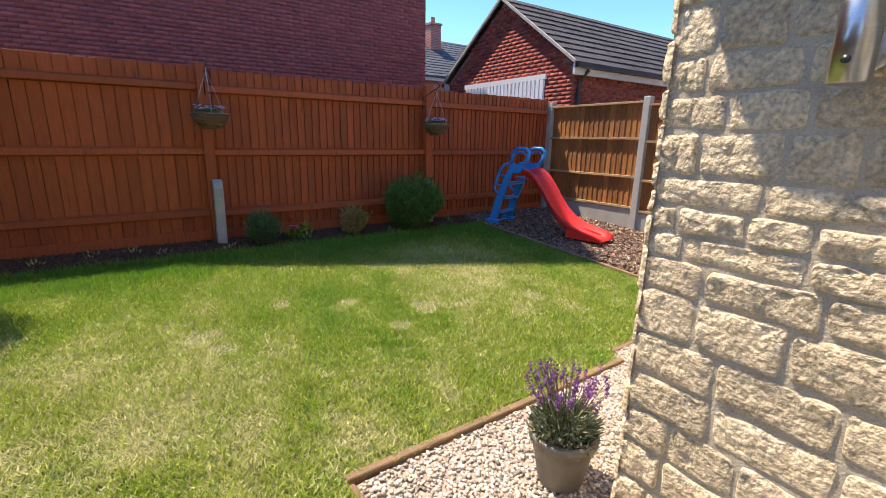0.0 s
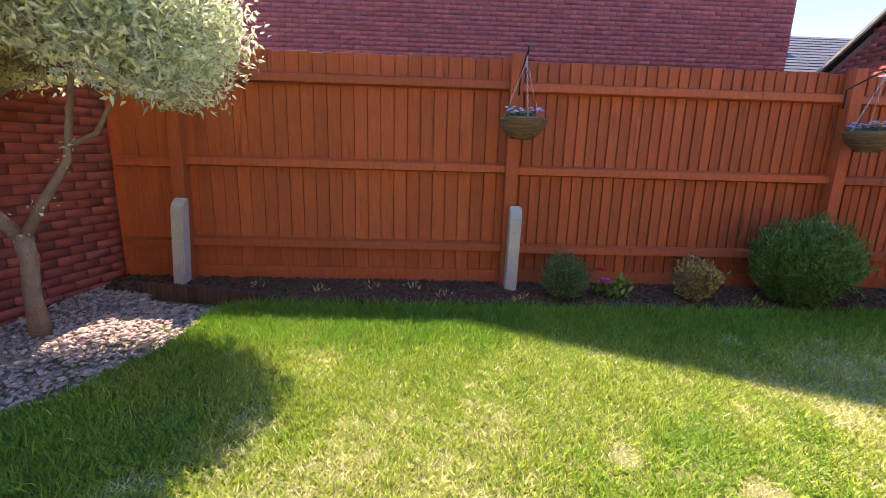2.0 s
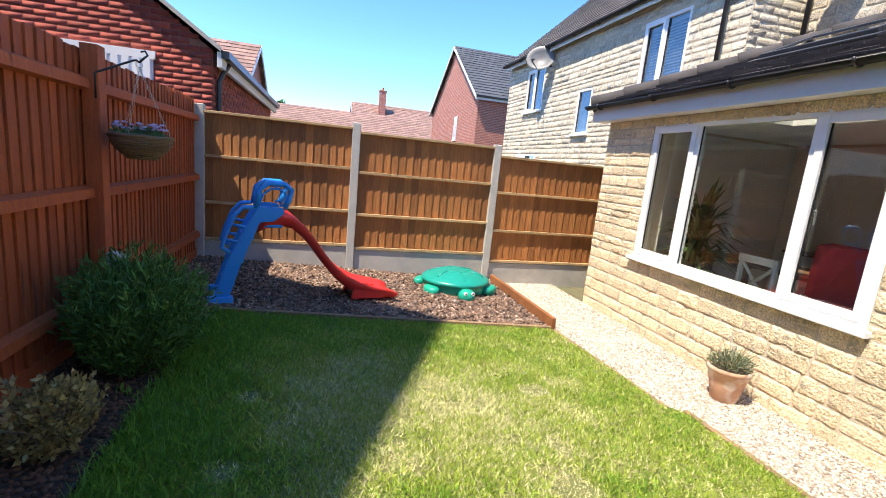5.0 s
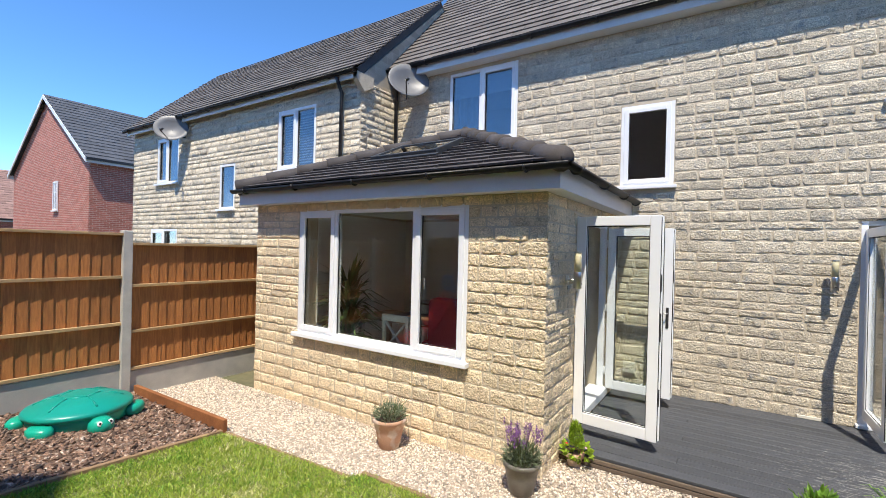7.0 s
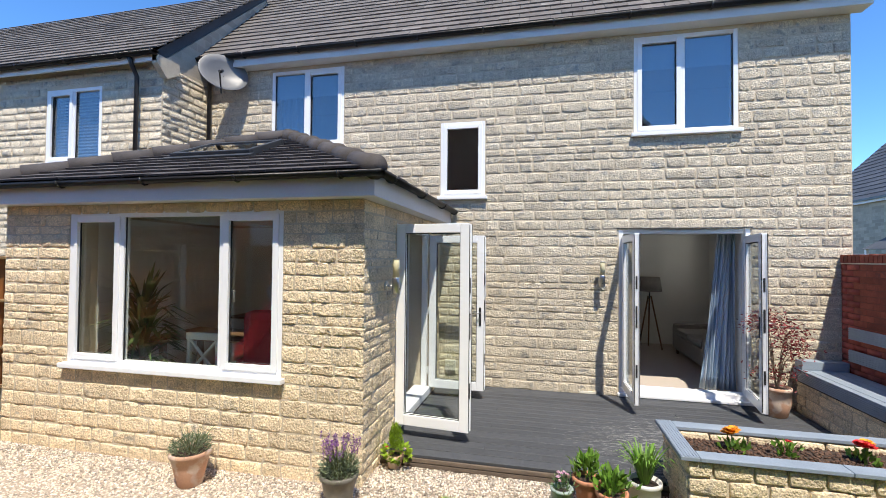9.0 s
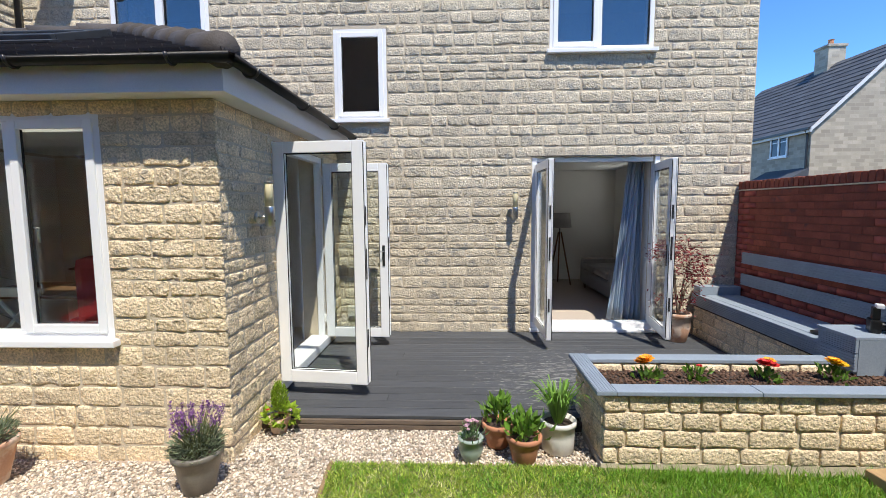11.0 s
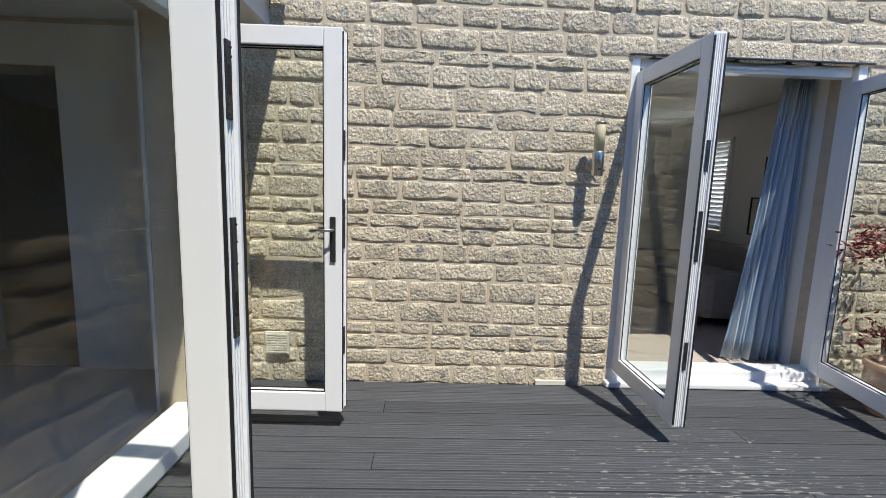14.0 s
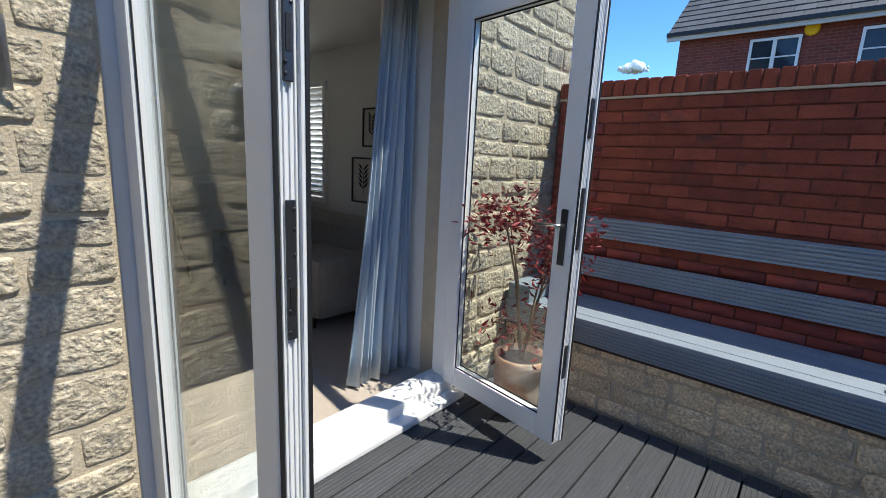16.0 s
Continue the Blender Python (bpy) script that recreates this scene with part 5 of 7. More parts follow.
V, F = blades(Q, gv(Q[:, 1]) - 0.004, 0.05 + 0.06 * rg.random(len(Q)), 0.003, rg, 0.55)
stuff("long_grass", raw("long_grass", V, F, DARK_GRASS), "long uncut grass along the bed edge", "grass")
Q = scatter([(-3.3, 0.9), (-1.2, 0.9), (-1.2, 1.04), (-3.3, 1.04)], 3000, rg)
V, F = blades(Q, gv(Q[:, 1]) - 0.004, 0.04 + 0.07 * rg.random(len(Q)), 0.0026, rg, 0.5)
stuff("planter_grass", raw("planter_grass", V, F, DARK_GRASS), "longer grass at the foot of the stone planter", "grass")

ICO = bmesh.new()
bmesh.ops.create_icosphere(ICO, subdivisions=1, radius=1.0)
ICO.verts.ensure_lookup_table()
ICO_V = np.array([v.co[:] for v in ICO.verts])
ICO_F = np.array([[v.index for v in f.verts] for f in ICO.faces])
ICO.free()
CUBE_V = np.array([(x, y, z) for x in (-1, 1) for y in (-1, 1) for z in (-1, 1)], float)
CUBE_F = np.array(((0, 1, 3), (0, 3, 2), (4, 6, 7), (4, 7, 5), (0, 4, 5), (0, 5, 1), (2, 3, 7), (2, 7, 6), (0, 2, 6), (0, 6, 4), (1, 5, 7), (1, 7, 3)))


def chips(P, z, V0, F0, size, rng, tilt=0.5, jag=0.12):
    """Many small pieces, each a turned, stretched, uneven copy of one shape."""
    n = len(P)
    S = np.array(size)[None, :] * rng.uniform(0.55, 1.35, (n, 3))
    V = V0[None] * S[:, None, :] * (1 + rng.normal(0, jag, (n, len(V0), 1)))
    t = rng.normal(0, tilt, n)
    c, s = np.cos(t)[:, None], np.sin(t)[:, None]
    V = np.stack([V[..., 0] * c - V[..., 2] * s, V[..., 1], V[..., 0] * s + V[..., 2] * c], -1)
    a = rng.uniform(0, math.tau, n)
    c, s = np.cos(a)[:, None], np.sin(a)[:, None]
    V = np.stack([V[..., 0] * c - V[..., 1] * s + P[:, :1], V[..., 0] * s + V[..., 1] * c + P[:, 1:2], V[..., 2] + z[:, None]], -1)
    F = (np.arange(n) * len(V0))[:, None, None] + F0[None]
    return V.reshape(-1, 3), F.reshape(-1, F0.shape[1])


PEBBLE = mat("pea_gravel", (0.63, 0.535, 0.42), (0.43, 0.345, 0.265), scale=50, rough=0.8, rnd=0.6, island=True, fine=0.1, c3=(0.70, 0.65, 0.58), c3at=0.53, c3scale=40)
CHIPPING = mat("slate_chipping", (0.42, 0.31, 0.26), (0.25, 0.18, 0.155), scale=50, rough=0.8, rnd=0.62, island=True, fine=0.1)
BARKM = mat("bark_chip", (0.26, 0.16, 0.11), (0.13, 0.075, 0.05), scale=40, rough=0.9, rnd=0.6, island=True, fine=0.2, c3=(0.46, 0.37, 0.29), c3at=0.55, c3scale=25)
CLOD = mat("soil_clod", (0.145, 0.066, 0.036), (0.09, 0.042, 0.023), scale=40, rough=0.95, rnd=0.45, island=True, fine=0.25)
for nm, poly, dens, V0, F0, size, m, lab, cat in (
        ("gravel", GRAVEL_A, 3600, ICO_V, ICO_F, (0.0125, 0.010, 0.008), PEBBLE, "cream and pink pea gravel", "gravel"),
        ("gravel", [(-1.2, 0.34), (1.4, 0.34), (1.4, 0.7), (-1.2, 0.7)], 3600, ICO_V, ICO_F, (0.0125, 0.010, 0.008), PEBBLE, "cream and pink pea gravel by the deck", "gravel"),
        ("chippings", GRAVEL_B, 1500, ICO_V, ICO_F, (0.028, 0.02, 0.012), CHIPPING, "purple-pink stone chippings under the tree", "gravel"),
        ("bark_chips", BARK, 1500, CUBE_V, CUBE_F, (0.042, 0.016, 0.005), BARKM, "brown bark chippings of the play area", "bark"),
        ("soil_clods", BED, 1300, ICO_V, ICO_F, (0.02, 0.016, 0.012), CLOD, "dark crumbly soil and mulch of the bed", "soil")):
    P = scatter(poly, dens, rg)
    z = gv(P[:, 1]) + (0.012 if "bark" in nm or "soil" in nm else -0.008) + rg.uniform(0, 0.008, len(P))
    V, F = chips(P, z, V0, F0, size, rg, 0.35)
    stuff(nm, raw(nm, V, F, m, V0 is ICO_V), lab, cat)
P = scatter([(-3.8, 0.24), (-1.32, 0.24), (-1.32, 0.76), (-3.8, 0.76)], 1500, rg)
V, F = chips(P, np.full(len(P), PZ - 0.06) + rg.uniform(0, 0.01, len(P)), ICO_V, ICO_F, (0.016, 0.013, 0.01), rg)
stuff("planter_soil_clods", raw("planter_soil_clods", V, F, mat("brown_compost", (0.13, 0.07, 0.045), (0.09, 0.05, 0.032), scale=40, rough=0.95, rnd=0.35, island=True, fine=0.2)), "brown compost in the stone planter", "soil")
# ---- plants ----
def leaves(C, D, length, width, rng, fold=0.25, curl=0.2):
    """Pointed leaves: one folded diamond each, at C and growing along D."""
    n = len(C)
    D = D / (np.linalg.norm(D, axis=1, keepdims=True) + 1e-9)
    R = rng.normal(0, 1, (n, 3))
    S = np.cross(D, R)
    S /= np.linalg.norm(S, axis=1, keepdims=True) + 1e-9
    N = np.cross(S, D)
    l = (length * rng.uniform(0.6, 1.3, n))[:, None]
    w = (width * rng.uniform(0.7, 1.2, n))[:, None]
    mid = C + D * l * 0.45
    V = np.stack([C, mid + S * w + N * w * fold, C + D * l - N * l * curl, mid - S * w + N * w * fold], 1).reshape(-1, 3)
    o = (np.arange(n) * 4)[:, None]
    F = np.concatenate([o + np.array((0, 1, 2)), o + np.array((0, 2, 3))])
    return V, F


def ball_points(n, c, r, rng, lo=0.55, bumps=5, squash=0.0):
    """Points in the outer shell of an uneven crown, and the way outward."""
    d = rng.normal(0, 1, (n, 3))
    d /= np.linalg.norm(d, axis=1, keepdims=True)
    k = np.ones(n)
    for _ in range(bumps):
        b = rng.normal(0, 1, 3)
        b /= np.linalg.norm(b)
        k += 0.22 * np.clip((d @ b - 0.55) / 0.45, 0, 1) - 0.05
    p = d * (rng.uniform(lo, 1.0, n) ** 0.6 * k)[:, None] * np.array(r)
    return p + np.array(c), d


def plant(name, m, label, category="plant", group=""):
    return empty(name, m, label, category, group)


def mesh_part(name, V, F, material, parent, label=""):
    o = new(name, raw(name, V, F, material))
    o.parent = parent
    if label:
        o["label"] = label
    return o


rp = np.random.default_rng(101)
BARK_SKIN = mat("grey_brown_bark", (0.30, 0.22, 0.15), (0.20, 0.14, 0.095), scale=12, rough=0.9, bump=0.5, bscale=60, fine=0.2)
STEM = mat("green_stem", (0.10, 0.15, 0.04), (0.14, 0.13, 0.05), rough=0.7)
LEAF_PALE = leafmat("variegated_leaf", (0.920, 0.920, 0.736), (0.632, 0.713, 0.380), 0.5, 0.5)
LEAF_DARK = leafmat("rosemary_leaf", (0.085, 0.20, 0.04), (0.125, 0.26, 0.05), 0.55, 0.15)
LEAF_FEATHER = leafmat("grey_green_leaf", (0.12, 0.21, 0.08), (0.17, 0.27, 0.11), 0.6, 0.2)
LEAF_GOLD = leafmat("yellow_green_leaf", (0.52, 0.44, 0.17), (0.33, 0.22, 0.10), 0.5, 0.25)
LEAF_MID = leafmat("fresh_green_leaf", (0.12, 0.25, 0.03), (0.18, 0.32, 0.05), 0.45, 0.3)
LEAF_LIME = leafmat("lime_leaf", (0.34, 0.46, 0.04), (0.24, 0.38, 0.04), 0.5, 0.3)
LEAF_SILVER = leafmat("silver_lavender_leaf", (0.23, 0.27, 0.17), (0.17, 0.21, 0.12), 0.7, 0.2)
LEAF_RED = leafmat("maple_red_leaf", (0.30, 0.035, 0.04), (0.19, 0.028, 0.035), 0.5, 0.3)
LEAF_YUCCA = leafmat("yucca_leaf", (0.06, 0.12, 0.035), (0.09, 0.15, 0.05), 0.4, 0.15)
LEAF_FAR = leafmat("far_tree_leaf", (0.07, 0.13, 0.03), (0.10, 0.17, 0.04), 0.6, 0.2)
PURPLE = leafmat("lavender_flower", (0.20, 0.07, 0.27), (0.28, 0.12, 0.33), 0.7, 0.2)
VIOLA = leafmat("viola_petal", (0.80, 0.76, 0.84), (0.56, 0.46, 0.74), 0.6, 0.3)
ORANGE = leafmat("marigold_petal", (0.90, 0.40, 0.02), (0.85, 0.27, 0.01), 0.6, 0.2)
YELLOW = leafmat("yellow_petal", (0.85, 0.60, 0.03), (0.8, 0.5, 0.02), 0.6, 0.2)
REDP = leafmat("red_petal", (0.70, 0.04, 0.03), (0.6, 0.03, 0.04), 0.6, 0.2)
PINKP = leafmat("pink_petal", (0.85, 0.16, 0.36), (0.75, 0.12, 0.3), 0.6, 0.2)
PALEPINK = leafmat("pale_pink_petal", (0.80, 0.55, 0.62), (0.7, 0.42, 0.52), 0.6, 0.2)

# variegated willow standard
tree = plant("willow_tree", pose(-2.72, 4.93, g(4.93) - 0.02), "small willow with crooked trunk and cream variegated leaves", "tree")
part("trunk", tube(bmesh.new(), [(0, 0, 0), (-0.02, 0.0, 0.3), (0.0, 0.0, 0.55), (-0.02, 0, 0.72)], [0.066, 0.05, 0.05, 0.058], 12), BARK_SKIN, tree, smooth=True)
LIMB_LINES = [([(-0.02, 0, 0.68), (-0.15, -0.02, 0.85), (-0.38, -0.05, 1.1), (-0.42, 0.0, 1.2), (-0.2, 0.02, 1.42), (-0.1, 0, 1.75), (0.1, 0, 2.2)], 0.045),
         ([(-0.38, -0.05, 1.1), (-0.62, -0.1, 1.35), (-0.75, -0.1, 1.75), (-0.7, -0.1, 2.2)], 0.032),
         ([(0.0, 0, 0.7), (0.14, 0.0, 0.92), (0.32, 0.03, 1.2), (0.38, 0.05, 1.6), (0.5, 0.05, 2.2)], 0.034),
         ([(0.35, 0.04, 1.3), (0.55, 0.0, 1.38), (0.72, -0.05, 1.6), (0.9, -0.1, 2.0)], 0.02),
         ([(-0.15, 0.02, 1.5), (0.1, -0.05, 1.62), (0.35, -0.1, 1.68), (0.5, -0.2, 2.1)], 0.014),
         ([(-0.2, 0.02, 1.42), (-0.35, 0.15, 1.7), (-0.5, 0.3, 2.1)], 0.022),
         # unseen branch, added to carry the upper crown lobes
         ([(0.05, 0, 2.1), (0.15, -0.1, 2.6), (0.25, -0.2, 3.2), (0.3, -0.25, 3.7)], 0.026)]
for pts, r in LIMB_LINES:
    part("limb", tube(bmesh.new(), pts, [r * (1 - 0.6 * k / (len(pts) - 1)) for k in range(len(pts))], 8), BARK_SKIN, tree, smooth=True)
bm = bmesh.new()
for _ in range(110):
    a = Vector((rp.uniform(-1.0, 1.0), rp.uniform(-0.6, 0.5), 2.0))
    e = Vector((rp.normal(0.15, 0.75), rp.normal(-0.1, 0.6), rp.uniform(1.75, 2.9)))
    m_ = a.lerp(e, 0.5) + Vector((0, 0, 0.12))
    tube(bm, [a * 0.6 + Vector((0, 0, 0.55)), m_, e], [0.007, 0.005, 0.002], 4, False)
stuff("twigs", finish(bm, "twigs", BARK_SKIN), "", "", tree)
C, D = ball_points(46000, (0.4, 0.12, 2.1), (1.25, 0.85, 0.8), rp, 0.3, 8)
C = C + rp.normal(0, 0.075, C.shape)
sel = C[:, 2] > 1.74 + 0.1 * np.sin(C[:, 0] * 5) - 0.25 * np.clip(C[:, 0] - 0.6, 0, 1)
V, F = leaves(C[sel], D[sel] * 0.5 + rp.normal(0, 0.6, D[sel].shape) + np.array((0, 0, 0.25)), 0.06, 0.0105, rp)
# Upper lobe, mostly out of view, added to cast shade on the left lawn.
C, D = ball_points(52000, (0.15, -0.65, 2.98), (1.3, 1.2, 0.9), rp, 0.2, 8)
V2, F2 = leaves(C, D * 0.5 + rp.normal(0, 0.6, D.shape) + np.array((0, 0, 0.25)), 0.065, 0.012, rp)
V, F = np.concatenate([V, V2]), np.concatenate([F, F2 + len(V)])
# Second unseen lobe, added to widen that shade to the right.
C, D = ball_points(38000, (0.3, -0.2, 3.65), (1.0, 1.15, 0.62), rp, 0.2, 6)
V2, F2 = leaves(C, D * 0.5 + rp.normal(0, 0.6, D.shape) + np.array((0, 0, 0.25)), 0.065, 0.012, rp)
V, F = np.concatenate([V, V2]), np.concatenate([F, F2 + len(V)])
mesh_part("crown", V, F, LEAF_PALE, tree, "cream and green variegated foliage")
C, D = ball_points(1500, (0.0, -0.05, 1.2), (0.5, 0.3, 0.55), rp, 0.2)
near_limb = np.zeros(len(C), bool)
for pts, r in LIMB_LINES:
    for p in pts:
        near_limb |= np.linalg.norm(C - np.array(p), axis=1) < 0.08
V, F = leaves(C[near_limb], D[near_limb] + rp.normal(0, 0.5, D[near_limb].shape), 0.035, 0.008, rp)
mesh_part("shoots", V, F, LEAF_PALE, tree)["kind"] = "stuff"


def bush(name, m, n, r, leaf, size, material, label, up=0.6, spikes=0, core=None, lo=0.5):
    """A rounded shrub of many leaves on short stems, with some shoots standing proud."""
    b = plant(name, m, label, "shrub")
    bm = bmesh.new()
    for _ in range(24):
        e = Vector((rp.normal(0, r[0] * 0.45), rp.normal(0, r[1] * 0.45), r[2] * rp.uniform(0.9, 1.6)))
        tube(bm, [(rp.normal(0, 0.02), rp.normal(0, 0.02), -0.02), e * 0.5 + Vector((0, 0, 0.05)), e], [0.008, 0.006, 0.003], 5, False)
    stuff("stems", finish(bm, "stems", BARK_SKIN), "", "", b)
    C, D = ball_points(n, (0, 0, r[2]), r, rp, lo)
    ok = C[:, 2] > 0.0
    V, F = leaves(C[ok], D[ok] * (1 - up) + np.array((0, 0, up)) + rp.normal(0, 0.25, D[ok].shape), leaf[0], leaf[1], rp)
    mesh_part("foliage", V, F, material, b)
    if spikes:
        C, D = ball_points(spikes, (0, 0, r[2]), r, rp, 0.85)
        T = D * 0.45 + np.array((0, 0, 0.8)) + rp.normal(0, 0.12, D.shape)
        T /= np.linalg.norm(T, axis=1, keepdims=True)
        k = 16
        s = np.repeat(np.linspace(-0.6, 1.0, k)[None], spikes, 0)[..., None] * (size * rp.uniform(0.5, 1.2, (spikes, 1, 1)))
        CC = (C[:, None, :] + T[:, None, :] * s).reshape(-1, 3)
        TT = np.repeat(T, k, 0) + rp.normal(0, 0.55, (spikes * k, 3))
        V, F = leaves(CC, TT, leaf[0], leaf[1], rp)
        mesh_part("shoots", V, F, material, b)["kind"] = "stuff"
    return b


bush("rosemary_bush", pose(3.27, 5.68, g(5.7)), 9000, (0.47, 0.35, 0.35), (0.055, 0.006), 0.17, LEAF_DARK, "dense dark green rosemary bush against the fence", 0.7, 620)
bush("golden_shrub", pose(2.36, 5.72, g(5.7)), 1700, (0.21, 0.18, 0.19), (0.034, 0.012), 0.1, LEAF_GOLD, "small yellow-green variegated shrub in the flower bed", 0.45, 40)
bush("feathery_plant", pose(1.16, 5.74, g(5.7)), 1500, (0.18, 0.16, 0.18), (0.06, 0.004), 0.12, LEAF_FEATHER, "feathery grey-green plant in the flower bed", 0.6, 130)


def small_plant(name, x, y, n, spread, height, leaf, material, label):
    p = plant(name, pose(x, y, g(y) + 0.005), label, "plant")
    C = np.stack([rp.normal(0, spread, n), rp.normal(0, spread, n), rp.uniform(0, height, n)], 1)
    V, F = leaves(C, C * np.array((3, 3, 1)) + np.array((0, 0, 0.3)) + rp.normal(0, 0.1, C.shape), leaf[0], leaf[1], rp)
    mesh_part("foliage", V, F, material, p)
    return p


def blossom(bm, c, r, n=6):
    """Overlapping cupped petals round a centre, facing up and outward."""
    c = Vector(c)
    for ring, rr, tilt in ((0, 1.0, 0.35), (1, 0.65, 0.8)):
        for k in range(n):
            a = math.tau * (k + ring * 0.5) / n
            d = Vector((math.cos(a), math.sin(a), 0))
            s = Vector((-d.y, d.x, 0))
            q = [c, c + d * r * rr * 0.6 + s * r * 0.38 + Vector((0, 0, r * tilt * 0.5)), c + d * r * rr + Vector((0, 0, r * tilt * 0.6)), c + d * r * rr * 0.6 - s * r * 0.38 + Vector((0, 0, r * tilt * 0.5))]
            bm.faces.new([bm.verts.new(p) for p in q])
    return bm


fl = small_plant("geranium", 1.53, 5.78, 40, 0.05, 0.12, (0.06, 0.02), LEAF_MID, "little plant with one pink and one red flower")
part("stem", tube(bmesh.new(), [(0, 0, 0), (0.0, -0.02, 0.15)], 0.004, 6), STEM, fl)
part("stem", tube(bmesh.new(), [(0, 0, 0), (-0.01, 0.06, 0.24)], 0.004, 6), STEM, fl)
part("flower", blossom(bmesh.new(), (0, -0.02, 0.15), 0.085, 9), PINKP, fl, "bright pink flower")
part("flower", blossom(bmesh.new(), (-0.01, 0.06, 0.24), 0.06, 8), REDP, fl, "red flower")
small_plant("seedling", 1.68, 5.74, 60, 0.04, 0.17, (0.06, 0.018), LEAF_MID, "young green leafy plant in dark soil")
for x, y in ((-1.0, 5.75), (-0.55, 5.85), (0.1, 5.7), (0.75, 5.62), (2.85, 5.6), (4.0, 5.75), (4.1, 5.95), (-0.2, 5.9), (-1.6, 5.85)):
    small_plant("weed", x, y, 14, 0.03, 0.06, (0.05, 0.01), LEAF_GOLD if x < 1 else LEAF_MID, "small weed sprouting from the dark soil")

TERRA = mat("terracotta", (0.50, 0.22, 0.12), (0.42, 0.18, 0.10), scale=8, rough=0.85, bump=0.1, bscale=80, fine=0.08, c3=(0.58, 0.40, 0.30), c3at=0.6, c3scale=6)
TERRA_PALE = mat("bleached_terracotta", (0.60, 0.36, 0.24), (0.52, 0.29, 0.19), scale=8, rough=0.88, bump=0.1, bscale=80, fine=0.08, c3=(0.66, 0.52, 0.42), c3at=0.5, c3scale=7)
GLAZE_GREY = mat("taupe_glaze", (0.20, 0.18, 0.145), (0.15, 0.135, 0.11), scale=9, rough=0.45, bump=0.1, bscale=60, fine=0.1)
GLAZE_GREEN = mat("pale_green_glaze", (0.36, 0.42, 0.37), (0.30, 0.36, 0.32), scale=9, rough=0.4, fine=0.06)
GLAZE_WHITE = mat("white_pot", (0.72, 0.70, 0.66), (0.66, 0.64, 0.6), scale=6, rough=0.5, fine=0.04)


def pot(name, x, y, z, r0, r1, h, material, label, rim=0.02, belly=0.0):
    p = empty(name, pose(x, y, z), label, "plant pot")
    prof = [(r0 * 0.9, 0), (r0, 0.01), ((r0 + r1) / 2 + belly, h * 0.5), (r1 - 0.006, h - rim * 2.0), (r1 + 0.006, h - rim * 1.9), (r1 + 0.008, h - 0.006), (r1, h), (r1 - 0.012, h), (r1 - 0.016, h - 0.05)]
    part("pot_body", lathe(bmesh.new(), prof, 32), material, p, smooth=True)
    part("compost", lathe(bmesh.new(), [(r1 - 0.018, h - 0.06), (r1 - 0.018, h - 0.035), (r1 * 0.5, h - 0.028)], 24), SOIL, p, smooth=True)
    return p


def lavender(name, x, y, z, r, h, n, label, bloom=True):
    p = plant(name, pose(x, y, z), label, "plant")
    C = np.zeros((n, 3))
    a = rp.uniform(0, math.tau, n)
    rr = r * np.sqrt(rp.random(n))
    C[:, 0], C[:, 1] = rr * np.cos(a), rr * np.sin(a)
    C[:, 2] = h * rp.uniform(0.0, 0.62, n) * (1 - 0.4 * rr / r)
    D = np.stack([C[:, 0] * 1.5, C[:, 1] * 1.5, np.full(n, r * 1.2)], 1) + rp.normal(0, r * 0.6, (n, 3))
    V, F = leaves(C, D, 0.05, 0.004, rp)
    mesh_part("foliage", V, F, LEAF_SILVER, p)
    bm = bmesh.new()
    heads = []
    for _ in range(60 if bloom else 14):
        t, q = rp.uniform(0, math.tau), r * math.sqrt(rp.random()) * 1.05
        e = Vector((q * math.cos(t) * 1.25, q * math.sin(t) * 1.25, h * rp.uniform(0.7, 1.0)))
        tube(bm, [(q * math.cos(t) * 0.3, q * math.sin(t) * 0.3, -0.02), e * 0.6, e], [0.003, 0.002, 0.0015], 4, False)
        heads.append(e)
    stuff("stems", finish(bm, "stems", STEM), "", "", p)
    if bloom:
        H = np.array([list(e) for e in heads])
        k = 26
        CC = np.repeat(H, k, 0)
        CC[:, 2] += rp.uniform(-0.025, 0.035, len(CC))
        CC[:, :2] += rp.normal(0, 0.004, (len(CC), 2))
        DD = rp.normal(0, 1, CC.shape) * np.array((1, 1, 0.4)) + np.array((0, 0, 0.8))
        V, F = leaves(CC, DD, 0.013, 0.004, rp)
        mesh_part("blossom", V, F, PURPLE, p, "purple lavender flower heads")["kind"] = "stuff"
    return p


pot("plant_pot", 1.44, 1.14, -0.03, 0.1, 0.148, 0.265, GLAZE_GREY, "taupe glazed pot of lavender on gravel")
lavender("lavender", 1.44, 1.14, 0.19, 0.14, 0.32, 1100, "flowering purple lavender in a taupe pot")
pot("plant_pot", 2.86, 1.14, -0.03, 0.1, 0.165, 0.3, TERRA_PALE, "bleached terracotta pot on gravel by the wall")
lavender("grey_herb", 2.86, 1.14, 0.245, 0.155, 0.24, 700, "grey-green herb in a terracotta pot", False)
pot("plant_pot", 1.22, 0.4, -0.035, 0.06, 0.085, 0.13, TERRA_PALE, "small terracotta pot at the wall corner")
cf = plant("dwarf_conifer", pose(1.22, 0.4, 0.06) @ Matrix.Diagonal((0.72, 0.72, 0.7, 1)), "lime green dwarf conifer with trailing golden leaves", "plant")
C, D = ball_points(1300, (0.0, 0.0, 0.27), (0.085, 0.085, 0.19), rp, 0.5)
V, F = leaves(C, D * 0.5 + np.array((0, 0, 0.8)), 0.04, 0.006, rp)
mesh_part("foliage", V, F, LEAF_LIME, cf)
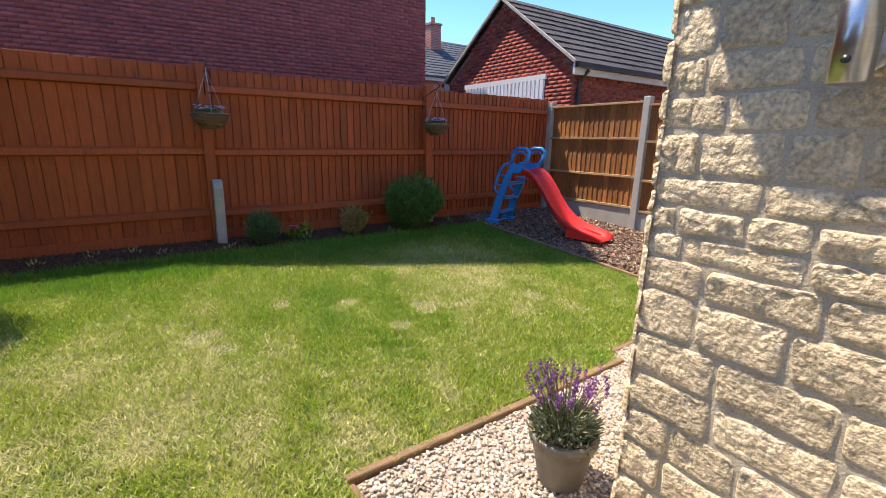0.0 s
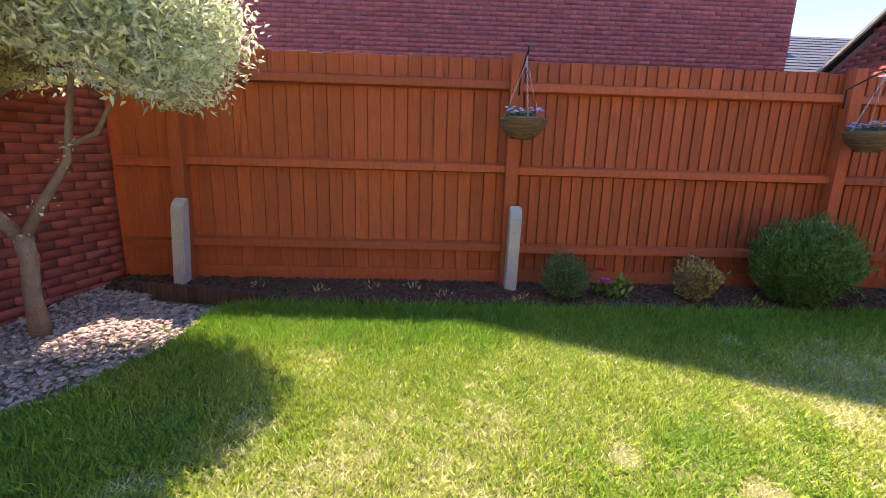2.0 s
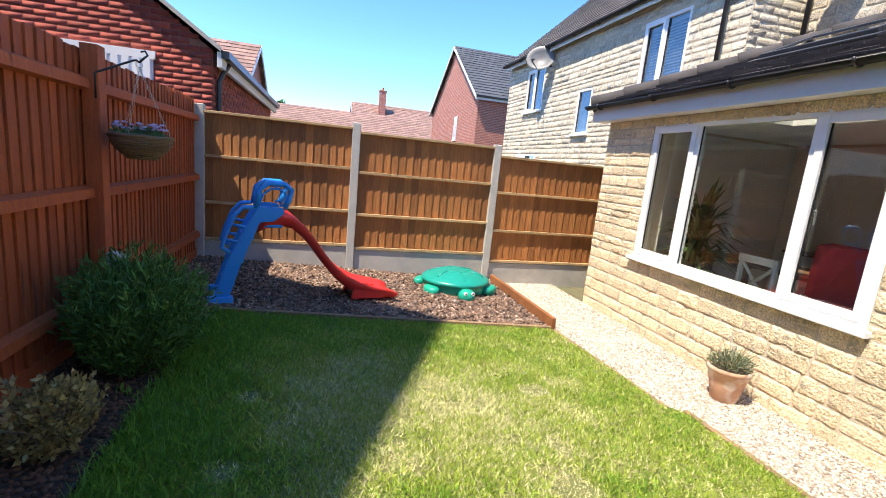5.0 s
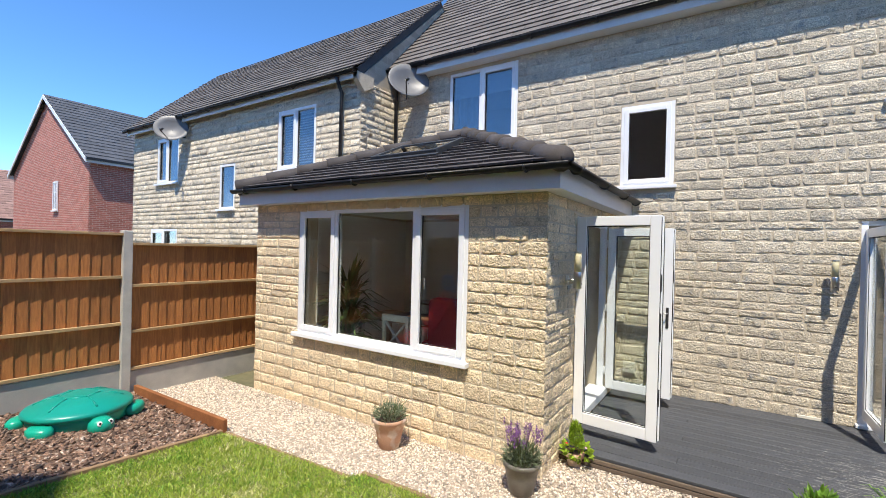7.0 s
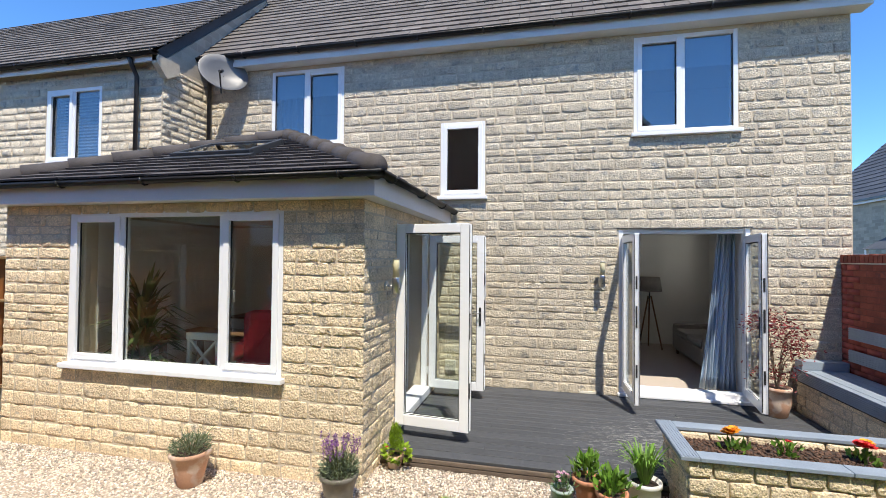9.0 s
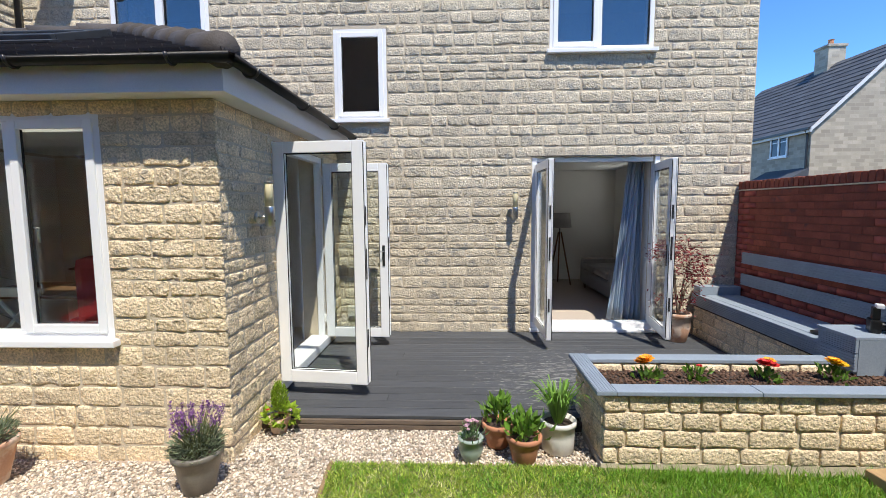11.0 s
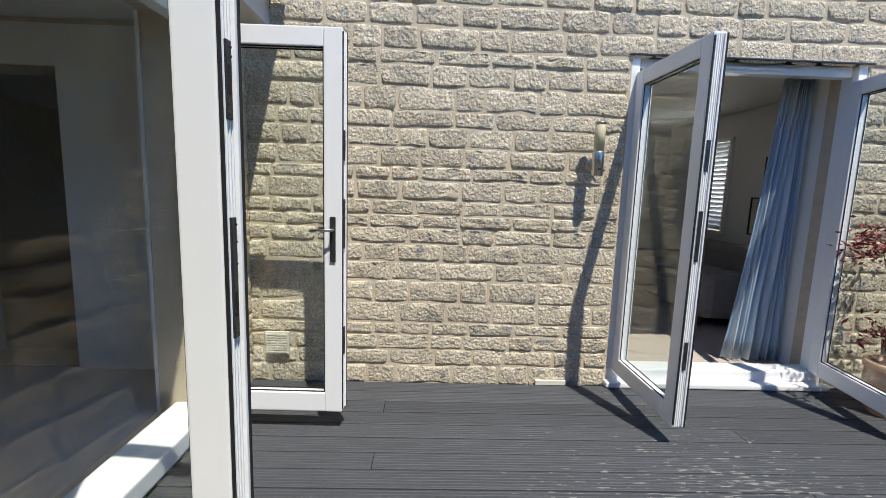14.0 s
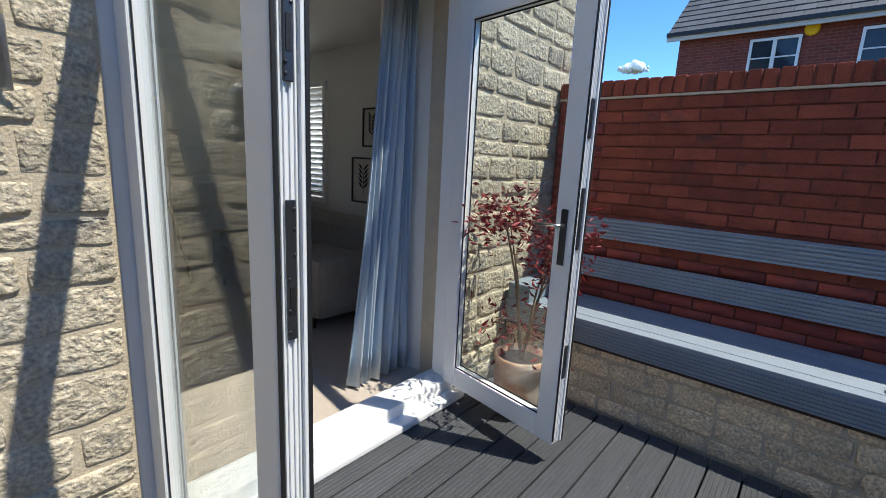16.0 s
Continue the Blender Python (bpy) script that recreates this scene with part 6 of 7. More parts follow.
C, D = ball_points(170, (-0.05, 0.03, 0.08), (0.18, 0.16, 0.12), rp, 0.6)
V, F = leaves(C, D + np.array((0, 0, 0.3)), 0.075, 0.03, rp)
mesh_part("trailing_leaves", V, F, LEAF_LIME, cf)
part("flower", blossom(bmesh.new(), (-0.16, 0.08, 0.16), 0.03, 6), PALEPINK, cf)
part("flower", blossom(bmesh.new(), (0.06, 0.14, 0.19), 0.025, 6), REDP, cf)
pot("plant_pot", -0.32, 0.76, -0.03, 0.06, 0.085, 0.17, GLAZE_GREEN, "pale green glazed pot on gravel", 0.012, 0.02)
dn = small_plant("dianthus", -0.32, 0.76, 130, 0.035, 0.08, (0.06, 0.004), LEAF_FEATHER, "small dianthus with pale pink flowers in a green pot")
dn.location.z = 0.115
for _ in range(9):
    part("flower", blossom(bmesh.new(), (rp.normal(0, 0.045), rp.normal(0, 0.045), rp.uniform(0.08, 0.14)), 0.02, 6), PALEPINK, dn)
pot("plant_pot", -0.53, 0.57, -0.03, 0.08, 0.115, 0.19, TERRA, "terracotta pot with a young leafy plant")
q1 = small_plant("leafy_plant", -0.53, 0.57, 110, 0.045, 0.17, (0.085, 0.018), LEAF_MID, "young green leafy plant in a terracotta pot")
q1.location.z = 0.14
pot("plant_pot", -0.70, 0.76, -0.03, 0.085, 0.12, 0.19, TERRA, "terracotta pot of green foliage on gravel")
q2 = small_plant("leafy_plant", -0.70, 0.76, 140, 0.055, 0.13, (0.08, 0.02), LEAF_MID, "bushy green foliage in a terracotta pot")
q2.location.z = 0.135
pot("plant_pot", -0.97, 0.62, -0.03, 0.115, 0.125, 0.24, GLAZE_WHITE, "white cylindrical pot of grassy leaves")
ag = plant("agapanthus", pose(-0.97, 0.62, 0.185), "strappy green leaves in a white pot", "plant")
bm = bmesh.new()
for _ in range(85):
    a, l = rp.uniform(0, math.tau), rp.uniform(0.2, 0.34)
    d = Vector((math.cos(a), math.sin(a), 0))
    s = Vector((-d.y, d.x, 0)) * 0.008
    sp = rp.uniform(0.15, 0.8)
    c = [d * 0.03, d * (0.03 + l * 0.35 * sp) + Vector((0, 0, l * 0.6)), d * (0.03 + l * 0.75 * sp) + Vector((0, 0, l * 0.85)), d * (0.03 + l * sp) + Vector((0, 0, l * (0.9 - 0.2 * sp)))]
    prev = None
    for k, p in enumerate(c):
        w = (1, 1, 0.7, 0.1)[k]
        e = (bm.verts.new(p - s * w), bm.verts.new(p + s * w))
        if prev:
            bm.faces.new((prev[0], prev[1], e[1], e[0]))
        prev = e
part("strap_leaves", bm, LEAF_MID, ag)

# red maple in its pot on the deck
pot("plant_pot", -2.97, -1.76, DZ, 0.11, 0.15, 0.36, TERRA_PALE, "large pale terracotta pot on the deck", 0.025, 0.02)
ac = plant("red_maple", pose(-2.97, -1.76, 0.40), "young Japanese maple with dark red leaves in a pot", "plant")
for k in range(7):
    a = rp.uniform(0, math.tau)
    e = Vector((math.cos(a) * rp.uniform(0.08, 0.22), math.sin(a) * rp.uniform(0.08, 0.2), rp.uniform(0.5, 0.95)))
    part("stem", tube(bmesh.new(), [(0, 0, -0.02), e * 0.45 + Vector((0, 0, 0.12)), e], [0.009, 0.006, 0.003], 6), BARK_SKIN, ac)
    m_ = 130
    C = np.array(e) + rp.normal(0, (0.11, 0.09, 0.07), (m_, 3))
    V, F = leaves(C, rp.normal(0, 1, (m_, 3)) * np.array((1, 1, 0.5)), 0.05, 0.009, rp)
    mesh_part("foliage", V, F, LEAF_RED, ac)
C = rp.normal(0, 1, (150, 3)) * np.array((0.15, 0.12, 0.06)) + np.array((0, 0, 0.2))
V, F = leaves(C, rp.normal(0, 1, (150, 3)), 0.05, 0.009, rp)
mesh_part("foliage", V, F, LEAF_RED, ac)

# bedding plants in the stone planter
for x, m, lab in ((-1.66, ORANGE, "orange marigold in brown compost"), (-2.05, REDP, "leafy bedding plant with one red bud"), (-2.55, REDP, "red and orange zinnia in brown compost"), (-3.05, YELLOW, "yellow marigold in brown compost")):
    b = small_plant("bedding_plant", x, 0.47, 36, 0.04, 0.075, (0.065, 0.018), LEAF_MID, lab)
    b.location.z = PZ - 0.06
    n = 1 if x == -2.05 else 5
    for k in range(n):
        part("flower", blossom(bmesh.new(), (rp.normal(0, 0.035), rp.normal(0, 0.03), 0.13 + rp.uniform(0, 0.03)), 0.026 if n == 1 else 0.058, 10), m if k < 4 else ORANGE, b)

# ---- hanging baskets ----
WICKER = mat("wicker", (0.24, 0.15, 0.075), (0.13, 0.08, 0.045), scale=18, rough=0.85, bump=0.6, bscale=90, stretch=(0.3, 0.3, 4), fine=0.35)
IRON = mat("black_iron", (0.015, 0.015, 0.016), rough=0.45, fine=0.0)


def basket(x):
    b = empty("hanging_basket", pose(x, 5.78, 1.73), "wicker hanging basket of pale violas on an iron bracket", "hanging basket", "hanging baskets on the fence")
    bm = bmesh.new()
    n = 11
    for k in range(n):
        t = k / (n - 1)
        r = 0.085 + 0.1 * math.sin(t * math.pi / 2)
        z = -0.15 + 0.135 * t
        tube(bm, [(r * math.cos(a * math.tau / 28) * (1 + 0.012 * math.sin(a * 3.7 + k)), r * math.sin(a * math.tau / 28), z + 0.003 * math.sin(a * 2.3 + k * 1.7)) for a in range(29)], 0.0085, 5, False)
    part("weave", bm, WICKER, b)
    part("lining", lathe(bmesh.new(), [(0.07, -0.152), (0.1, -0.14), (0.155, -0.08), (0.178, -0.02), (0.16, -0.012)], 28), mat("dark_liner", (0.05, 0.04, 0.03), rough=0.9) if "dark_liner" not in bpy.data.materials else bpy.data.materials["dark_liner"], b)
    bm = bmesh.new()
    tube(bm, [(0.186 * math.cos(a * math.tau / 28), 0.186 * math.sin(a * math.tau / 28), -0.002 + 0.003 * math.sin(a * 5)) for a in range(29)], 0.016, 7, False)
    part("rim", bm, WICKER, b, "mossy wicker rim")
    C, D = ball_points(330, (0, 0, 0.0), (0.15, 0.15, 0.06), rp, 0.3)
    C[:, 2] = np.abs(C[:, 2])
    V, F = leaves(C, D + np.array((0, 0, 0.4)), 0.035, 0.012, rp)
    mesh_part("foliage", V, F, LEAF_FEATHER, b)
    for _ in range(34):
        a, r = rp.uniform(0, math.tau), 0.17 * math.sqrt(rp.random())
        part("flower", blossom(bmesh.new(), (r * math.cos(a), r * math.sin(a), rp.uniform(0.04, 0.085)), 0.028, 5), VIOLA, b)
    top = Vector((0, 0, 0.46))
    for k in range(3):
        a = -1.57 + k * math.tau / 3
        e = Vector((0.18 * math.cos(a), 0.18 * math.sin(a), 0.0))
        bm = bmesh.new()
        links = 16
        for i in range(links):
            c = e.lerp(top, (i + 0.5) / links)
            d = (top - e).normalized()
            s = (Vector((0, 1, 0)) if i % 2 else Vector((1, 0, 0)))
            s = (s - d * s.dot(d)).normalized()
            tube(bm, [c + d * 0.017 * math.cos(q * math.tau / 8) + s * 0.0065 * math.sin(q * math.tau / 8) for q in range(9)], 0.0018, 4, False)
        part("chain", bm, STEEL, b)
    part("ring", tube(bmesh.new(), [(0, 0.02 * math.cos(q * math.tau / 12), 0.48 + 0.02 * math.sin(q * math.tau / 12)) for q in range(13)], 0.003, 6, False), STEEL, b)
    pts = [(0, 0.245, 0.22), (0, 0.245, 0.38)] + [(0, 0.245 - 0.245 * math.sin(t) * 1.0, 0.38 + 0.14 * math.sin(t * 1.0) if t < 1.2 else 0.515 + 0.02 * math.sin(t * 3)) for t in np.linspace(0.1, 1.57, 9)] + [(0, -0.03, 0.53), (0, -0.05, 0.55), (0, -0.035, 0.575), (0, -0.01, 0.565)]
    part("bracket", tube(bmesh.new(), pts, 0.007, 7), IRON, b, "black iron bracket", True)
    return b


bk = basket(0.70)
copy_thing(bk, pose(3.74, 5.80, 1.71, 0, 0, 25))

# ---- slide and sandpit ----
def plastic(name, c):
    return mat(name, c, tuple(v * 0.92 for v in c), scale=3, rough=0.33, bump=0.02, bscale=200, fine=0.03)


BLUE, REDPL, GREENPL, LIMEPL = plastic("blue_plastic", (0.014, 0.31, 0.78)), plastic("red_plastic", (0.92, 0.05, 0.04)), plastic("teal_plastic", (0.0, 0.29, 0.23)), plastic("green_plastic", (0.0, 0.36, 0.24))
slide = empty("toy_slide", pose(4.846, 5.541, g(5.2) + 0.005, 0, 0, -168.2) @ Matrix.Diagonal((1.06, 1.06, 1.06, 1)), "red plastic toy slide with a blue ladder", "slide")
# along the slide: distance from the ladder's foot and height of the chute's rim
prof = [(0.32, 0.80), (0.42, 0.845), (0.54, 0.87), (0.64, 0.845), (0.75, 0.755), (0.86, 0.62), (0.97, 0.465), (1.08, 0.335), (1.2, 0.235), (1.34, 0.165), (1.5, 0.12), (1.66, 0.085), (1.76, 0.04)]
cross = [(-0.195, -0.045), (-0.205, 0.0), (-0.19, 0.014), (-0.165, 0.0), (-0.15, -0.075), (-0.08, -0.09), (0.08, -0.09), (0.15, -0.075), (0.165, 0.0), (0.19, 0.014), (0.205, 0.0), (0.195, -0.045), (0.165, -0.115), (-0.165, -0.115)]
bm = bmesh.new()
prev = None
for i, (y, z) in enumerate(prof):
    flare = 1.0 + 0.1 * max(0, i - 9) / 3
    low = min(1.0, (z + 0.005) / 0.115)
    ring = [bm.verts.new((cx * flare, y, z + (cz * low if cz < 0 else cz))) for cx, cz in cross]
    if prev:
        for k in range(len(cross)):
            k2 = (k + 1) % len(cross)
            bm.faces.new((prev[k], prev[k2], ring[k2], ring[k]))
    else:
        bm.faces.new(ring)
    prev = ring
bm.faces.new(prev[::-1])
part("chute", bm, REDPL, slide, "glossy red wavy chute", True)
for s_ in (-1, 1):
    part("chute_foot", prism(bmesh.new(), [(1.26, 0.0), (1.62, 0.0), (1.6, 0.05), (1.4, 0.09), (1.28, 0.1)], 0.05, "yz", s_ * 0.17 - 0.025), REDPL, slide)
    x = s_ * 0.2
    bm = prism(bmesh.new(), [(-0.06, 0.0), (0.07, 0.0), (0.2, 0.42), (0.35, 0.79), (0.47, 0.8), (0.56, 0.88), (0.55, 0.93), (0.33, 0.94), (0.2, 0.7), (0.07, 0.4)], 0.045, "yz", x - 0.0225)
    bmesh.ops.bevel(bm, geom=bm.edges[:], offset=0.008, segments=2, affect="EDGES")
    part("ladder_side", bm, BLUE, slide)
    for inset, r in ((0.0, 0.026), (0.045, 0.011)):
        a, b, c, d = 0.31 + inset * 0.6, 0.62 - inset, 0.92 + inset * 0.3, 1.15 - inset
        pts = [(x, a, c), (x, a + 0.03, d - 0.06), (x, a + 0.1, d), (x, b - 0.06, d), (x, b, d - 0.05), (x, b - 0.02, d - 0.14), (x, b - 0.06, c + 0.01)]
        part("hand_loop" if inset == 0 else "loop_trim", tube(bmesh.new(), pts, r, 8), BLUE, slide, smooth=True)
    part("grip_loop", tube(bmesh.new(), [(x, 0.1, 0.5), (x, 0.03, 0.55), (x, 0.06, 0.66), (x, 0.13, 0.84), (x, 0.2, 0.92), (x, 0.3, 0.93)], 0.02, 8), BLUE, slide, smooth=True)
    for q in (0.62, 0.76):
        part("grip_web", tube(bmesh.new(), [(x, 0.04 + (q - 0.55) * 0.4, q), (x, 0.22 + (q - 0.62) * 0.4, q - 0.03)], 0.014, 6), BLUE, slide, smooth=True)
    part("foot", bx(x - 0.045, x + 0.045, -0.09, 0.13, -0.02, 0.09, 0.02), BLUE, slide)
for z in (0.2, 0.42, 0.64):
    part("step", bx(-0.18, 0.18, z * 0.36 - 0.04, z * 0.36 + 0.07, z - 0.02, z + 0.02, 0.01), BLUE, slide)
part("cross_foot", bx(-0.2, 0.2, -0.04, 0.05, 0.0, 0.05, 0.012), BLUE, slide)
part("platform", bx(-0.178, 0.178, 0.33, 0.55, 0.735, 0.765, 0.01), BLUE, slide)

turtle = empty("turtle_sandpit", pose(5.84, 2.72, g(2.72) + 0.01, 0, 0, 4) @ Matrix.Diagonal((0.84, 0.87, 1.0, 1)), "green plastic turtle-shaped sandpit with its lid on", "sandpit")
part("tub", lathe(bmesh.new(), [(0.44, 0), (0.5, 0.02), (0.51, 0.13), (0.48, 0.15)], 40), LIMEPL, turtle, smooth=True)
bm = lathe(bmesh.new(), [(0.52, 0.13), (0.545, 0.135), (0.55, 0.16), (0.53, 0.185), (0.47, 0.2), (0.40, 0.235), (0.28, 0.27), (0.14, 0.287), (0.04, 0.29)], 40)
part("lid", bm, GREENPL, turtle, "dark teal shell lid", True)
bm = bmesh.new()
for k in range(6):
    a = k * math.tau / 6
    c, s = math.cos(a), math.sin(a)
    tube(bm, [(0.2 * c, 0.2 * s, 0.279), (0.32 * c, 0.32 * s, 0.26), (0.44 * c, 0.44 * s, 0.218)], 0.012, 6)
    c2, s2 = math.cos(a + math.tau / 6), math.sin(a + math.tau / 6)
    tube(bm, [(0.2 * c, 0.2 * s, 0.279), (0.2 * c2, 0.2 * s2, 0.279)], 0.012, 6)
part("shell_ridge", bm, GREENPL, turtle, smooth=True)
for a in (120, 240, 60, 300):
    bm = lathe(bmesh.new(), [(0.1, 0), (0.13, 0.03), (0.13, 0.08), (0.1, 0.11), (0.03, 0.115)], 20)
    bmesh.ops.scale(bm, vec=(1.3, 0.85, 1), verts=bm.verts[:])
    part("flipper", bm, LIMEPL, turtle, smooth=True, at=pose(0.55 * math.cos(radians(a)), 0.55 * math.sin(radians(a)), 0, 0, 0, a + 70))
head = part("head", lathe(bmesh.new(), [(0.1, 0), (0.13, 0.03), (0.125, 0.09), (0.08, 0.13), (0.03, 0.14)], 24), LIMEPL, turtle, smooth=True, at=pose(-0.6, 0.02, 0.0))
WHITEP, BLACKP = plastic("white_plastic", (0.8, 0.8, 0.8)), plastic("black_plastic", (0.01, 0.01, 0.01))
for s in (-1, 1):
    eye = part("eye", lathe(bmesh.new(), [(0.028, 0), (0.025, 0.006), (0.01, 0.008)], 16), WHITEP, head, "white painted eye", True, pose(-0.1, s * 0.055, 0.1, 0, -62, 0))
    part("pupil", lathe(bmesh.new(), [(0.013, 0), (0.011, 0.004), (0.004, 0.005)], 12), BLACKP, head, "black pupil", True, pose(-0.108, s * 0.055, 0.104, 0, -62, 0))

# ---- things left on the bench ----
cmr = empty("camera_on_bench", pose(-3.55, 0.2, 0.757, 0, 0, 60), "black camera with a flash standing on the bench end", "camera")
part("camera_body", bx(-0.07, 0.07, -0.035, 0.035, 0.0, 0.1, 0.012), BLACKP, cmr)
part("lens", lathe(bmesh.new(), [(0.035, 0), (0.037, 0.01), (0.035, 0.07), (0.03, 0.075)], 20), BLACKP, cmr, smooth=True, at=pose(0, 0.03, 0.05, -90, 0, 0))
part("flash_unit", bx(-0.035, 0.035, -0.02, 0.03, 0.1, 0.2, 0.01), BLACKP, cmr)
part("flash_diffuser", bx(-0.036, 0.036, 0.0, 0.05, 0.19, 0.225, 0.008), WHITEP, cmr)
lc = solid("lens_cap", lathe(bmesh.new(), [(0.05, 0), (0.055, 0.005), (0.055, 0.022), (0.045, 0.026)], 24), BLACKP, "round black case lying on the bench seat", "lens cap", smooth=True)
lc.matrix_basis = pose(-3.44, -0.2, 0.621)

# ---- roof window, dishes, pipes ----
ROOF_FRAME = mat("grey_window_cladding", (0.09, 0.095, 0.10), rough=0.4, metal=0.4, fine=0.03)
rw = empty("roof_window", pose(3.5, 0.25, 2.72 + 0.78 * 0.4425 + 0.04, 23.9, 0, 180), "grey framed roof window in the extension roof", "roof window")
for a, b, c, d in ((-0.52, 0.52, 0.0, 0.05), (-0.52, 0.52, 0.65, 0.70), (-0.52, -0.47, 0.05, 0.65), (0.47, 0.52, 0.05, 0.65)):
    part("window_frame", bx(a, b, c, d, -0.04, 0.05, 0.008), ROOF_FRAME, rw)
part("flashing", bx(-0.58, 0.58, -0.1, -0.004, -0.005, 0.012, 0.003), ROOF_FRAME, rw, "grey lead flashing")
p = part("pane", bx(-0.47, 0.47, 0.05, 0.65, 0.03, 0.036), GLASS_DARK, rw)
p.visible_shadow = False
DISHM = mat("grey_dish", (0.17, 0.17, 0.17), (0.14, 0.14, 0.14), scale=4, rough=0.45, fine=0.04)


def dish(x, y, z):
    d = empty("satellite_dish", pose(x, y, z), "grey oval satellite dish on a wall bracket", "satellite dish", "satellite dishes")
    bm = bmesh.new()
    lathe(bm, [(0.01, 0), (0.1, 0.012), (0.2, 0.045), (0.29, 0.09), (0.295, 0.085), (0.2, 0.035), (0.1, 0.002), (0.01, -0.01)], 32)
    part("reflector", bm, DISHM, d, smooth=True, at=pose(0, 0.3, 0, -74, 0, 52) @ Matrix.Diagonal((1.3, 1.12, 1.2, 1)))
    part("bracket", tube(bmesh.new(), [(0, -0.02, -0.12), (0, 0.18, -0.1), (0, 0.29, 0.0)], 0.018, 8), BLACK_PVC, d, smooth=True)
    part("feed_arm", tube(bmesh.new(), [(0, 0.32, -0.3), (-0.28, 0.7, -0.12)], 0.012, 6), BLACK_PVC, d)
    part("receiver", lathe(bmesh.new(), [(0.025, 0), (0.03, 0.03), (0.02, 0.08)], 12), BLACK_PVC, d, smooth=True, at=pose(-0.28, 0.7, -0.12, 60, 0, 0))
    return d


ds = dish(5.05, -2.1, 4.98)
copy_thing(ds, pose(11.6, -1.15, 4.72))
solid("downpipe_house", tube(bmesh.new(), [(5.52, -1.9, 5.3), (5.52, -1.95, 5.15), (5.52, -2.06, 5.0), (5.52, -2.06, 3.0)], 0.034, 10), BLACK_PVC, "black rainwater downpipe in the corner", "downpipe", "structure", True)

# ---- inside the dining room ----
WOODT = mat("table_wood", (0.20, 0.11, 0.055), (0.14, 0.075, 0.04), scale=6, rough=0.4, stretch=(1, 6, 6), fine=0.1)
MINT = mat("mint_paint", (0.62, 0.70, 0.64), (0.58, 0.66, 0.6), rough=0.5, fine=0.02)
REDCLOTH = mat("red_cloth", (0.45, 0.06, 0.06), (0.36, 0.045, 0.05), scale=8, rough=0.9, bump=0.2, bscale=60, fine=0.1)
tb = empty("dining_table", pose(4.2, -0.95, 0.14), "dark wooden dining table behind the window", "table")
part("tabletop", bx(-0.8, 0.8, -0.42, 0.42, 0.71, 0.75, 0.01), WOODT, tb)
for x in (-0.72, 0.72):
    for y in (-0.34, 0.34):
        part("leg", bx(x - 0.035, x + 0.035, y - 0.035, y + 0.035, 0, 0.71, 0.006), WOODT, tb)


def chair(m):
    c = empty("dining_chair", m, "pale mint dining chair with a crossed back", "chair", "chairs round the dining table")
    part("seat", bx(-0.21, 0.21, -0.21, 0.21, 0.44, 0.48, 0.012), MINT, c)
    for x in (-0.19, 0.19):
        part("leg", bx(x - 0.02, x + 0.02, 0.17, 0.21, 0, 0.44, 0.004), MINT, c)
        part("back_post", bx(x - 0.02, x + 0.02, -0.21, -0.17, 0, 0.95, 0.004), MINT, c)
    part("top_rail", bx(-0.22, 0.22, -0.215, -0.165, 0.88, 0.96, 0.008), MINT, c)
    for s in (-1, 1):
        part("cross_bar", tube(bmesh.new(), [(-0.18 * s, -0.19, 0.5), (0.18 * s, -0.19, 0.88)], 0.018, 6), MINT, c)
    return c


ch = chair(pose(3.62, -0.05, 0.14, 0, 0, 180))
copy_thing(ch, pose(2.35, 0.0, 0.14, 0, 0, 170)), copy_thing(ch, pose(4.1, -1.65, 0.14, 0, 0, 10))
th = empty("red_armchair", pose(3.0, -0.5, 0.14, 0, 0, 180), "red upholstered armchair in the dining room", "armchair")
part("seat", bx(-0.3, 0.3, -0.35, 0.35, 0.1, 0.45, 0.06), REDCLOTH, th)
part("backrest", bx(-0.3, 0.3, -0.42, -0.2, 0.4, 1.2, 0.1), REDCLOTH, th)
for x in (-0.34, 0.34):
    part("armrest", bx(x - 0.07, x + 0.07, -0.38, 0.3, 0.1, 0.62, 0.05), REDCLOTH, th)
pot("plant_pot", 4.5, 0.1, 0.14, 0.14, 0.18, 0.35, GLAZE_WHITE, "white floor pot in the dining room")
yu = plant("yucca", pose(4.5, 0.1, 0.45), "tall spiky yucca plant behind the window", "plant")
part("trunk", tube(bmesh.new(), [(0, 0, 0), (0.02, 0, 0.5), (0, 0, 0.8)], 0.03, 8), BARK_SKIN, yu)
for zz in (0.3, 0.5, 0.7, 0.9):
    bm = bmesh.new()
    for _ in range(34):
        a, e_, l = rp.uniform(0, math.tau), rp.uniform(-0.2, 1.25), rp.uniform(0.45, 0.75)
        d = Vector((math.cos(a) * math.cos(e_), math.sin(a) * math.cos(e_), math.sin(e_)))
        s = Vector((-math.sin(a), math.cos(a), 0)) * 0.028
        o = Vector((0, 0, zz))
        vs = [bm.verts.new(o - s * 0.5), bm.verts.new(o + s * 0.5), bm.verts.new(o + d * l * 0.5 + s), bm.verts.new(o + d * l * 0.5 - s), bm.verts.new(o + d * l - Vector((0, 0, l * 0.28 * math.cos(e_))))]
        bm.faces.new(vs[:4]), bm.faces.new((vs[3], vs[2], vs[4]))
    part("leaf_crown", bm, LEAF_YUCCA, yu)
sh = empty("sideboard", pose(4.2, -1.9, 0.14), "pale painted sideboard against the back wall", "sideboard")
part("body", bx(-0.55, 0.55, -0.2, 0.2, 0, 0.85, 0.01), WHITE_WALL, sh)
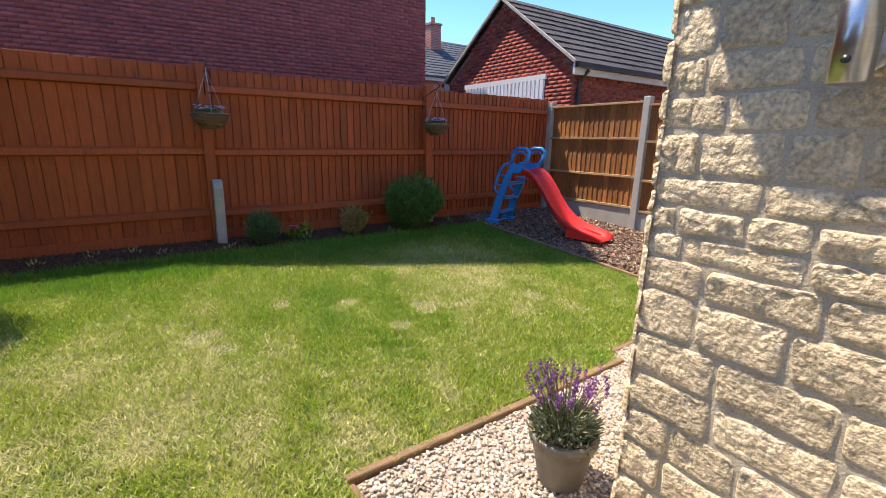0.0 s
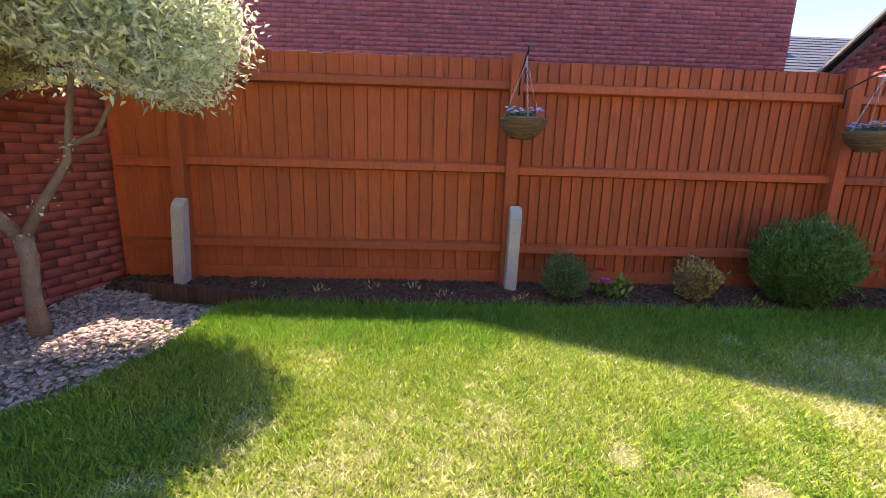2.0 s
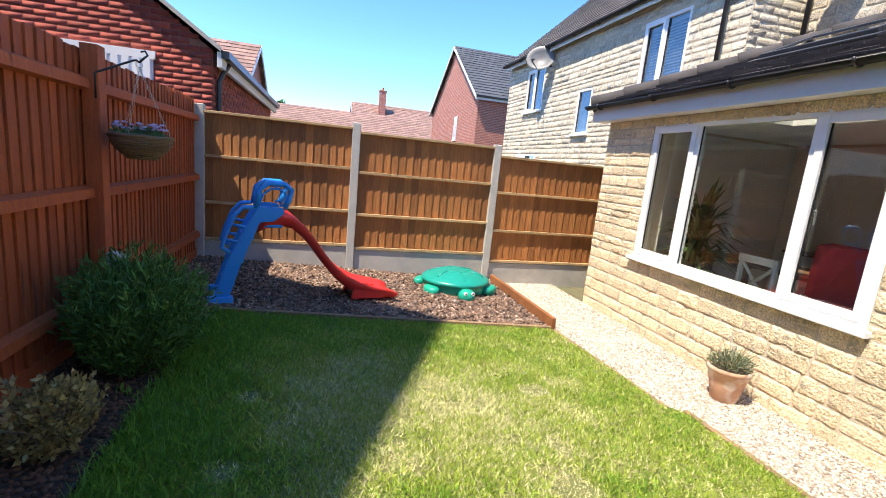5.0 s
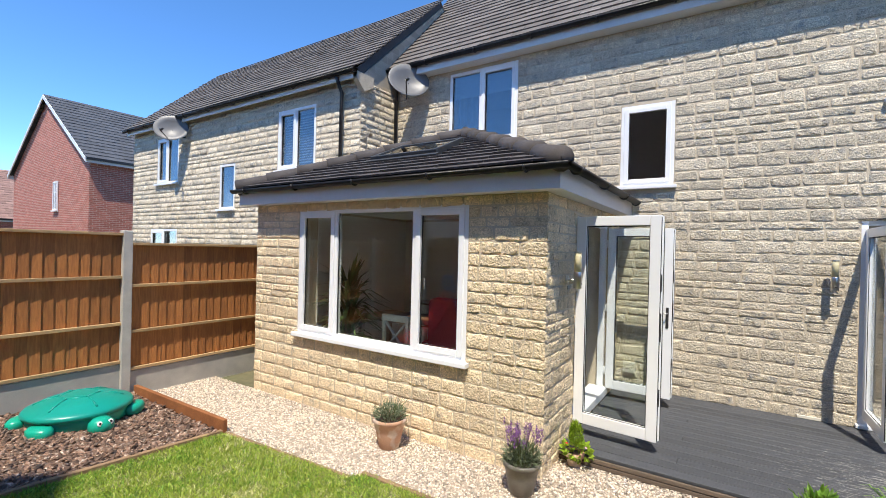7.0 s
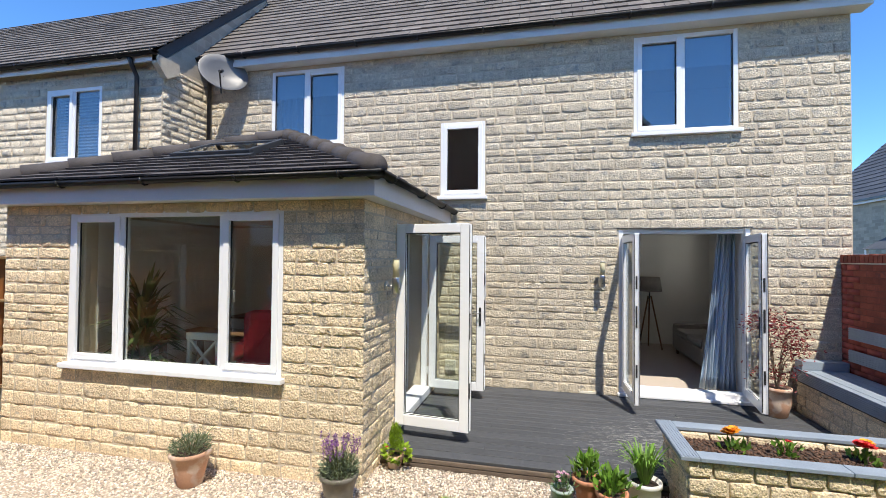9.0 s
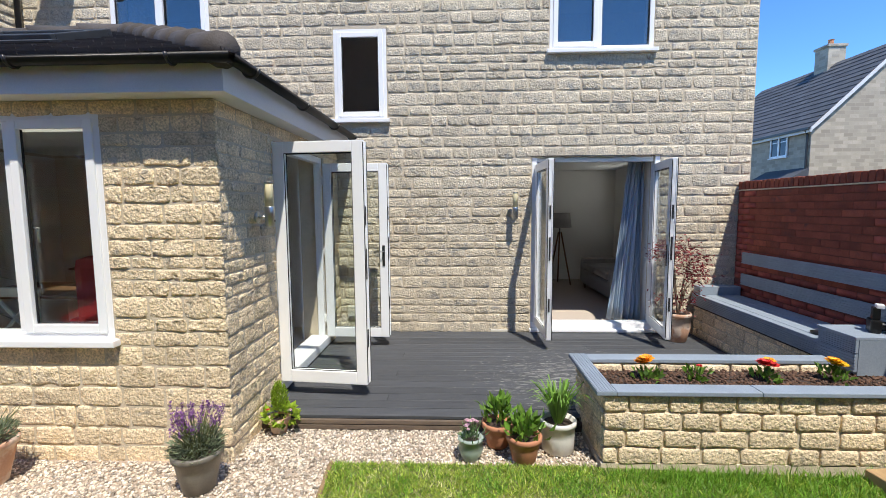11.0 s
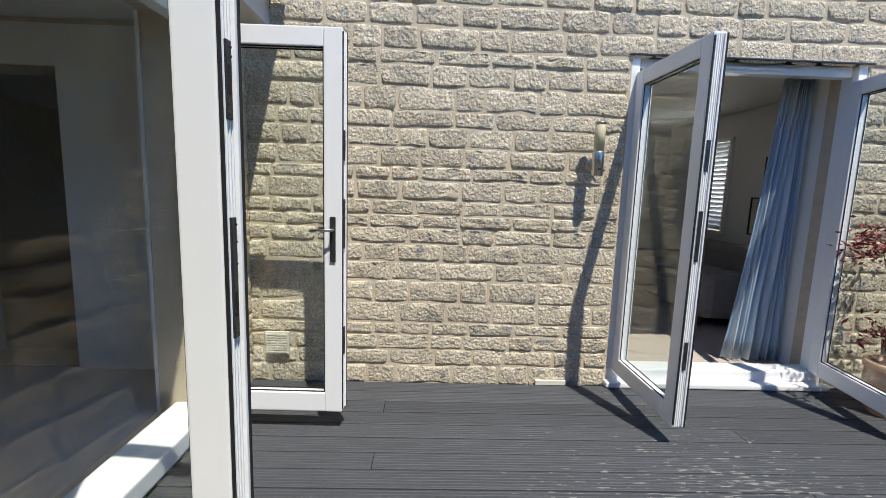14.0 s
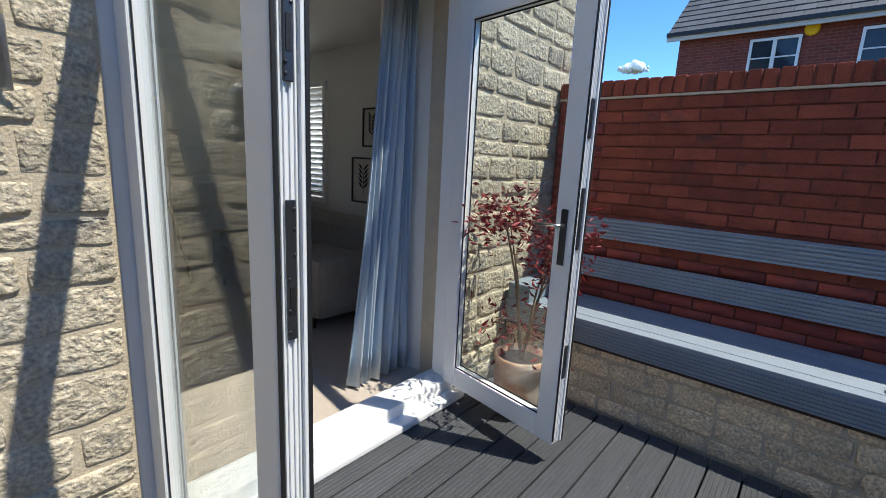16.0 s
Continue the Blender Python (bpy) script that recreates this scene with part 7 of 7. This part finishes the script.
part("top", bx(-0.58, 0.58, -0.21, 0.23, 0.85, 0.88, 0.006), WOODT, sh)
for x in (-0.28, 0.28):
    dr = part("drawer", bx(x - 0.24, x + 0.24, 0.2, 0.22, 0.55, 0.8, 0.006), WHITE_WALL, sh)
    part("knob", lathe(bmesh.new(), [(0.015, 0), (0.018, 0.01), (0.008, 0.02)], 10), DARK_STEEL, dr, at=pose(x, 0.22, 0.68, -90, 0, 0))

# ---- inside the living room ----
GREYCLOTH = mat("grey_upholstery", (0.33, 0.31, 0.29), (0.28, 0.265, 0.25), scale=20, rough=0.95, bump=0.2, bscale=150, fine=0.06)
so = empty("sofa", pose(-3.15, -4.35, 0.13), "pale grey upholstered sofa on beige carpet", "sofa")
part("base", bx(-0.45, 0.45, -0.85, 0.85, 0.1, 0.4, 0.05), GREYCLOTH, so)
part("backrest", bx(-0.45, -0.22, -0.8, 0.8, 0.35, 0.82, 0.09), GREYCLOTH, so)
for y in (-0.85, 0.85):
    part("armrest", bx(-0.45, 0.45, y - 0.12, y + 0.12, 0.1, 0.6, 0.08), GREYCLOTH, so)
for y in (-0.37, 0.37):
    part("seat_cushion", bx(-0.25, 0.46, y - 0.355, y + 0.355, 0.4, 0.52, 0.05), GREYCLOTH, so)
for x in (-0.38, 0.38):
    for y in (-0.8, 0.8):
        part("foot", lathe(bmesh.new(), [(0.02, 0), (0.03, 0.1)], 10, (x, y, 0)), WOODT, so)
fl_ = empty("floor_lamp", pose(-2.35, -5.6, 0.13), "dark wooden tripod floor lamp with a wide shade", "floor lamp")
for k in range(3):
    a = k * math.tau / 3 + 0.4
    part("leg", tube(bmesh.new(), [(0.26 * math.cos(a), 0.26 * math.sin(a), 0), (0.03 * math.cos(a), 0.03 * math.sin(a), 1.1)], 0.016, 8), WOODT, fl_)
part("stem", tube(bmesh.new(), [(0, 0, 1.05), (0, 0, 1.25)], 0.012, 8), DARK_STEEL, fl_)
part("shade", lathe(bmesh.new(), [(0.24, 1.2), (0.2, 1.5), (0.195, 1.5), (0.235, 1.205)], 28), GREYCLOTH, fl_, "dark drum shade", True)
CURT = mat("pale_blue_curtain", (0.62, 0.68, 0.73), (0.24, 0.37, 0.52), scale=1.6, rough=0.85, stretch=(9, 9, 0.05), fine=0.04, bump=0.05, bscale=200)


def curtain(x0, x1, y, z0, z1, gather, label, name="curtain", material=CURT, n=120, waves=8):
    """Hanging cloth with folds that deepen and narrow towards one side."""
    bm = bmesh.new()
    rows = []
    for i in range(13):
        t = i / 12
        z = z1 + (z0 - z1) * t
        row = []
        for k in range(n + 1):
            s = k / n
            x = x0 + (x1 - x0) * s * (1 - gather * (1 - t) * 0.5) + 0.02 * math.sin(s * 9 + t * 3)
            row.append(bm.verts.new((x, y + 0.035 * (0.5 + 0.6 * t) * math.sin(s * waves * math.tau + 0.8 * math.sin(s * 5) + t * 0.7) + 0.012 * math.sin(s * 31 + t * 4), z)))
        rows.append(row)
    for r0, r1 in zip(rows, rows[1:]):
        for k in range(n):
            bm.faces.new((r0[k], r0[k + 1], r1[k + 1], r1[k]))
    c = solid(name, bm, material, label, "curtain", smooth=True)
    md = c.modifiers.new("thickness", "SOLIDIFY")
    md.thickness = 0.004
    return c


curtain(-2.82, -2.34, -2.55, 0.15, 2.42, 1.15, "pale blue striped full-length curtain drawn aside")
curtain(4.28, 3.9, -2.42, 2.76, 5.05, 0.2, "pale blue curtain behind the bedroom window", n=40, waves=3)
solid("curtain_pole", tube(bmesh.new(), [(-3.2, -2.52, 2.45), (-0.9, -2.52, 2.45)], 0.014, 10), DARK_STEEL, "dark curtain pole above the doors", "curtain pole")
solid("reveal_living_room", bx(-2.93, -2.852, -2.9, -2.3, 0.13, 2.5), WHITE_WALL, "white plastered door reveal", "reveal", "structure")
sw = empty("shutter_window", pose(-3.68, -5.1, 1.0), "white louvred shutters over the living room window", "shutter")
for a, b in ((-0.45, -0.40), (0.40, 0.45), (-0.03, 0.03)):
    part("shutter_stile", bx(0.0, 0.04, a, b, 0, 1.25, 0.004), UPVC, sw)
for z in (0.0, 1.2):
    part("shutter_rail", bx(0.0, 0.04, -0.4, 0.4, z, z + 0.05, 0.004), UPVC, sw)
lv = finish(bx(-0.004, 0.004, -0.185, 0.185, -0.03, 0.03, 0.002), "louvre", UPVC)
for s in (-0.215, 0.215):
    for k in range(19):
        o = new("louvre", lv)
        o.parent = sw
        o.matrix_basis = pose(0.02, s, 0.085 + k * 0.06, 0, 38, 0)
BLACKF, PAPER, INK = mat("black_picture_frame", (0.02, 0.02, 0.02), rough=0.4, fine=0), mat("print_paper", (0.72, 0.69, 0.63), rough=0.9, fine=0.02), mat("print_ink", (0.03, 0.03, 0.03), rough=0.9, fine=0)
for y, z, w, h in ((-3.93, 1.78, 0.26, 0.36), (-4.05, 1.28, 0.34, 0.44)):
    pf = empty("picture", pose(-3.67, y, z), "black framed botanical print on the wall", "picture")
    bm = bmesh.new()
    for a, b, c, d in ((-w / 2, w / 2, -h / 2, -h / 2 + 0.015), (-w / 2, w / 2, h / 2 - 0.015, h / 2), (-w / 2, -w / 2 + 0.015, -h / 2 + 0.015, h / 2 - 0.015), (w / 2 - 0.015, w / 2, -h / 2 + 0.015, h / 2 - 0.015)):
        box(bm, -0.008, 0.015, a, b, c, d)
    part("picture_frame", bm, BLACKF, pf)
    part("print", bx(-0.006, 0.002, -w / 2 + 0.015, w / 2 - 0.015, -h / 2 + 0.015, h / 2 - 0.015), PAPER, pf)
    bm = bmesh.new()
    tube(bm, [(0.004, 0, -h * 0.3), (0.004, 0.01, h * 0.3)], 0.003, 5)
    for k in range(5):
        for s in (-1, 1):
            zc = -h * 0.18 + k * h * 0.1
            q = [(0.004, 0, zc), (0.004, s * w * 0.12, zc + 0.05), (0.004, s * w * 0.24, zc + 0.07), (0.004, s * w * 0.14, zc + 0.02)]
            bm.faces.new([bm.verts.new(p) for p in q])
    part("leaf_motif", bm, INK, pf)

# ---- buildings beyond the fences ----
def far_house(name, label, x0, x1, y0, y1, eave, ridge, along, wall_m, roof_m, base=0.0, verge=0.2, course=0.32, mortar=None, barge=True, shift=0.0):
    """A house as a box with a pitched roof: along names the axis of the ridge."""
    h = empty(name, pose(0, 0, 0), label, "house")
    part("wall", bx(x0, x1, y0, y1, base, eave), mortar or wall_m, h)
    if along == "y":
        xm = (x0 + x1) / 2 + shift
        for y in (y0, y1 - 0.3):
            part("gable", prism(bmesh.new(), [(x0, eave), (x1, eave), (xm, ridge)], 0.3, "xz", y), mortar or wall_m, h)
        e = (ridge - eave) / ((x1 - x0) / 2) * verge
        a = roof_slope(bmesh.new(), (x0 - verge, y1 + verge, eave - e + 0.06), (x0 - verge, y0 - verge, eave - e + 0.06), (xm, y1 + verge, ridge + 0.08), (xm, y0 - verge, ridge + 0.08), course, 0.4)
        part("roof", a, roof_m, h)
        b = roof_slope(bmesh.new(), (x1 + verge, y0 - verge, eave - e + 0.06), (x1 + verge, y1 + verge, eave - e + 0.06), (xm, y0 - verge, ridge + 0.08), (xm, y1 + verge, ridge + 0.08), course, 0.4)
        part("roof", b, roof_m, h)
        for x in (x0 - verge, x1 + verge):
            part("fascia", bx(x - 0.03, x + 0.03, y0 - verge, y1 + verge, eave - e - 0.12, eave - e + 0.05), FASCIA, h)
            s = -0.07 if x < xm else 0.07
            part("eaves_gutter", bx(x + s - 0.05, x + s + 0.05, y0 - verge, y1 + verge, eave - e - 0.02, eave - e + 0.07), BLACK_PVC, h)
        for y in (y0 - verge, y1 + verge):
            for x in (x0 - verge, x1 + verge):
                zz = eave - e
                part("bargeboard", prism(bmesh.new(), [(x, zz - 0.1), (x, zz + 0.06), (xm, ridge + 0.07), (xm, ridge - 0.1)], 0.04, "xz", y - 0.02), FASCIA, h)
    else:
        ym = (y0 + y1) / 2
        for x in (x0, x1 - 0.3):
            part("gable", prism(bmesh.new(), [(y0, eave), (y1, eave), (ym, ridge)], 0.3, "yz", x), mortar or wall_m, h)
        e = (ridge - eave) / (ym - y0) * verge
        for ya, flip in ((y0 - verge, False), (y1 + verge, True)):
            p0, p1, q0, q1 = (x0 - verge, ya, eave - e + 0.06), (x1 + verge, ya, eave - e + 0.06), (x0 - verge, ym, ridge + 0.08), (x1 + verge, ym, ridge + 0.08)
            part("roof", roof_slope(bmesh.new(), p0, p1, q0, q1, course, 0.4), roof_m, h)
            part("fascia", bx(x0 - verge, x1 + verge, ya - 0.03, ya + 0.03, eave - e - 0.14, eave - e + 0.05), FASCIA, h)
            s = 0.07 if flip else -0.07
            part("eaves_gutter", bx(x0 - verge, x1 + verge, ya + s - 0.05, ya + s + 0.05, eave - e - 0.02, eave - e + 0.07), BLACK_PVC, h)
        for x in (x0 - verge, x1 + verge) if barge else ():
            for ya in (y0 - verge, y1 + verge):
                part("bargeboard", prism(bmesh.new(), [(ya, eave - e - 0.1), (ya, eave - e + 0.06), (ym, ridge + 0.07), (ym, ridge - 0.1)], 0.04, "yz", x - 0.02), FASCIA, h)
    return h


def chimney(h, x, y, z0, z1, w, m):
    c = part("chimney", bx(x - w / 2, x + w / 2, y - w / 2, y + w / 2, z0, z1), m, h)
    part("chimney_cap", bx(x - w / 2 - 0.05, x + w / 2 + 0.05, y - w / 2 - 0.05, y + w / 2 + 0.05, z1 - 0.1, z1), m, c)
    part("chimney_pot", lathe(bmesh.new(), [(0.12, 0), (0.1, 0.25), (0.12, 0.3)], 12, (x, y, z1)), TERRA, c)


def far_window(h, at, normal, w, hgt):
    """A white casement on a far wall; at is the middle of its sill."""
    x, y, z = at
    wn_ = new("window")
    wn_.parent = h
    wn_.matrix_basis = pose(x, y, z, 0, 0, {"+y": 0, "-x": 90, "+x": -90, "-y": 180}[normal])
    bm = bmesh.new()
    for a, b, c, d in ((-w / 2, w / 2, 0, 0.06), (-w / 2, w / 2, hgt - 0.06, hgt), (-w / 2, -w / 2 + 0.06, 0.06, hgt - 0.06), (w / 2 - 0.06, w / 2, 0.06, hgt - 0.06), (-0.04, 0.04, 0.06, hgt - 0.06)):
        box(bm, a, b, 0.0, 0.05, c, d)
    for s in (-1, 1):
        box(bm, min(s * 0.04, s * (w / 2 - 0.06)), max(s * 0.04, s * (w / 2 - 0.06)), 0.005, 0.035, hgt * 0.6, hgt * 0.6 + 0.03)
    part("window_frame", bm, UPVC, wn_)
    part("pane", bx(-w / 2 + 0.06, w / 2 - 0.06, 0.004, 0.015, 0.06, hgt - 0.06), mat("far_pane", (0.03, 0.04, 0.055), rough=0.06, fine=0) if "far_pane" not in bpy.data.materials else bpy.data.materials["far_pane"], wn_)
    part("window_sill", bx(-w / 2 - 0.05, w / 2 + 0.05, 0, 0.09, -0.05, 0.0), UPVC, wn_)


def brick_face(h, w, z0, z1, origin, u, n, clip=None, holes=(), seed=2, rest=BRICK_ISL):
    rects = [(r[0], r[1] + z0, r[2], r[3]) for r in courses(w, z1 - z0, list(holes), np.random.default_rng(seed), 0.075, 0.075, 0.225, 0.225, 0.01, True)]
    masonry(h, "brick", rects, origin, u, n, BV, BF, 0.007, BRICK, rest, clip=clip, seed=seed)


PLUM_MORTAR = mat("plum_mortar", (0.36, 0.12, 0.10), (0.30, 0.10, 0.085), scale=20, rough=0.95)
# Ridge height, shift and left width are unseen, set to shape the lawn shadow.
big = far_house("brick_house", "tall red brick house behind the wooden fence", -5.74, 6.1, 10.0, 18.5, 5.5, 14.2, "y", HOUSE_BRICK, SLATE, 0.0, 0.12, mortar=PLUM_MORTAR, shift=1.34)
brick_face(big, 11.84, 1.8, 5.4, (-5.74, 10.0, 0), (1, 0, 0), (0, -1, 0), seed=3, rest=HOUSE_BRICK)
brick_face(big, 6.0, 1.8, 5.4, (6.1, 10.0, 0), (0, 1, 0), (1, 0, 0), seed=5, rest=HOUSE_BRICK)

PINK_MORTAR = mat("pinkish_mortar", (0.34, 0.17, 0.12), (0.3, 0.14, 0.10), scale=20, rough=0.95)
gar = far_house("garage", "red brick garage with a white door and brown tiled roof", 6.95, 13.4, 6.05, 10.15, 2.92, 4.4, "x", BRICK_ISL, ROOF_TILE, 0.0, 0.1, 0.26, mortar=PINK_MORTAR, barge=False)
brick_face(gar, 4.1, 1.6, 4.3, (6.95, 10.15, 0), (0, -1, 0), (-1, 0, 0), lambda r: r[1] + r[3] < 2.92 + (2.05 - abs(r[0] + r[2] / 2 - 2.05)) * 0.72 - 0.02, [(0.75, 3.4, 0.0, 2.8 - 1.6)], 7)
brick_face(gar, 6.4, 1.6, 2.75, (6.95, 6.05, 0), (1, 0, 0), (0, -1, 0), seed=8)
gd = part("garage_door", bx(6.935, 6.945, 6.75, 9.42, 0.3, 2.72), UPVC, gar, "white ribbed garage door")
for k in range(22):
    y = 6.78 + k * 0.12
    part("rib", bx(6.92, 6.933, y, y + 0.085, 0.3, 2.70, 0.003), UPVC, gd)
part("door_frame", bx(6.92, 6.945, 6.72, 9.45, 2.70, 2.8), UPVC, gd)
part("verge_mortar", prism(bmesh.new(), [(5.93, 2.9), (5.93, 2.96), (8.1, 4.49), (10.27, 2.96), (10.27, 2.9), (8.1, 4.43)], 0.05, "yz", 6.82), CONCRETE, gar)
part("downpipe", tube(bmesh.new(), [(7.2, 5.9, 2.8), (7.12, 5.95, 2.68), (7.08, 6.0, 2.55), (7.08, 6.0, 0.2)], 0.035, 8), BLACK_PVC, gar)

sl = far_house("slate_house", "distant house with a grey slate roof and chimney", 8.0, 20.0, 18.0, 25.0, 4.3, 6.5, "x", FAR_BRICK, SLATE, 0.0, 0.2, 0.3)
chimney(sl, 13.0, 20.6, 5.3, 7.1, 0.6, FAR_BRICK)
part("soil_pipe", tube(bmesh.new(), [(11.3, 19.6, 5.2), (11.3, 19.6, 6.1)], 0.06, 8), BLACK_PVC, sl)
pk = far_house("pink_roof_house", "distant brick house with a pink tiled roof", 17.0, 23.0, 7.4, 14.0, 3.7, 5.6, "y", FAR_BRICK, TERRA_ROOF)
rb = far_house("slate_brick_house", "red brick house with slate roof and white bargeboards", 21.0, 30.5, -12.0, -2.3, 5.2, 8.3, "y", FAR_BRICK, SLATE)
far_window(rb, (20.98, -5.2, 3.3), "-x", 1.2, 1.25), far_window(rb, (24.5, -2.28, 3.2), "+y", 0.5, 1.25)
lo_ = far_house("low_roof_house", "distant brick house with a low pink tiled roof", 38.0, 46.0, -10.0, 9.0, 3.2, 5.6, "y", FAR_BRICK, TERRA_ROOF)
hi_ = far_house("chimney_house", "distant brick house with a chimney", 47.0, 56.0, -9.0, 2.0, 4.6, 7.6, "y", FAR_BRICK, TERRA_ROOF)
chimney(hi_, 50.0, -1.0, 6.5, 9.0, 0.7, FAR_BRICK)
ga = far_house("pale_roof_house", "distant house with a pale roof", 60.0, 70.0, 3.0, 14.0, 4.0, 6.4, "y", FAR_STONE, ROOF_GREY)
st = far_house("slate_stone_house", "pale stone house with dark slate roof beyond the garden wall", -20.3, -13.7, -22.0, -14.0, 4.75, 7.95, "y", FAR_STONE, SLATE, 0.0, 0.12)
chimney(st, -17.0, -17.6, 7.2, 8.85, 0.75, FAR_STONE)
far_window(st, (-13.68, -15.65, 3.75), "+x", 1.0, 1.0), far_window(st, (-13.68, -19.5, 3.75), "+x", 1.0, 1.0)
part("porch_roof", prism(bmesh.new(), [(-13.7, 2.5), (-12.5, 2.5), (-13.7, 3.2)], 2.4, "xz", -16.4), SLATE, st)
for y in (-16.3, -14.1):
    part("porch_post", bx(-12.65, -12.55, y, y + 0.1, 0.0, 2.5), UPVC, st)
part("downpipe", tube(bmesh.new(), [(-13.55, -14.1, 4.6), (-13.63, -14.1, 4.45), (-13.63, -14.1, 0.1)], 0.04, 8), BLACK_PVC, st)
rh = far_house("slate_red_house", "red brick house with a slate roof beyond the garden wall", -23.0, -14.4, -4.2, 9.5, 5.2, 8.6, "y", FAR_RED, SLATE, 0.0, 0.25)
for y in (-2.1, -0.08, 3.4):
    far_window(rh, (-14.38, y, 3.6), "+x", 1.0, 1.15)
part("alarm_box", lathe(bmesh.new(), [(0.14, 0), (0.15, 0.03), (0.1, 0.07)], 16), YELLOW, rh, "yellow alarm box", True, pose(-14.4, -1.45, 4.85, 0, 90, 0))


def far_tree(x, y, h, r, n=1500):
    t = plant("tree", pose(x, y, 0.2), "distant green leafy tree beyond the roofs", "tree", "distant trees")
    part("trunk", tube(bmesh.new(), [(0, 0, 0), (0.1, 0, h * 0.4), (0, 0.1, h * 0.8)], [0.25, 0.18, 0.06], 7), BARK_SKIN, t)
    V0, F0, base = [], [], 0
    for _ in range(7):
        c = (rp.normal(0, r * 0.45), rp.normal(0, r * 0.45), h * rp.uniform(0.55, 0.95))
        C, D = ball_points(n // 7, c, (r * 0.55, r * 0.55, r * 0.45), rp, 0.3)
        V, F = leaves(C, D + rp.normal(0, 0.6, D.shape), r * 0.22, r * 0.08, rp)
        V0.append(V), F0.append(F + base)
        base += len(V)
    mesh_part("crown", np.concatenate(V0), np.concatenate(F0), LEAF_FAR, t)


for x, y, h, r in ((62.0, 22.0, 10.5, 2.2), (85.0, 17.0, 9.0, 4.0), (88.0, 8.0, 8.5, 4.0), (95.0, 25.0, 9.5, 5.0), (50.0, -14.0, 12.0, 2.5), (40.0, 75.0, 10.0, 4.0)):
    far_tree(x, y, h, r)
CLOUD = mat("cloud_white", (0.92, 0.93, 0.95), (0.86, 0.88, 0.92), scale=0.05, rough=1.0, fine=0.0, spec=0.0)


def cloud(x, y, z, size):
    """A far puff of fair-weather cloud: many overlapping uneven lobes, flat below."""
    bm = bmesh.new()
    for _ in range(26):
        a, r = rp.uniform(0, math.tau), size * math.sqrt(rp.random())
        q = size * rp.uniform(0.3, 0.55) * (1.2 - r / size)
        c = Vector((x + r * math.cos(a) * 1.2, y + r * math.sin(a) * 1.2, z + q * rp.uniform(0.2, 0.9)))
        for v in bmesh.ops.create_icosphere(bm, subdivisions=2, radius=q, matrix=Matrix.Translation(c))["verts"]:
            v.co += Vector(rp.normal(0, q * 0.06, 3))
    return solid("backdrop_cloud", bm, CLOUD, "small white fair-weather cloud far off", "cloud", "structure", smooth=True)


cloud(-640.0, -225.0, 134.0, 17.0), cloud(-660.0, -160.0, 190.0, 12.0)
# ---- pieces of walls ----
masonry(wall_north, "stone", house_rects, (5.6, HY - 0.006, 0), (-1, 0, 0), (0, 1, 0), SV, SF, 0.015, STONE, STONE_ISL, near=(4.9, 7.0, 0.0, 2.45), limit=260)
masonry(wall_ext_front, "stone", ex_front, (5.57, 0.822, 0), (-1, 0, 0), (0, 1, 0), SV, SF, 0.017, STONE_WARM_P, STONE_WARM, near=(3.3, 4.3, -0.1, 2.5), limit=150)
masonry(wall_ext_side, "stone", ex_side, (1.398, 0.83, 0), (0, -1, 0), (-1, 0, 0), SV, SF, 0.017, STONE_WARM_P, STONE_WARM, near=(-0.1, 0.95, -0.1, 2.5), limit=150)
